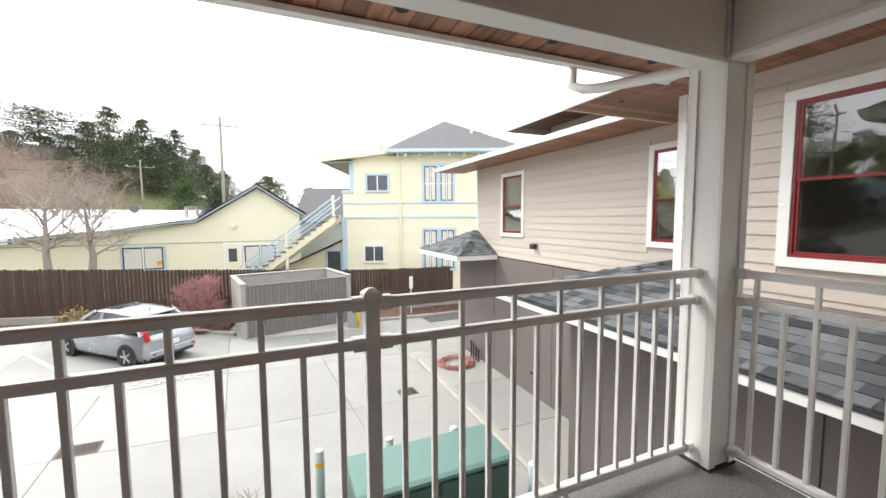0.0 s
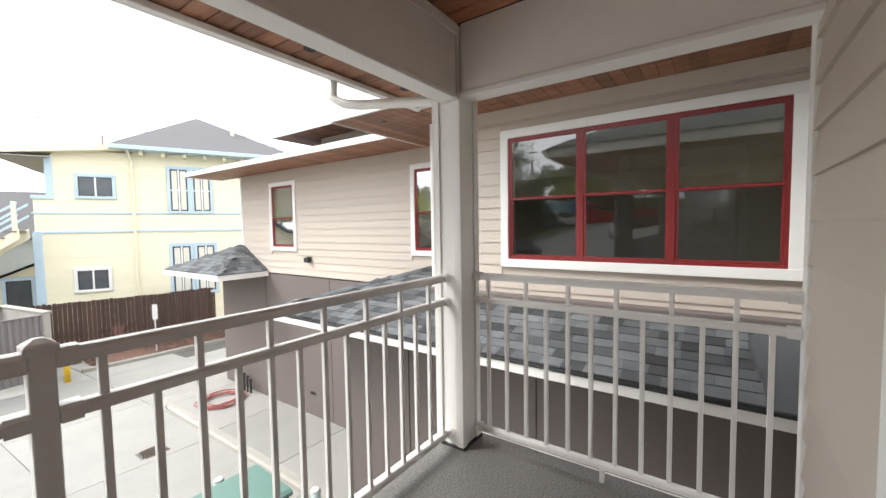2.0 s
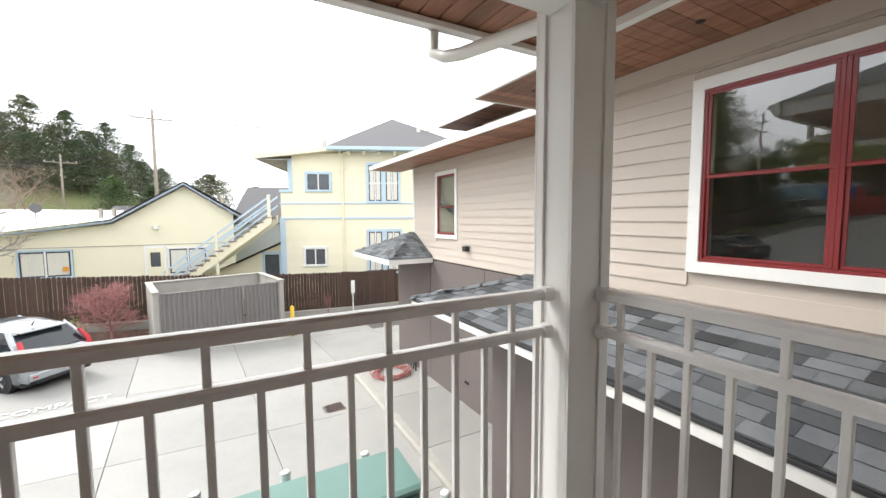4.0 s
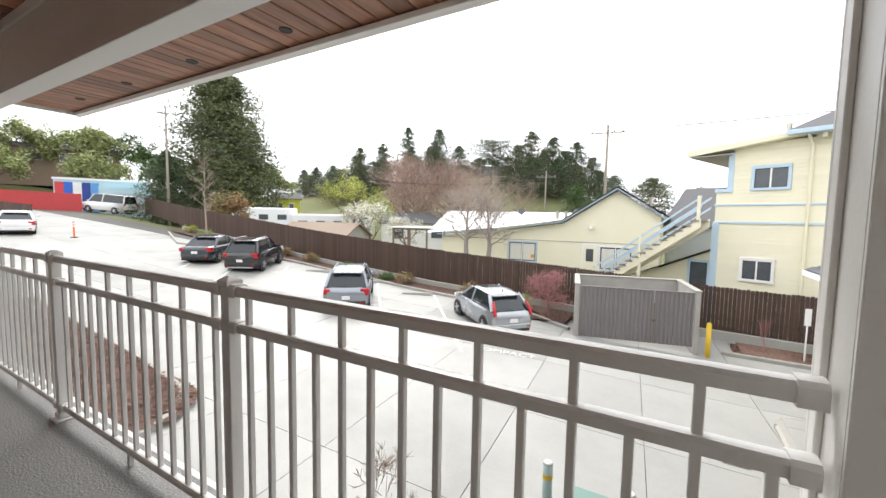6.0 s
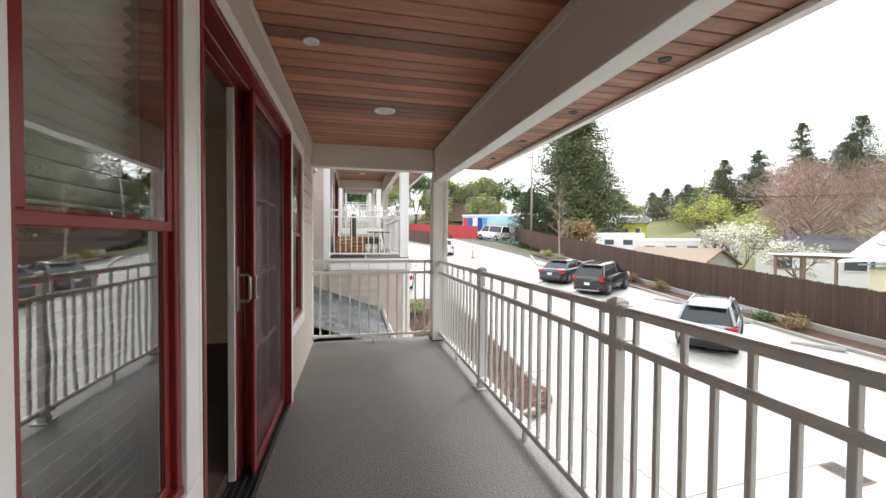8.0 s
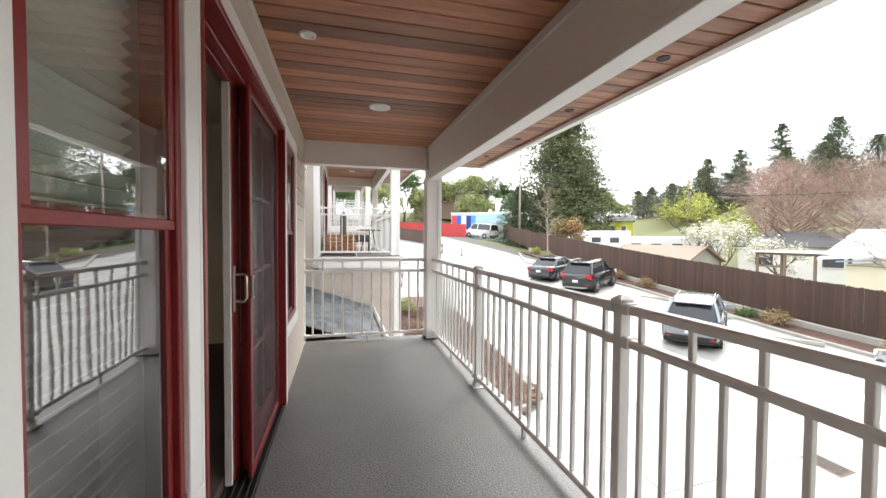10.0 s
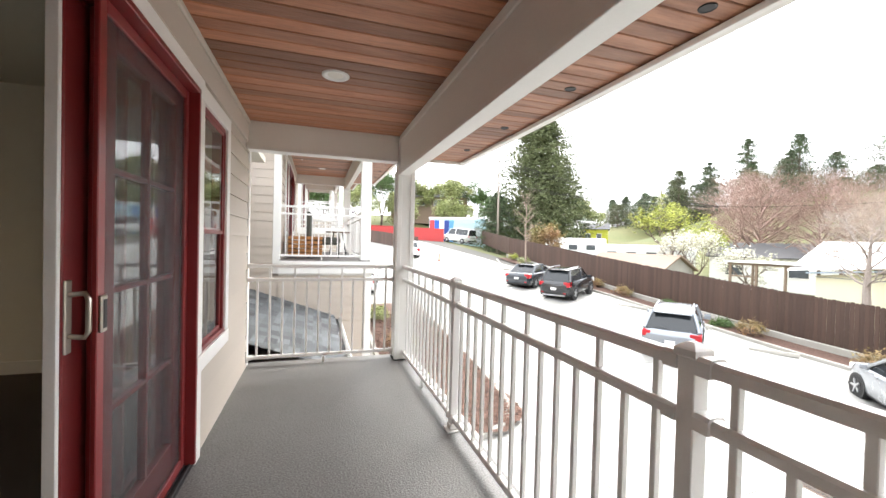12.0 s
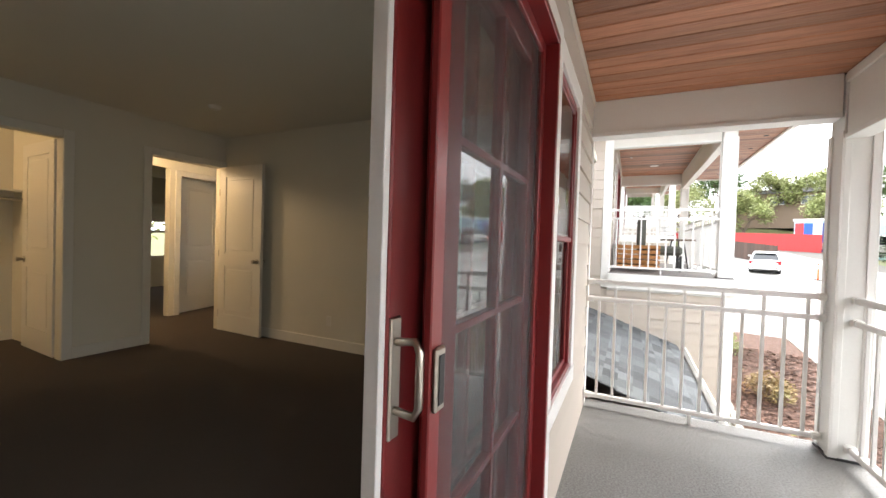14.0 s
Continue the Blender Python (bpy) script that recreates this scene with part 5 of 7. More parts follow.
yh = empty("yellow_house", "cream two storey clapboard house with pale blue trim", "house", (4.49, 20.0, -0.2), rz=-23)
box("wall", (-3.25, 0.0, -3.6), (0, 8, 2.95), CREAM, yh)
box("wall", (-2.62, 0.0, 2.95), (0, 8, 5.0), CREAM, yh)
box("porch_back", (-3.25, 3.2, 2.95), (-2.62, 3.35, 3.9), CREAM, yh)
box("wall", (0, 0.0, -3.6), (6.3, 14, 5.1), CREAM, yh)
clapboards(yh, -3.25, 6.3, -3.3, 1.55)
clapboards(yh, -2.65, 6.3, 2.4, 4.75)
for z, h in ((1.55, 0.09), (2.34, 0.08)):
    box("band", (-3.3, -0.06, z), (6.35, 0.0, z + h), BLUET, yh, 0.01)
box("band_panel", (-3.25, -0.02, 1.64), (6.3, 0.0, 2.34), CREAM, yh)
box("corner_post", (-3.33, -0.06, -3.4), (-3.05, 0.1, 1.55), BLUET, yh, 0.01)
box("porch_corner", (-2.85, -0.06, 3.05), (-2.62, 0.1, 4.7), BLUET, yh, 0.01)
box("porch_sill", (-3.3, -0.07, 2.95), (-2.62, 0.1, 3.1), BLUET, yh, 0.01)
bm = bmesh.new()
prism(bm, [(-4.45, 4.72), (-4.35, 4.62), (0.0, 5.12), (0.0, 5.3), (-4.4, 4.9)], -0.5, 7.5, "y")
part("flat_roof", bm, CREAM, yh)
box("flat_roof_soffit", (-4.3, -0.45, 4.585), (-2.7, 7.4, 4.625), CURB, yh)
bm = bmesh.new()
q = [bm.verts.new(p) for p in ((-0.75, -0.75, 5.25), (7.0, -0.75, 5.25), (7.0, 15, 5.25), (-0.75, 15, 5.25), (2.5, 5.2, 8.1), (2.5, 9, 8.1))]
for f in ((0, 1, 4), (1, 2, 5, 4), (2, 3, 5), (3, 0, 4, 5)):
    bm.faces.new([q[i] for i in f])
part("hip_roof", bm, GREYROOF, yh)
box("eave_board", (-0.75, -0.78, 5.08), (7.0, -0.70, 5.25), BLUET, yh, 0.01)
box("eave_soffit", (-0.72, -0.70, 5.08), (6.9, 0.0, 5.12), BLUET, yh)
for k in range(8):
    box("eave_bracket", (0.25 + 0.8 * k, -0.5, 4.88), (0.4 + 0.8 * k, 0.0, 5.07), CREAM, yh, 0.02)
part("drainpipe", tube(bmesh.new(), [(-0.15, -0.5, 5.1), (-0.05, -0.12, 4.7), (-0.05, -0.1, -3.4)], 0.055, 8), CREAM, yh)
for x, y, z, h in ((4.1, 2.2, 6.5, 0.7), (4.7, 2.4, 6.6, 1.0), (-1.5, 3.0, 5.1, 1.0)):
    part("roof_vent", tube(bmesh.new(), [(x, y, z), (x, y, z + h), (x, y, z + h), (x, y, z + h + 0.15)], 0.11, 10), STEEL, yh)
house_window(yh, -1.85, -0.75, 3.1, 3.9, BLUET, 2, False)
house_window(yh, -2.05, -1.05, -0.85, -0.05, WHITE, 2, False)
house_window(yh, 1.32, 1.98, 2.5, 4.4)
house_window(yh, 2.22, 2.88, 2.5, 4.4)
house_window(yh, 1.28, 1.98, -1.3, 0.85)
house_window(yh, 2.25, 2.95, -1.3, 0.85)
bm = bmesh.new()
prism(bm, [(-3.25, -1.2), (-3.25, 0.35), (-7.0, -1.35), (-7.0, -3.4), (-3.25, -3.4)], 0.6, 4.0, "y")
part("lean_to", bm, CREAM, yh)
raw("lean_to_roof", [(-3.2, 0.3, 0.45), (-3.2, 4, 0.45), (-7.2, 4, -1.35), (-7.2, 0.3, -1.35)], [(0, 1, 2, 3)], GREYROOF, yh)
house_window(yh, -4.35, -3.6, -1.6, -0.35, BLUET, 1, False, y=0.58)
# outside stair up to the porch
stair = empty("outside_stair", "weathered wooden outside stair with pale blue handrails", "stair", (4.49, 20.0, -0.2), rz=-23)
TREAD = mat("weathered_tread", (0.20, 0.16, 0.13), 0.85, grain=30, var=0.2, bump=0.3)
for side in (-1.5, -0.5):
    bm = bmesh.new()
    prism(bm, [(-3.3, 1.75), (-3.3, 1.35), (-8.6, -2.5), (-8.6, -2.1)], side, side + 0.06, "y")
    part("stringer", bm, CREAM, stair)
for k in range(16):
    x = -3.5 - 0.32 * k
    box("tread", (x - 0.2, -1.55, 1.62 - 0.232 * k), (x + 0.16, -0.38, 1.67 - 0.232 * k), TREAD, stair, 0.006)
for h in (0.55, 1.0):
    for y in (-1.52, -0.42):
        bm = bmesh.new()
        prism(bm, [(-3.3, 1.75 + h), (-3.3, 1.65 + h), (-8.4, -2.05 + h), (-8.4, -1.95 + h)], y, y + 0.05, "y")
        part("handrail", bm, BLUET, stair)
for x, z in ((-3.4, 1.6), (-5.9, -0.2), (-8.2, -1.9)):
    box("newel", (x - 0.06, -1.53, z - 2.0 if x < -4 else z), (x + 0.06, -1.41, z + 1.15), CREAM, stair, 0.01)

barn = empty("yellow_cottage", "low cream stucco cottage with a gable end and white metal roof", "house", (0.5, 23.2, -0.15))
barn.scale = (1.11, 1.11, 1.11)
bm = bmesh.new()
prism(bm, [(-13.2, -3.4), (-1.09, -3.4), (-1.09, 1.6), (-3.05, 2.9), (-5.7, 1.2), (-9.0, 0.72), (-13.2, 0.3)], 0, 9, "y")
part("wall", bm, CREAM, barn)
bm = bmesh.new()
prism(bm, [(-0.85, 1.48), (-3.05, 2.95), (-5.7, 1.26), (-9.0, 0.78), (-13.4, 0.36), (-13.4, 0.43), (-9.0, 0.85), (-5.72, 1.33), (-3.05, 3.03), (-0.80, 1.54)], -0.35, 1.2, "y")
part("barge_board", bm, mat("grey_blue_barge", (0.30, 0.36, 0.42), 0.6, grain=40, var=0.1, stain=2, svar=0.15), barn)
raw("metal_roof", [(-14.2, -0.3, 0.45), (-9.0, -0.3, 0.93), (-5.7, -0.3, 1.4), (-6.6, 7.5, 1.92), (-17, 7.5, 2.0)], [(0, 1, 2, 3, 4)], TIN, barn)
raw("gable_roof", [(-0.7, -0.3, 1.6), (-3.05, -0.3, 3.1), (-3.05, 9, 3.1), (-0.7, 9, 1.6), (-5.72, -0.3, 1.4), (-5.72, 9, 1.4)], [(0, 1, 2, 3), (1, 4, 5, 2)], GREYROOF, barn)
house_window(barn, -8.7, -7.15, -0.95, 0.08, BLUET, 2, True, 0.07)
house_window(barn, -3.75, -2.3, -1.1, 0.02, WHITE, 2, True, 0.08)
box("door_casing", (-4.68, -0.06, -2.9), (-3.85, 0.0, 0.2), WHITE, barn, 0.01)
box("door", (-4.58, -0.08, -2.8), (-3.95, -0.061, 0.1), CREAM, barn, 0.01)
box("door_pane", (-4.45, -0.09, -0.75), (-4.08, -0.081, -0.1), PANEFAR, barn)
box("belt_line", (-13.2, -0.025, 0.22), (-1.09, 0.0, 0.25), CURB, barn)
part("gable_lamp", tube(bmesh.new(), [(-4.2, -0.15, 0.95), (-4.2, -0.15, 1.1)], 0.12, 10), WHITE, barn)
for x, y in ((-6.4, 1.5), (-6.0, 1.9), (-1.6, 0.8)):
    part("roof_vent", tube(bmesh.new(), [(x, y, 1.1), (x, y, 1.9 if x < -2 else 2.6)], 0.09, 10), STEEL, barn)
bm = bmesh.new()
tube(bm, [(-8.6, 1.6, 1.0), (-8.6, 1.6, 1.75), (-8.55, 1.45, 1.85)], 0.03, 8)
dish = part("dish_mast", bm, STEEL, barn)
part("satellite_dish", tube(bmesh.new(), [(-8.5, 1.32, 1.88), (-8.54, 1.42, 1.86), (-8.55, 1.45, 1.85)], 0.2, 20, 0.05), GREYS_DISH, dish, "grey satellite dish")
shade = empty("window_plaque", "small orange plaque in the cottage window", "plaque", (-7.6, 23.05, -0.98))
box("plaque", (-0.1, -0.03, 0), (0.1, 0, 0.22), mat("orange_card", (0.75, 0.33, 0.04), 0.6), shade, 0.02)


def plain_house(name, label, loc, rz, w, d, h, roof_h, wall, roof, windows=(), over=0.3):
    """A small house far off: walls, gable roof with its ridge along x, windows on the front."""
    o = empty(name, label, "house", loc, rz=rz)
    bm = bmesh.new()
    prism(bm, [(0, -3), (0, h), (d / 2, h + roof_h), (d, h), (d, -3)], 0, w, "x")
    part("wall", bm, wall, o)
    bm = bmesh.new()
    prism(bm, [(-over, h - over * 2 * roof_h / d), (d / 2, h + roof_h), (d + over, h - over * 2 * roof_h / d), (d + over, h - over * 2 * roof_h / d + 0.1), (d / 2, h + roof_h + 0.14), (-over, h - over * 2 * roof_h / d + 0.1)], -over, w + over, "x")
    part("roof", bm, roof, o)
    for x0, x1, z0, z1 in windows:
        house_window(o, x0, x1, z0, z1, WHITE, 1, False, 0.08)
    return o


PALEB = mat("pale_blue_siding", (0.42, 0.60, 0.66), 0.6, grain=10, var=0.06, stretch=(1, 1, 6))
GREYS = mat("grey_siding", (0.42, 0.46, 0.50), 0.6, grain=10, var=0.08, stretch=(1, 1, 6))
LIME = mat("lime_siding", (0.55, 0.55, 0.06), 0.6)
BROWN = mat("brown_siding", (0.25, 0.18, 0.13), 0.7)
plain_house("grey_house", "grey clapboard house among the trees", (-57.0, 27.5, 1.0), 62, 5.5, 6, 4.6, 1.2, GREYS, GREYROOF, ((1.0, 2.0, 2.6, 3.7),))
plain_house("lime_house", "small lime yellow house far off", (-66, 48, 0.5), 50, 5, 4, 4.2, 1.0, LIME, GREYROOF, ((1, 1.8, 2.2, 3.2), (3, 3.8, 2.2, 3.2)))
plain_house("garden_shed", "weathered low garden shed with a brown shingle roof", (-31.0, 22.6, -2.4), 10, 7.0, 4.0, 2.1, 1.0, CURB, BROWN)
plain_house("white_bungalow", "white bungalow with a red door behind the fence", (-27.5, 33.0, -2.4), 30, 9.0, 6, 3.2, 1.1, WHITE, GREYROOF, ((1.2, 2.4, 1.6, 2.6), (5.4, 6.6, 1.6, 2.6)))
plain_house("hill_house", "white gabled house on the hill", (-42.5, 92, 9.6), 20, 7, 6, 3.0, 2.4, WHITE, GREYROOF)
plain_house("hill_house", "long brown house on the wooded slope", (-84, 14, 8.2), 70, 16, 7, 2.6, 0.9, BROWN, GREYROOF, ((1, 3, 0.8, 2), (5, 7, 0.8, 2), (9, 11, 0.8, 2), (13, 15, 0.8, 2)))
plain_house("small_gable_house", "small grey gabled house below the hill", (-13.0, 60, -1.0), 0, 5, 5, 2.6, 1.4, GREYS, GREYROOF)
plain_house("dark_roof_house", "house with a dark shingle roof behind the stair", (-0.5, 31, -2.4), -20, 9, 8, 3.6, 2.6, GREYS, GREYROOF)
shelter = empty("garden_shelter", "open timber garden shelter with a pale tin roof", "shelter", (-18.6, 23.4, land_z(-16.5, 24.5)), rz=8)
box("roof", (-0.3, -0.3, 2.95), (4.5, 2.7, 3.03), TIN, shelter, 0.01)
box("roof_beam", (-0.1, -0.1, 2.82), (4.3, 0.02, 2.95), BROWN, shelter, 0.01)
for x in (0, 1.4, 2.8, 4.2):
    box("post", (x - 0.06, -0.1, 0), (x + 0.06, 0.02, 2.82), BROWN, shelter, 0.01)
for x in (0, 4.2):
    box("rear_post", (x - 0.06, 2.4, 0), (x + 0.06, 2.52, 2.95), BROWN, shelter, 0.01)
for z in (0.9, 1.5, 2.1):
    box("rail", (0.06, -0.07, z), (1.34, -0.02, z + 0.1), BROWN, shelter, 0.01)
shop = empty("blue_workshop", "pale blue flat roofed workshop with a painted end wall", "building", (-66.5, 17.5, 1.2), rz=62)
box("wall", (0, 0, -2), (9.5, 6, 4.2), PALEB, shop)
box("parapet", (-0.1, -0.1, 4.2), (9.6, 6.1, 4.45), TIN, shop)
box("annex", (4.6, -2.2, -2), (9.8, 0, 3.4), PALEB, shop)
box("roller_door", (5.2, -2.26, 0), (9.2, -2.21, 2.6), GREYS, shop)
for k, c in enumerate(((0.55, 0.05, 0.06), (0.03, 0.12, 0.5), (0.75, 0.75, 0.72), (0.02, 0.05, 0.25), (0.1, 0.3, 0.6))):
    box("mural_panel", (0.1 + 0.85 * k, -0.05, 0.2), (0.93 + 0.85 * k, -0.01, 3.9), mat("mural_paint", c, 0.6), shop)
REDW = mat("red_painted_boards", (0.42, 0.035, 0.035), 0.6, grain=10, var=0.1, stretch=(6, 6, 0.5), bump=0.2)
red = tagged(new("red_fence"), "bright red painted board fence along the drive", "fence", kind="structure")
for k in range(40):
    x, y = -58.5 - 0.62 * k, 17.6 - 0.42 * k
    box("board", (0, -0.02, -0.4), (0.74, 0.02, 2.0), REDW, red, m=Matrix.Translation((x - 0.6, y - 0.42, ground_z(x))) @ pose(0, 0, 0, 0, 0, 34))
side = tagged(new("brown_side_fence"), "brown wooden fence beside the drive", "fence", kind="structure")
for k in range(26):
    x, y = -44 - 0.45 * k, 9.8 - 0.16 * k
    box("board", (0, -0.02, -0.3), (0.46, 0.02, 1.6), FENCEW, side, m=Matrix.Translation((x - 0.45, y, ground_z(x))) @ pose(0, 0, 0, 0, 0, 19))


# ================= vehicles =================
TYRE = mat("tyre_rubber", (0.025, 0.025, 0.026), 0.8, bump=0.1)
RIM = mat("alloy_rim", (0.55, 0.56, 0.58), 0.3, metal=0.9, bump=0)
CGLASS = mat("tinted_car_glass", (0.02, 0.024, 0.028), 0.06, bump=0, svar=0.05, rvar=0.02, spec=0.6)
LAMPR = mat("red_tail_lamp", (0.45, 0.012, 0.02), 0.15, bump=0)
LAMPW = mat("clear_headlamp", (0.7, 0.7, 0.7), 0.15, bump=0)
SILVER = mat("silver_car_paint", (0.40, 0.42, 0.445), 0.25, metal=0.4, bump=0, var=0.02, svar=0.03, coat=0.6)
GREYC = mat("grey_car_paint", (0.29, 0.315, 0.35), 0.25, metal=0.4, bump=0, var=0.02, svar=0.03, coat=0.6)
BLACKC = mat("black_car_paint", (0.014, 0.015, 0.018), 0.2, bump=0, var=0.02, svar=0.03, coat=0.8)
SLATE = mat("slate_car_paint", (0.03, 0.036, 0.045), 0.22, bump=0, var=0.02, svar=0.03, coat=0.8)
WHITEC = mat("white_car_paint", (0.78, 0.78, 0.77), 0.25, bump=0, var=0.02, svar=0.03, coat=0.6)


def loft(bm, rings):
    rs = [[bm.verts.new(p) for p in r] for r in rings]
    for a, b in zip(rs, rs[1:]):
        for k in range(len(a) - 1):
            bm.faces.new((a[k], b[k], b[k + 1], a[k + 1]))
    bm.faces.new(rs[0])
    bm.faces.new(rs[-1][::-1])
    bmesh.ops.recalc_face_normals(bm, faces=bm.faces[:])
    return bm


def vehicle(name, label, loc, heading, L, W, H, wb, paint, belt, hood, cab, roof, rails=False, tall=False):
    """A car: nose along +x. cab: x of rear glass foot and windscreen foot; roof: x of the roof's ends; hood: bonnet height."""
    o = empty(name, label, "car", (*loc, ground_z(loc[0]) + 0.005), "parked cars")
    pitch = math.degrees(math.atan2(ground_z(loc[0] + math.cos(radians(heading))) - ground_z(loc[0] - math.cos(radians(heading))), 2))
    o.matrix_world = pose(*loc, ground_z(loc[0]) + 0.01, 0, 0, heading) @ pose(0, 0, 0, 0, -pitch, 0)
    hw, r = W / 2, 0.32 if H < 1.6 else 0.35
    zl = 0.2 if H < 1.6 else 0.26
    st = [(-L / 2, 0.80, 0.45, belt * 0.80), (-L / 2 + 0.08, 0.92, zl + 0.06, belt * 0.96), (-L / 2 + 0.4, 0.985, zl, belt), (cab[0], 1.0, zl, belt), (0, 1.0, zl, belt * 0.985), (cab[1] - 0.15, 0.99, zl, belt * 0.97),
          (cab[1] + 0.25, 0.97, zl, hood), (L / 2 - 0.35, 0.92, zl, hood * 0.92), (L / 2 - 0.08, 0.82, zl + 0.05, hood * 0.78), (L / 2, 0.66, zl + 0.14, hood * 0.6)]
    rings = []
    for x, k, lo, hi in st:
        w = hw * k
        half = [(w * 0.90, lo), (w * 0.985, lo + 0.10), (w, (lo + hi) * 0.52), (w * 0.985, hi - 0.12), (w * 0.94, hi - 0.02), (w * 0.7, hi + 0.012)]
        rings.append([(x, -y, z) for y, z in half] + [(x, y, z) for y, z in half[::-1]])
    body = part("body", loft(bmesh.new(), rings), paint, o, smooth=True)
    # glasshouse and roof
    g0, g1 = hw * 0.93, hw * 0.72
    zb, zr = belt - 0.03, H - 0.06
    bm = bmesh.new()
    rows = []
    for f in (0, 0.5, 1):
        x0, x1, w, z = cab[0] + (roof[0] - cab[0]) * f, cab[1] + (roof[1] - cab[1]) * f, g0 + (g1 - g0) * f ** 1.2, zb + (zr - zb) * f
        rows.append([bm.verts.new(p) for p in ((x0, -w * 0.9, z), (x0 + 0.12, -w, z), (x1 - 0.25, -w, z), (x1, -w * 0.8, z), (x1 + 0.03, 0, z), (x1, w * 0.8, z), (x1 - 0.25, w, z), (x0 + 0.12, w, z), (x0, w * 0.9, z), (x0 - 0.04, 0, z))])
    for a, b in zip(rows, rows[1:]):
        for k in range(10):
            bm.faces.new((a[k], a[(k + 1) % 10], b[(k + 1) % 10], b[k]))
    part("glasshouse", bm, CGLASS, o, "dark tinted glass")
    bm = bmesh.new()
    rr = []
    for x, w, z in ((roof[0] - 0.1, g1 * 0.92, zr - 0.015), (roof[0] + 0.1, g1 * 1.0, zr + 0.02), ((roof[0] + roof[1]) / 2, g1 * 1.03, H), (roof[1] - 0.1, g1 * 0.98, zr + 0.025), (roof[1] + 0.08, g1 * 0.88, zr - 0.02)):
        rr.append([(x, -w, z - 0.04), (x, -w * 0.97, z - 0.01), (x, -w * 0.6, z + 0.012), (x, 0, z + 0.02), (x, w * 0.6, z + 0.012), (x, w * 0.97, z - 0.01), (x, w, z - 0.04)])
    part("roof", loft(bm, rr), paint, o, smooth=True)
    for s in (-1, 1):
        for xa, xb, t in ((cab[0] + 0.08, roof[0] + 0.02, 0.07), (-0.05, -0.05, 0.05), (cab[1] - 0.12, roof[1] - 0.04, 0.05)):
            part("pillar", tube(bmesh.new(), [(xa, s * g0 * 0.985, zb), ((xa + xb) / 2, s * (g0 + g1) * 0.5, (zb + zr) / 2), (xb, s * g1 * 0.99, zr)], t, 6), paint, o)
        m = block(bmesh.new(), (cab[1] - 0.35, s * (hw + 0.02), belt - 0.02), (cab[1] - 0.2, s * (hw + 0.19), belt + 0.12), 0.02)
        part("mirror", m, paint, o)
        if tall:
            lamp = tube(bmesh.new(), [(-L / 2 + 0.06, s * hw * 0.86, belt * 0.84), (cab[0] + 0.0, s * hw * 0.87, belt + 0.06), (cab[0] + 0.22, s * hw * 0.80, belt + 0.30)], 0.075, 6, 0.05)
        else:
            lamp = block(bmesh.new(), (-L / 2 + 0.03, s * hw * 0.66, belt * 0.74), (-L / 2 + 0.34, s * hw * 0.972, belt * 0.95), 0.03)
        part("tail_lamp", lamp, LAMPR, o)
        part("bumper_reflector", block(bmesh.new(), (-L / 2 - 0.024, s * hw * 0.66, 0.40), (-L / 2 + 0.02, s * hw * 0.80, 0.45), 0.006), LAMPR, o)
        part("headlamp", block(bmesh.new(), (L / 2 - 0.42, s * hw * 0.52, hood * 0.68), (L / 2 - 0.12, s * hw * 0.88, hood * 0.86), 0.02), LAMPW, o)
        for dx in (-0.55, 0.4):
            part("door_handle", block(bmesh.new(), (dx, s * hw * 0.985, belt - 0.14), (dx + 0.16, s * (hw + 0.015), belt - 0.11), 0.005), paint, o)
        if rails:
            part("roof_rail", tube(bmesh.new(), [(roof[0] + 0.1, s * g1 * 0.9, H + 0.0), (roof[0] + 0.2, s * g1 * 0.9, H + 0.05), (roof[1] - 0.3, s * g1 * 0.9, H + 0.05), (roof[1] - 0.2, s * g1 * 0.9, H)], 0.018, 6), RIM, o)
        for x in (-wb / 2, wb / 2):
            y = s * (hw - 0.1)
            part("wheel_arch", tube(bmesh.new(), [(x, s * (hw - 0.25), r), (x, s * (hw + 0.003), r)], r + 0.06, 20), TRIMB, o)
            wheel = part("wheel", tube(bmesh.new(), [(x, y - s * 0.11, r), (x, y - s * 0.09, r), (x, y + s * 0.09, r), (x, y + s * 0.105, r)], r, 24), TYRE, o)
            bm = bmesh.new()
            tube(bm, [(x, y + s * 0.10, r), (x, y + s * 0.112, r)], r * 0.68, 20)
            part("rim_dish", bm, TRIMB, wheel)
            bm = bmesh.new()
            for k in range(5):
                a = 6.2832 * k / 5
                tube(bm, [(x, y + s * 0.117, r), (x + r * 0.66 * math.cos(a), y + s * 0.117, r + r * 0.66 * math.sin(a))], 0.035, 4)
            part("spokes", bm, RIM, wheel)
    part("sill_skirt", block(bmesh.new(), (-L / 2 + 0.12, -hw * 0.93, zl - 0.02), (L / 2 - 0.2, hw * 0.93, zl + 0.07), 0.02), TRIMB, o)
    part("diffuser", block(bmesh.new(), (-L / 2 - 0.012, -hw * 0.72, 0.235), (-L / 2 + 0.2, hw * 0.72, 0.325), 0.02), TRIMB if H < 1.7 else RIM, o)
    part("roof_spoiler", block(bmesh.new(), (roof[0] - 0.24, -g1 * 0.86, zr - 0.03), (roof[0] + 0.04, g1 * 0.86, zr + 0.012), 0.012), paint, o)
    part("roof_aerial", tube(bmesh.new(), [(roof[0] + 0.2, 0, H - 0.02), (roof[0] + 0.1, 0, H + 0.10)], 0.022, 6, 0.008), TRIMB, o)
    if tall:
        part("sunroof", block(bmesh.new(), (roof[1] - 0.62, -g1 * 0.62, H + 0.008), (roof[1] - 0.22, g1 * 0.62, H + 0.024), 0.006), CGLASS, o)
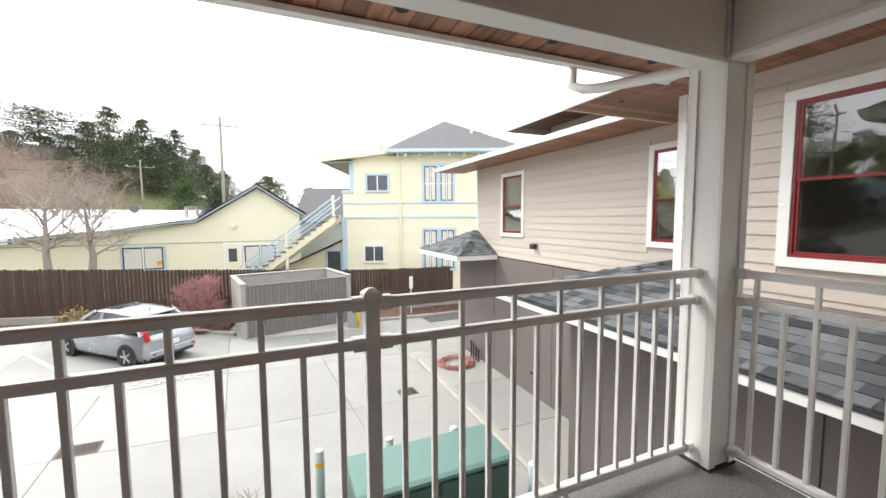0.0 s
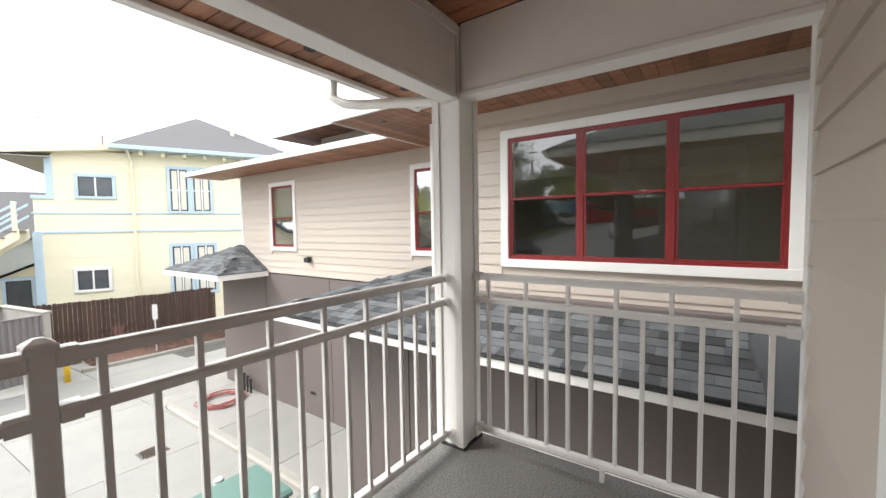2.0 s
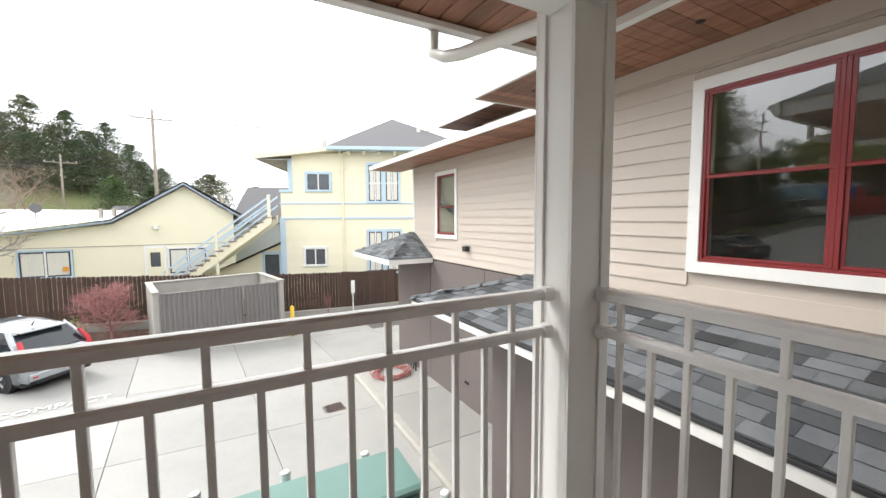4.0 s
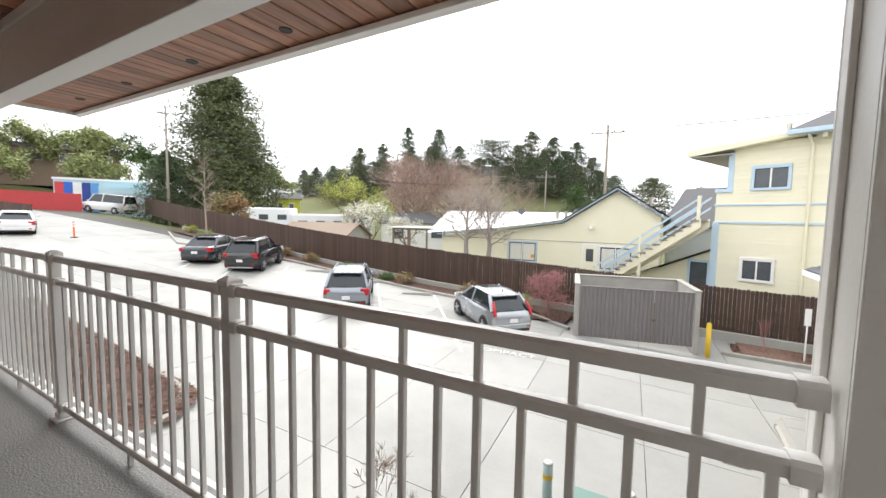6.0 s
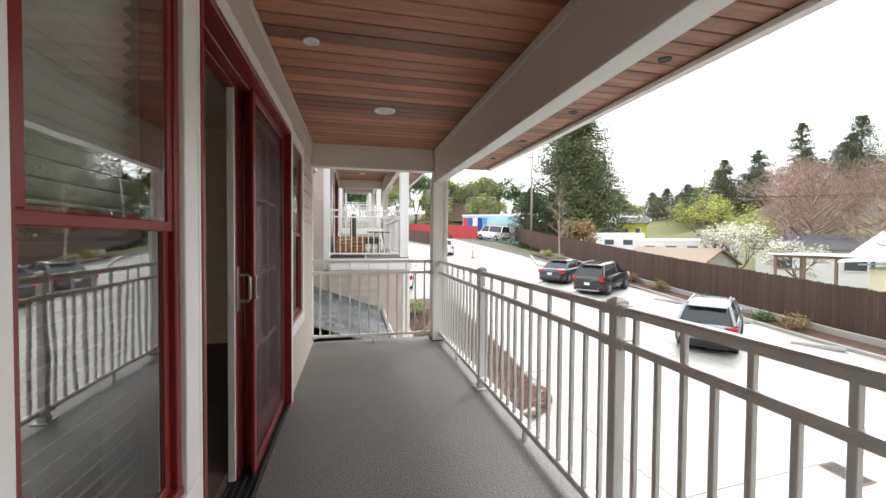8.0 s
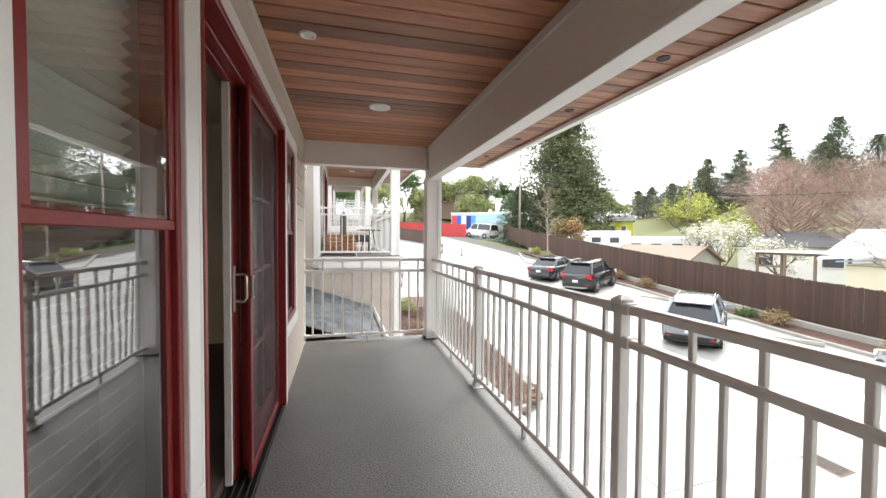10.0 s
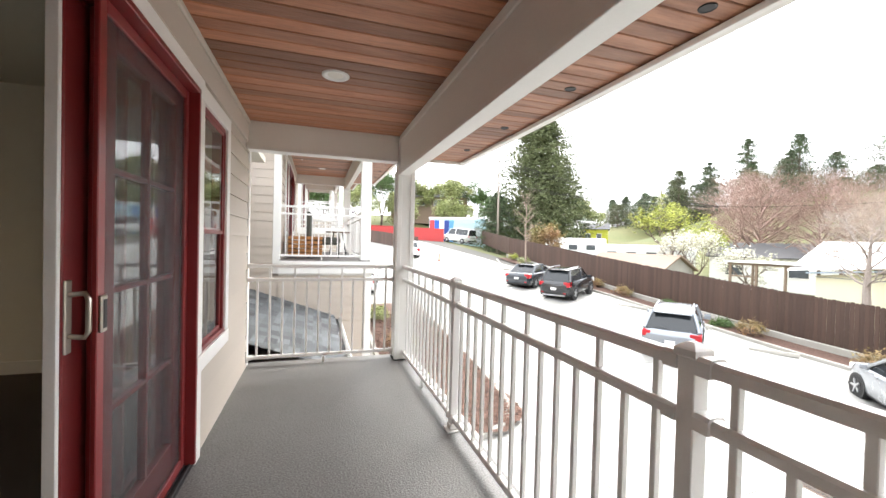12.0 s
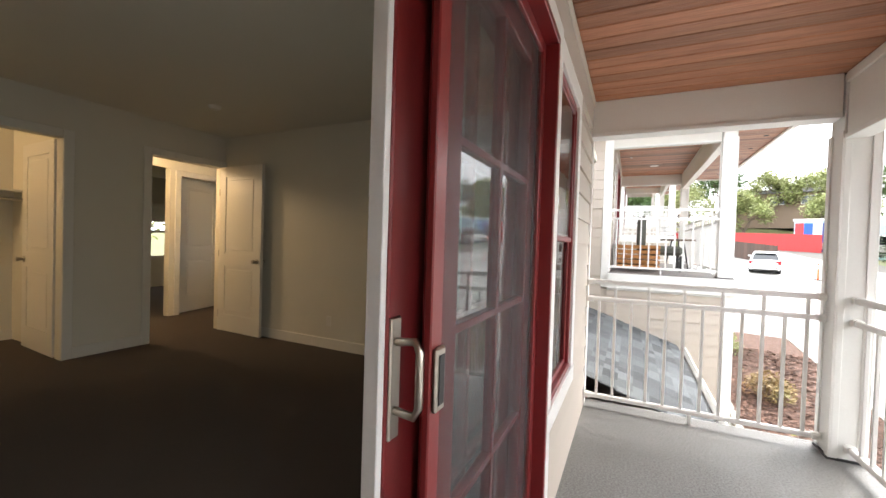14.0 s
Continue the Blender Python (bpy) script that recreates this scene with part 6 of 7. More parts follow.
    part("rear_bumper", block(bmesh.new(), (-L / 2 - 0.02, -hw * 0.86, 0.32), (-L / 2 + 0.15, hw * 0.86, 0.52), 0.03), paint if H < 1.6 else TRIMB, o)
    part("number_plate", block(bmesh.new(), (-L / 2 - 0.03, -0.16, 0.58), (-L / 2 + 0.06, 0.16, 0.72), 0.004), WHITEC, o)
    part("rear_wiper", tube(bmesh.new(), [(cab[0] - 0.06, 0, belt + 0.02), (cab[0] - 0.0, 0.3, belt + 0.1)], 0.008, 4), TRIMB, o)
    return o


HD = 129.5
vehicle("hatchback", "silver compact hatchback parked by the fence", (-6.6, 14.0), HD + 11, 4.06, 1.70, 1.52, 2.53, SILVER, 0.98, 0.98, (-1.88, 1.15), (-1.25, 0.35), tall=True)
vehicle("suv", "light grey crossover parked nose to the fence", (-12.95, 12.75), HD - 2, 4.6, 1.84, 1.66, 2.67, GREYC, 1.05, 1.05, (-2.1, 1.0), (-1.6, 0.3), True)
vehicle("suv", "black crossover parked nose to the fence", (-21.7, 14.0), HD - 6, 4.6, 1.84, 1.74, 2.7, BLACKC, 1.08, 1.08, (-2.1, 1.0), (-1.6, 0.3), True)
vehicle("sedan", "dark slate sedan parked nose to the fence", (-25.0, 13.4), HD - 6, 4.6, 1.78, 1.47, 2.65, SLATE, 0.95, 0.92, (-1.65, 1.05), (-0.9, 0.25))
vehicle("sedan", "white sedan parked up the drive", (-39.6, 8.1), 165, 4.7, 1.82, 1.46, 2.75, WHITEC, 0.95, 0.92, (-1.7, 1.05), (-0.9, 0.25))
vehicle("sedan", "white sedan parked beside the flats", (-24.6, 1.7), 170, 4.6, 1.8, 1.46, 2.7, WHITEC, 0.95, 0.92, (-1.7, 1.05), (-0.9, 0.25))
vehicle("van", "white passenger van parked across the drive", (-57.2, 19.6), 206, 5.6, 2.0, 2.15, 3.2, WHITEC, 1.25, 1.15, (-2.75, 1.75), (-2.62, 1.15))
for x, y, l in ((-43.5, 26.0, 7.0), (-38.5, 30.0, 9.5)):
    rv = empty("parked_trailer", "white travel trailer parked behind the fence", "trailer", (x, y, land_z(x, y)), "parked trailers", rz=50)
    box("body", (0, 0, 0.6), (l, 2.4, 3.3), TIN, rv, 0.15)
    for k in range(3):
        box("window", (0.8 + 2.0 * k, -0.02, 1.9), (1.8 + 2.0 * k, 0.0, 2.5), PANEFAR, rv)
    box("skirt", (0.2, 0.1, 0), (l - 0.2, 2.3, 0.6), TRIMB, rv)
cone = empty("traffic_delineator", "orange traffic delineator post with white bands", "cone", (-35.7, 9.9, ground_z(-35.7)))
ORANGE = mat("orange_plastic", (0.85, 0.14, 0.03), 0.5)
part("post", tube(bmesh.new(), [(0, 0, 0.05), (0, 0, 1.1)], 0.05, 12), ORANGE, cone)
part("base", tube(bmesh.new(), [(0, 0, 0), (0, 0, 0.05)], 0.2, 12), BLACK, cone)
for z in (0.75, 0.92):
    part("band", tube(bmesh.new(), [(0, 0, z), (0, 0, z + 0.08)], 0.053, 12), WHITE, cone)
sp = empty("sign_post", "thin post with a small white sign by the fence", "sign", (4.0, 17.0, ground_z(4.0)))
part("post", tube(bmesh.new(), [(0, 0, 0), (0, 0, 1.9)], 0.025, 6), TIN, sp)
box("sign", (-0.09, -0.035, 1.35), (0.09, -0.026, 1.95), WHITE, sp, 0.004)

# ---- furniture on the next balcony ----
bench = empty("storage_bench", "brown slatted wooden bench on the next balcony", "bench", (DX - 0.75, -1.1, DZ))
WOODS = mat("orange_brown_slats", (0.42, 0.19, 0.06), 0.55, grain=10, var=0.2, rnd=0.1)
for k in range(5):
    box("slat", (-0.35, -0.35, 0.05 + 0.09 * k), (0.35, 0.35, 0.12 + 0.09 * k), WOODS, bench, 0.01)
chair = empty("patio_chair", "dark grey upholstered patio chair", "chair", (DX - 1.3, -0.7, DZ))
CHAIRM = mat("dark_green_grey_cloth", (0.10, 0.105, 0.09), 0.9, grain=90, var=0.2, bump=0.3)
box("seat", (-0.35, -0.35, 0.3), (0.35, 0.35, 0.48), CHAIRM, chair, 0.05)
box("backrest", (-0.35, -0.42, 0.3), (0.35, -0.27, 1.05), CHAIRM, chair, 0.05)
for sx in (-0.32, 0.28):
    for sy in (-0.36, 0.3):
        box("leg", (sx, sy, 0), (sx + 0.04, sy + 0.04, 0.3), BLACK, chair)
tbl = empty("patio_table", "small round patio table with potted plants", "table", (DX - 1.9, -0.35, DZ))
part("tabletop", disc(bmesh.new(), (0, 0, 0.6), 0.32, 0.03, 24), RUST, tbl)
for a in (0, 2.1, 4.2):
    part("leg", tube(bmesh.new(), [(0.25 * math.cos(a), 0.25 * math.sin(a), 0), (0.12 * math.cos(a), 0.12 * math.sin(a), 0.6)], 0.015, 6), BLACK, tbl)


# ================= poles and wires =================
POLE = mat("weathered_pole", (0.30, 0.26, 0.22), 0.9, grain=10, var=0.25, stretch=(6, 6, 0.4), bump=0.3)


def pole(x, y, top, arm=2.4, rz=20, r=0.14):
    z = land_z(x, y)
    o = empty("utility_pole", "weathered wooden utility pole with a crossarm", "pole", (x, y, z), "utility poles", rz=rz)
    h = top - z
    part("shaft", tube(bmesh.new(), [(0, 0, -0.3), (0, 0, h)], r, 10, r * 0.65), POLE, o, smooth=True)
    box("crossarm", (-arm / 2, -0.06, h - 1.0), (arm / 2, 0.06, h - 0.88), POLE, o)
    for k in (-0.46, -0.2, 0.2, 0.46):
        part("insulator", tube(bmesh.new(), [(arm * k, 0, h - 0.88), (arm * k, 0, h - 0.66)], 0.045, 8), GREYS, o)
    return [Vector((x + arm * k * math.cos(radians(rz)), y + arm * k * math.sin(radians(rz)), top - 0.68)) for k in (-0.46, 0.2, 0.46)]


ends = [pole(-7.1, 48.6, 12.45, 3.6, 5, 0.2), pole(-18.0, 62.7, 9.2, 3.0, 10), pole(-50.0, 22.6, 13.5, 1.6, 60, 0.16), pole(-59.1, 60.5, 15.0, 3.0, 40), pole(-4.5, 70, 7.2, 3, 0)]
WIRE = mat("black_cable", (0.03, 0.03, 0.03), 0.7, bump=0)


def cable(a, b, sag, r=0.022):
    pts = [a.lerp(b, k / 12) - Vector((0, 0, sag * 4 * (k / 12) * (1 - k / 12))) for k in range(13)]
    o = empty("overhead_cable", "thin black overhead cable between poles", "cable", a, "overhead cables")
    part("strand", tube(bmesh.new(), [p - a for p in pts], r, 4), WIRE, o)


for i, j, s in ((0, 1, 1.2), (1, 3, 3.0), (2, 3, 3.0), (0, 4, 0.8), (2, 1, 4.5)):
    for a, b in zip(ends[i], ends[j]):
        cable(a, b, s)
for a in ends[0]:
    cable(a, a + Vector((70, -14, 3)), 2.0)
for a in ends[2][:2]:
    cable(a - Vector((0, 0, 3)), Vector((-7.1, 48.6, 7.0)), 3.0)

# ================= trees =================
BRANCH = mat("grey_brown_bark", (0.16, 0.12, 0.10), 0.9, grain=20, var=0.25, bump=0.3)
PINKTWIG = mat("reddish_twigs", (0.32, 0.22, 0.185), 0.9, grain=20, var=0.2, bump=0.1)
POLLARD = mat("pale_grey_bark", (0.33, 0.28, 0.25), 0.9, grain=20, var=0.25, bump=0.3)
REDTWIG = mat("red_maple_twigs", (0.36, 0.17, 0.16), 0.9, grain=20, var=0.2, bump=0.1)


def leafmat(name, col, col2):
    return mat(name, col, 0.7, grain=1.2, var=0.25, stain=0.35, svar=0.2, bump=0, isl=0.35, col2=col2)


CONIF = leafmat("dark_conifer", (0.05, 0.08, 0.038), (0.08, 0.115, 0.05))
CONIF2 = leafmat("olive_conifer", (0.09, 0.108, 0.05), (0.115, 0.13, 0.06))
CONIF3 = leafmat("bright_conifer", (0.06, 0.115, 0.03), (0.085, 0.14, 0.04))
LEAFG = leafmat("spring_green_leaf", (0.25, 0.29, 0.10), (0.33, 0.35, 0.16))
LEAFY = leafmat("yellow_green_leaf", (0.32, 0.36, 0.06), (0.40, 0.42, 0.10))
BLOSS = leafmat("white_blossom", (0.72, 0.70, 0.60), (0.60, 0.60, 0.46))
AUTUMN = leafmat("olive_russet_leaf", (0.22, 0.20, 0.07), (0.34, 0.17, 0.10))


PINE = leafmat("pine_needles", (0.10, 0.122, 0.05), (0.13, 0.148, 0.065))
TWIGB = mat("grey_brown_twigs", (0.30, 0.235, 0.19), 0.9, grain=20, var=0.2, bump=0.1)


class Spray:
    """Gathers many small leaf blades for one crown."""

    def __init__(self, seed):
        self.rng, self.v, self.f = random.Random(seed), [], []

    def add(self, c, size, n, spread, flat=1.0):
        g = self.rng
        for _ in range(n):
            p = Vector((c[0] + g.gauss(0, spread), c[1] + g.gauss(0, spread), c[2] + g.gauss(0, spread * flat)))
            a = Vector((g.gauss(0, 1), g.gauss(0, 1), g.gauss(0, 0.5))).normalized() * size * (0.6 + 0.8 * g.random())
            b = Vector((g.gauss(0, 1), g.gauss(0, 1), g.gauss(0, 0.6))).normalized() * size * 0.45
            i = len(self.v)
            self.v += [tuple(p - a), tuple(p + b), tuple(p + a), tuple(p - b)]
            self.f.append((i, i + 1, i + 2, i + 3))

    def make(self, name, material, parent):
        return raw(name, self.v, self.f, material, parent)


def conifer(name, label, x, y, top, spread, material, seed, bare=0.12, whorl=26, per=7, flat_top=False, lean=0.75, dense=1):
    """An evergreen: tiers of drooping boughs, each carrying flat sprays of needles, with gaps between the tiers."""
    z = land_z(x, y)
    h = top - z
    spread = spread * 1.25
    o = empty(name, label, "tree", (x, y, z - 0.2), "trees")
    g = random.Random(seed)
    bend = (g.gauss(0, 0.02) * h, g.gauss(0, 0.02) * h)
    bm = tube(bmesh.new(), [(0, 0, 0), (bend[0], bend[1], h * 0.5), (bend[0] * 0.5, bend[1] * 0.5, h * 0.98)], h * 0.016 + 0.08, 8, 0.04)
    s = Spray(seed)
    for k in range(whorl):
        f = bare + (1 - bare) * (k + 0.9 * g.random()) / whorl
        reach = spread * ((1 - f) ** lean * 1.05 + 0.04) if not flat_top else spread * (0.25 + 0.85 * max(0, math.sin(math.pi * min(1, (f - bare) / (1.02 - bare)) ** 1.3)))
        side = g.random() * 6.2832
        for i in range(per + 2):
            a = side + 6.2832 * (i + 0.7 * g.random()) / (per + 2)
            r = reach * g.choice((0.5, 0.75, 0.9, 1.0, 1.15))
            root = Vector((bend[0] * min(1, 2 * f), bend[1] * min(1, 2 * f), h * min(0.985, f + g.gauss(0, 0.014))))
            tip = root + Vector((r * math.cos(a), r * math.sin(a), r * (0.12 if flat_top else -0.10 + 0.1 * g.random())))
            tube(bm, [root, tip * 0.96 + root * 0.04], 0.04, 3, 0.01)
            for q in (0.3, 0.5, 0.68, 0.84, 1.0):
                if g.random() < 0.88:
                    s.add(root.lerp(tip, q), h * 0.006 + 0.09, 12 * dense, r * 0.10 + 0.12, 0.4 if flat_top else 0.75)
    s.add((bend[0] * 0.5, bend[1] * 0.5, h * 0.985), 0.13, 8, 0.07, 3.5)
    part("trunk", bm, BRANCH, o)
    s.make("crown", material, o)


def limbs(bm, g, p, d, ln, r, depth, tips, up=0.25, split=3, wide=0.65):
    q = p + d * ln
    mid = p.lerp(q, 0.5) + Vector((g.gauss(0, 1), g.gauss(0, 1), g.gauss(0, 1))) * ln * 0.05
    tube(bm, [p, mid, q], r, 5 if depth > 2 else 3, r * 0.62)
    if depth == 0:
        tips.append(q)
        return
    for _ in range(split if depth > 1 else split + 1):
        e = (d + Vector((g.gauss(0, wide), g.gauss(0, wide), g.gauss(0, wide * 0.7) + up))).normalized()
        limbs(bm, g, p.lerp(q, 0.55 + 0.45 * g.random()), e, ln * (0.62 + 0.2 * g.random()), max(r * 0.5, 0.003), depth - 1, tips, up, split, wide)


def broadleaf(name, label, x, y, top, spread, twig, leaf, seed, depth=4, leaves=8, size=0.16, trunk=0.25, base=None, split=3, up=0.25, wide=0.65, r=None):
    z = land_z(x, y) if base is None else base
    h = top - z
    o = empty(name, label, "tree", (x, y, z - 0.1), "trees")
    g = random.Random(seed)
    bm, tips = bmesh.new(), []
    r = r or 0.02 * h + 0.03
    tube(bm, [(0, 0, 0), (0.03 * h, 0, h * trunk * 0.5), (0, 0.02 * h, h * trunk)], r, 8, r * 0.75)
    for k in range(4):
        a = 6.2832 * (k + g.random() * 0.6) / 4
        d = Vector((math.cos(a) * spread / h, math.sin(a) * spread / h, 0.75)).normalized()
        limbs(bm, g, Vector((0, 0, h * trunk * (0.75 + 0.08 * k))), d, h * 0.25, r * 0.5, depth, tips, up, split, wide)
    hi = max(t.z for t in tips)
    k = (h - 0.1) / hi
    for v in bm.verts:
        v.co.z *= k
    part("trunk", bm, twig, o)
    if leaf:
        s = Spray(seed + 1)
        for t in tips:
            s.add((t.x, t.y, t.z * k), size, leaves, size * 1.6)
        s.make("crown", leaf, o)
    return o


def twiggy(name, label, x, y, top, spread, twig, seed, base=None, low=0.22, n=24, depth=4, r=0.15, fork=0.1):
    """A bare tree: a leader with limbs all along it that divide into fine twigs, in a rounded crown."""
    z = land_z(x, y) if base is None else base
    h = top - z
    o = empty(name, label, "tree", (x, y, z - 0.1), "trees")
    g = random.Random(seed)
    bm, tips = bmesh.new(), []
    lean = (g.gauss(0, 0.03) * h, g.gauss(0, 0.03) * h)
    tube(bm, [(0, 0, 0), (lean[0], lean[1], h * 0.45), (lean[0] * 0.3, lean[1] * 0.3, h * 0.86)], r, 8, r * 0.14)
    for k in range(n):
        f = low + (0.84 - low) * (k + g.random() * 0.9) / n
        q = (f - low) / (0.86 - low)
        reach = spread * (0.45 + 0.75 * math.sin(math.pi * (0.18 + 0.72 * q))) * (0.75 + 0.4 * g.random())
        a = k * 2.4 + g.gauss(0, 0.4)
        s = lean[0] * min(1, f / 0.45), lean[1] * min(1, f / 0.45)
        d = Vector((math.cos(a), math.sin(a), 0.55 + 0.9 * q)).normalized()
        limbs(bm, g, Vector((s[0], s[1], h * f)), d, reach / 2.5, fork * (1.1 - 0.6 * q), depth, tips, 0.14, 3, 0.62)
    k = (h - 0.05) / max(t.z for t in tips)
    for v in bm.verts:
        v.co.z *= k
    part("trunk", bm, twig, o)
    return o


DC = "dark evergreen conifer on the hill"
conifer("cypress_tree", "flat topped windswept dark cypress on the hill", -35.9, 81.8, 18.9, 6.0, CONIF, 1, 0.5, 16, 9, True)
for k, (x, y, t, sp, m) in enumerate(((-27.9, 84.8, 20.8, 6.5, CONIF2), (-24.0, 88, 19.9, 6.0, CONIF), (-19.4, 91.2, 18.9, 6.2, CONIF), (-17.0, 95.7, 16.0, 5.5, CONIF), (-31.5, 88, 18.6, 5.0, CONIF), (-21.5, 85, 14.5, 6.0, CONIF), (-12, 98, 12.0, 5.5, CONIF),
                                      (-53.6, 89.5, 24.8, 5.2, CONIF), (-60.8, 84.9, 25.0, 5.0, CONIF), (-65.7, 81.2, 20.6, 5.5, CONIF), (-57, 92, 22, 5, CONIF2), (-49.5, 92, 20.5, 5, CONIF), (-67.1, 73.5, 18.4, 5.0, CONIF2), (-71, 77, 17.2, 5.0, CONIF),
                                      (-87.4, 74.2, 14.1, 3.6, CONIF), (-85.2, 76.6, 14.9, 3.4, CONIF), (-78.8, 76.1, 15.1, 5.0, CONIF), (-63, 90, 21, 5, CONIF),
                                      (-25.8, 90, 17.5, 6, CONIF2), (-22, 92, 17.5, 6, CONIF), (-29.8, 91, 17, 6, CONIF), (-18.5, 88, 13.5, 6, CONIF2), (-14.5, 93, 12.5, 5.5, CONIF), (-45, 95, 17.5, 5, CONIF2), (-41, 98, 16, 5.5, CONIF), (-74.5, 82, 16, 5, CONIF), (-69, 85, 18, 5, CONIF2))):
    conifer("conifer_tree", DC, x, y, t, sp, m, 20 + k, 0.10, 22, 7)
for k, (x, y, t, sp) in enumerate(((-56, 80, 17, 6.5), (-64, 76, 15.5, 6.5), (-70, 70, 13, 6), (-51, 84, 16, 6), (-60, 96, 21, 6), (-75, 72, 12.5, 5.5), (-33, 84, 15.5, 6.5), (-26, 81, 14.5, 6.5), (-47, 90, 15, 5), (-81, 70, 12, 5))):
    conifer("conifer_tree", DC, x, y, t, sp, CONIF2 if k % 3 == 0 else CONIF, 320 + k, 0.06, 18, 7, False, 0.6)
conifer("young_conifer", "bright green young conifer below the hill", -14.0, 67.7, 7.5, 3.4, CONIF3, 50, 0.05, 18, 8)
conifer("tall_pine", "tall dense dark green pine above the drive", -53.6, 30.7, 20.2, 5.6, PINE, 51, 0.08, 38, 8, False, 0.34, 3)
conifer("tall_pine", "tall dense dark green pine above the drive", -56.0, 35.5, 14.0, 4.2, CONIF, 52, 0.06, 30, 9, False, 0.3, 2)
conifer("conifer_tree", "dense green conifer beside the drive", -52.6, 24.1, 8.9, 3.6, CONIF, 53, 0.03, 22, 9)
conifer("conifer_tree", "dark conifer behind the yellow house", -2.7, 59, 7.4, 4.6, CONIF2, 54, 0.1, 20, 9, False, 0.5)
conifer("conifer_tree", "dark conifer behind the yellow house", -9.5, 62, 6.0, 3.2, CONIF, 55, 0.1, 18, 8)
conifer("conifer_tree", "dark conifer behind the yellow house", 2.5, 58, 6.0, 3.6, CONIF2, 56, 0.1, 18, 8)
for k, (x, y, t, sp) in enumerate(((-79.4, 11.2, 13.9, 5), (-82.9, 19.1, 13.0, 5), (-80.7, 26.8, 13.2, 5), (-79, 31.3, 13.0, 5), (-74, 6, 10.5, 4.5), (-71, 23, 8.4, 4), (-66, 30, 8.5, 4), (-86, 3, 13, 6), (-75, 14, 9, 4), (-70, 40, 10, 5), (-62, 45, 9, 4), (-90, 28, 14, 6), (-78, 0, 10, 5))):
    broadleaf("hillside_tree", "spring green broadleaf tree on the hillside", x, y, t + 1.6, sp, BRANCH, LEAFG if k % 3 else CONIF3, 70 + k, 4, 14, 0.24, 0.12)
broadleaf("blossom_tree", "white blossoming tree behind the fence", -25.4, 28.4, 2.9, 4.5, BRANCH, BLOSS, 90, 4, 8, 0.11, 0.25)
broadleaf("spring_tree", "tree in fresh yellow green leaf behind the fence", -30.2, 31.4, 6.5, 4.8, BRANCH, LEAFY, 91, 4, 9, 0.13, 0.25)
broadleaf("blossom_tree", "white blossoming tree behind the fence", -20.5, 27.5, 1.6, 3.0, BRANCH, BLOSS, 92, 3, 10, 0.11, 0.3)
for k, (x, y, t, sp) in enumerate(((-26.4, 37.0, 9.6, 5.5), (-29, 42, 10.0, 5.0), (-22.5, 38, 8.6, 4.5), (-33, 44, 10.5, 4.0), (-24, 44, 9.5, 4.5), (-37, 50, 12, 5))):
    twiggy("bare_tree", "bare pinkish twiggy tree behind the cottages", x, y, t, sp * 1.1, PINKTWIG, 100 + k, n=26)
for k, (x, y, t) in enumerate(((-17.0, 33, 6.4), (-13.6, 28.5, 5.6), (-20, 40, 7.6), (-15.5, 42, 7.0), (-24, 52, 9.5), (-30, 58, 11))):
    twiggy("bare_tree", "bare brown twiggy tree behind the cottage", x, y, t, 3.6, TWIGB, 110 + k, n=18, r=0.11, fork=0.07)
for k, (x, y, t) in enumerate(((-11.0, 20.9, 3.2), (-9.75, 20.7, 3.0))):
    twiggy("pollard_tree", "bare pollarded tree with a pale knotted trunk behind the fence", x, y, t + 0.7, 2.5, POLLARD, 120 + k, low=0.45, n=13, depth=4, r=0.24, fork=0.05)
twiggy("street_tree", "slender bare pale tree by the fence", -30.0, 15.7, 6.2, 1.5, TWIGB, 130, ground_z(-30), 0.3, 14, 3, 0.08, 0.035)
broadleaf("russet_shrub_tree", "round russet green shrub by the fence", -36.0, 21.2, 3.4, 1.8, BRANCH, AUTUMN, 131, 3, 22, 0.16, 0.15)
twiggy("japanese_maple", "bare red twigged maple with a dense round crown", -4.75, 16.5, ground_z(-4.75) + 2.4, 1.25, REDTWIG, 132, ground_z(-4.75) + 0.1, 0.22, 40, 4, 0.05, 0.022)
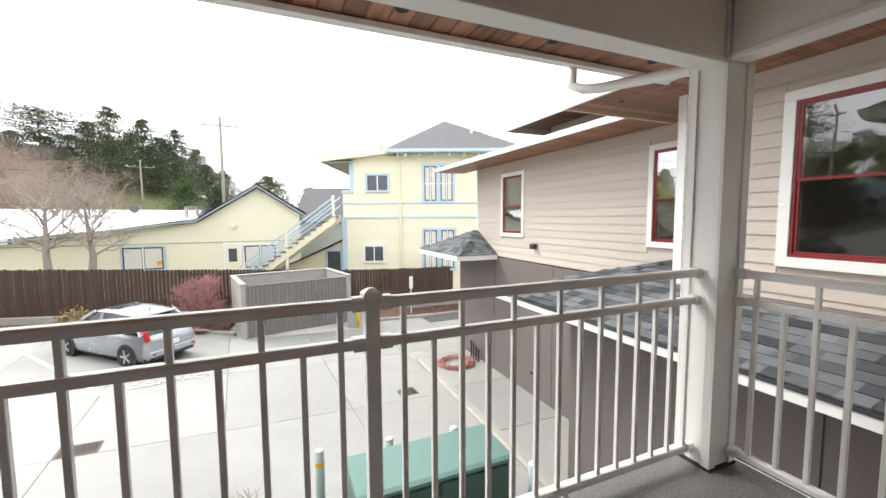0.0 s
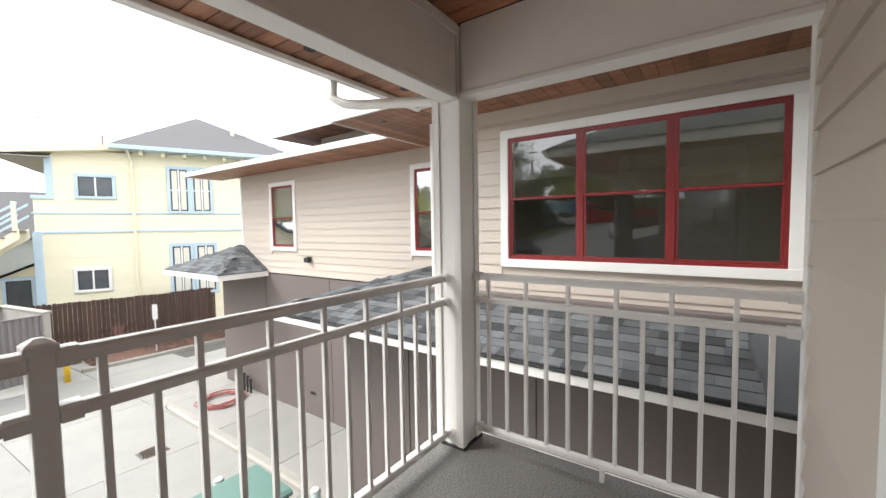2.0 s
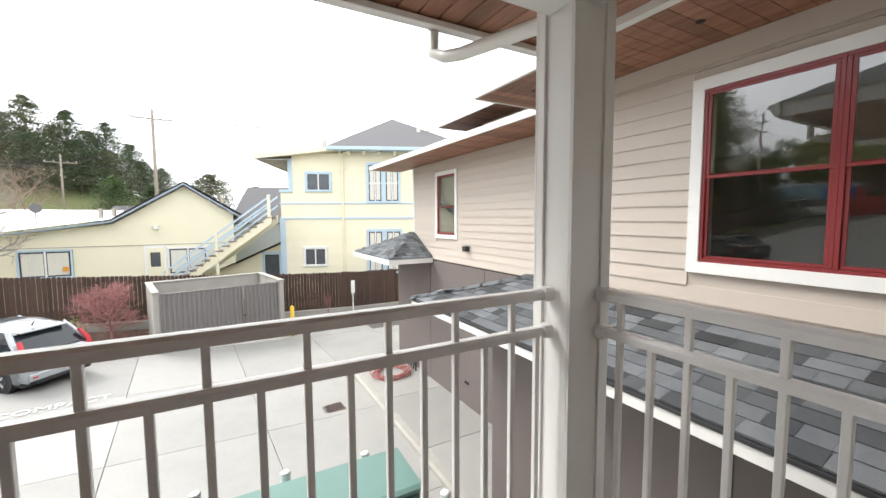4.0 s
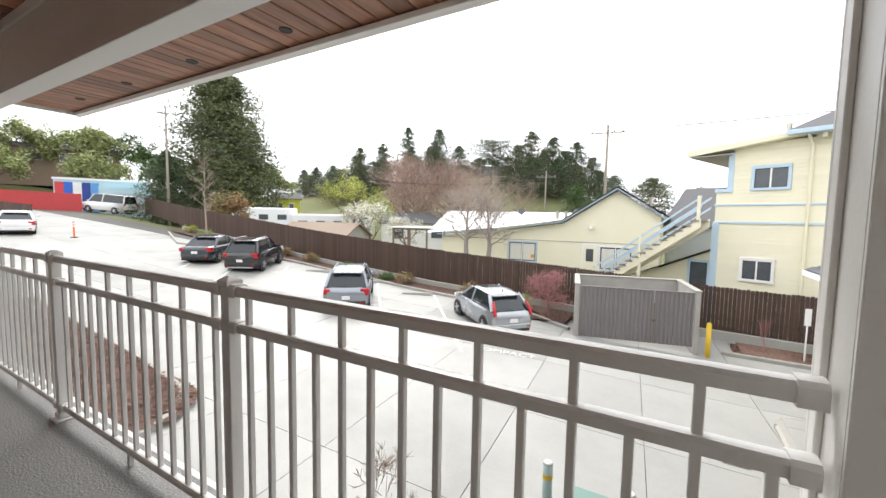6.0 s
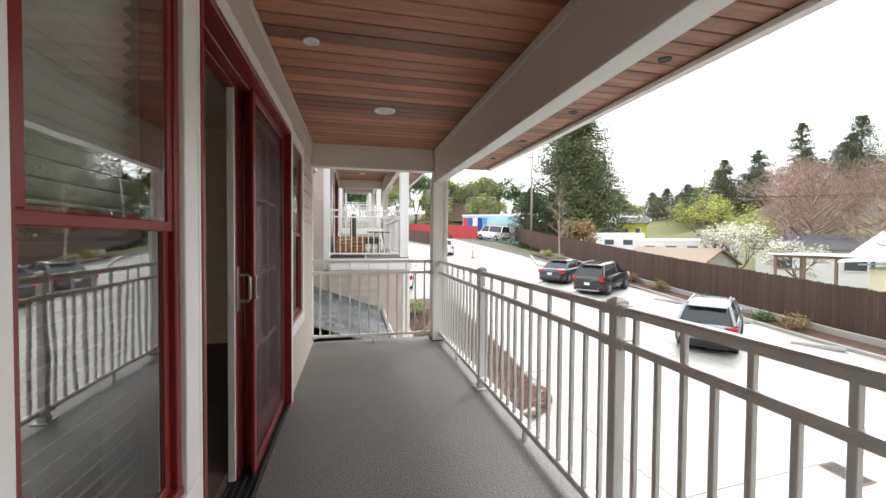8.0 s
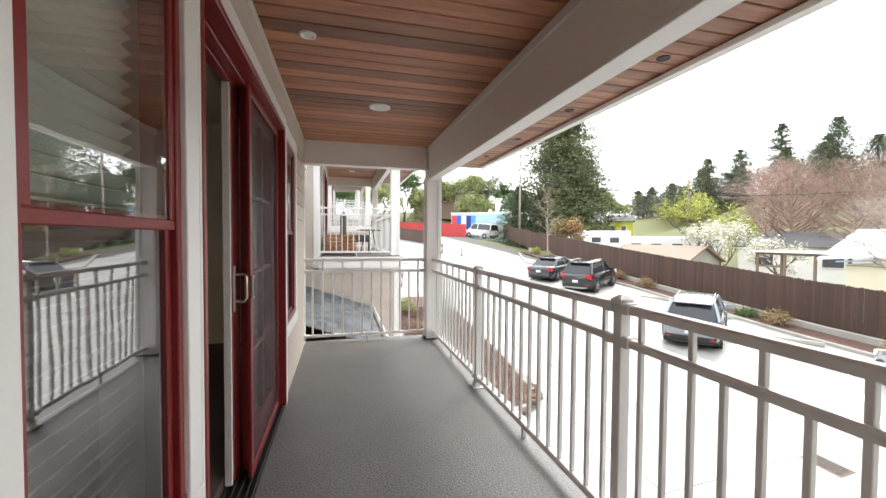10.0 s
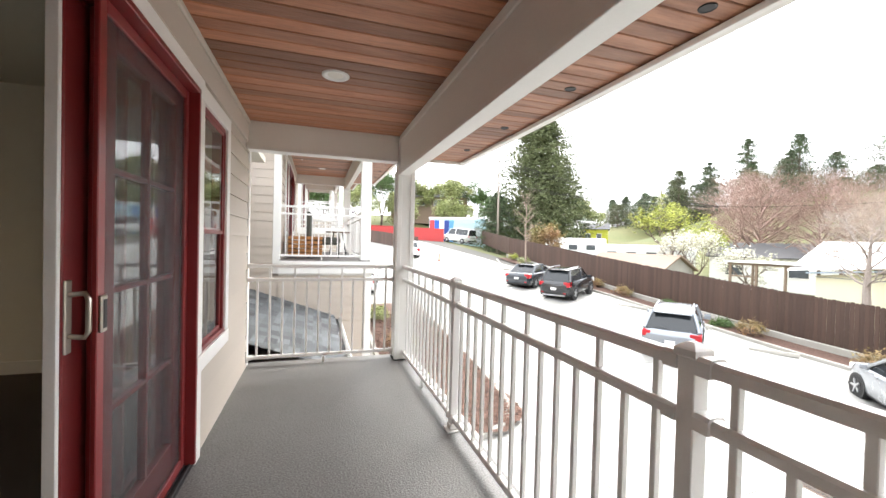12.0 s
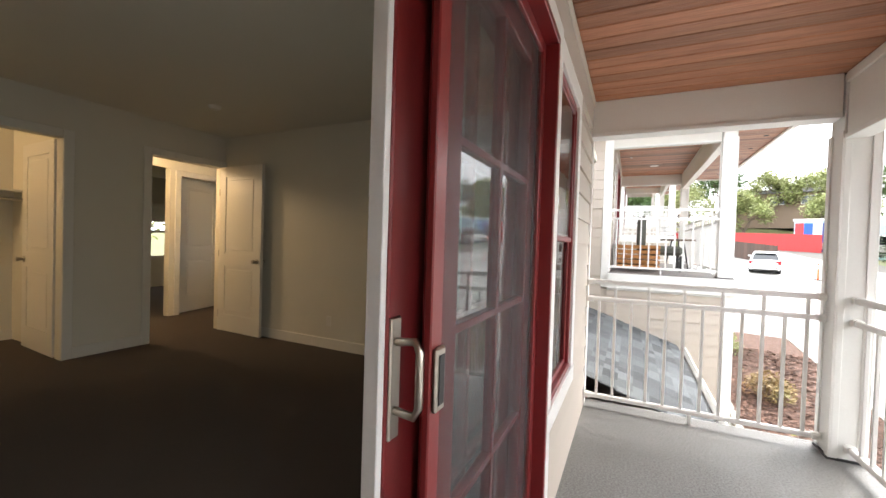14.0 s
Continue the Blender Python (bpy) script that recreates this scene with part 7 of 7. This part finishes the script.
twiggy("bare_shrub", "small bare twiggy shrub beside the balcony", -2.3, 1.85, -0.5, 0.55, TWIGB, 133, ground_z(-2.3), 0.3, 14, 3, 0.010, 0.0055)
broadleaf("bare_sapling", "thin bare sapling by the fence", 2.9, 17.2, ground_z(2.9) + 1.6, 0.3, REDTWIG, None, 134, 2, 0, 0.1, 0.3, base=ground_z(2.9) + 0.1, r=0.02)
broadleaf("view_tree", "leafy tree outside the far room", -7.6, -15.5, 4.0, 3.0, BRANCH, LEAFG, 135, 3, 14, 0.2, 0.3, base=-3)


def bush(x, y, r, h, leaf, seed, label, z=None):
    o = empty("low_shrub", label, "shrub", (x, y, (ground_z(x) + 0.08) if z is None else z), "low shrubs")
    g = random.Random(seed)
    bm, s = bmesh.new(), Spray(seed)
    for _ in range(26):
        a, q = g.random() * 6.2832, math.sqrt(g.random())
        tip = Vector((r * q * math.cos(a), r * q * math.sin(a), h * (1 - 0.55 * q * q) * (0.75 + 0.3 * g.random())))
        tube(bm, [(0, 0, 0), tip * 0.9], 0.012, 3, 0.004)
        s.add(tip, 0.06, 26, 0.10)
        s.add(tip * 0.7, 0.06, 10, 0.12)
    part("stems", bm, BRANCH, o)
    s.make("leaves", leaf, o)


for k, (x, y, r, h, m) in enumerate(((-8.9, 16.9, 0.62, 0.75, AUTUMN), (-13.1, 17.2, 0.55, 0.6, AUTUMN), (-17.6, 17.4, 0.5, 0.4, CONIF3), (-20.8, 17.3, 0.5, 0.55, AUTUMN), (-23.4, 17.5, 0.5, 0.5, AUTUMN), (-5.9, 16.7, 0.42, 0.7, LEAFG), (-33.5, 17.5, 0.6, 0.6, LEAFG), (-36.2, 17.8, 0.6, 0.6, LEAFY), (-14.5, 17.3, 0.4, 0.3, CONIF3),
                                     (-14.0, 1.9, 0.5, 0.6, AUTUMN), (-17.5, 1.7, 0.45, 0.55, LEAFG), (-10.6, 1.6, 0.4, 0.5, LEAFY))):
    bush(x, y, r, h, m, 200 + k, "low rounded shrub with olive and russet leaves in the bark bed")
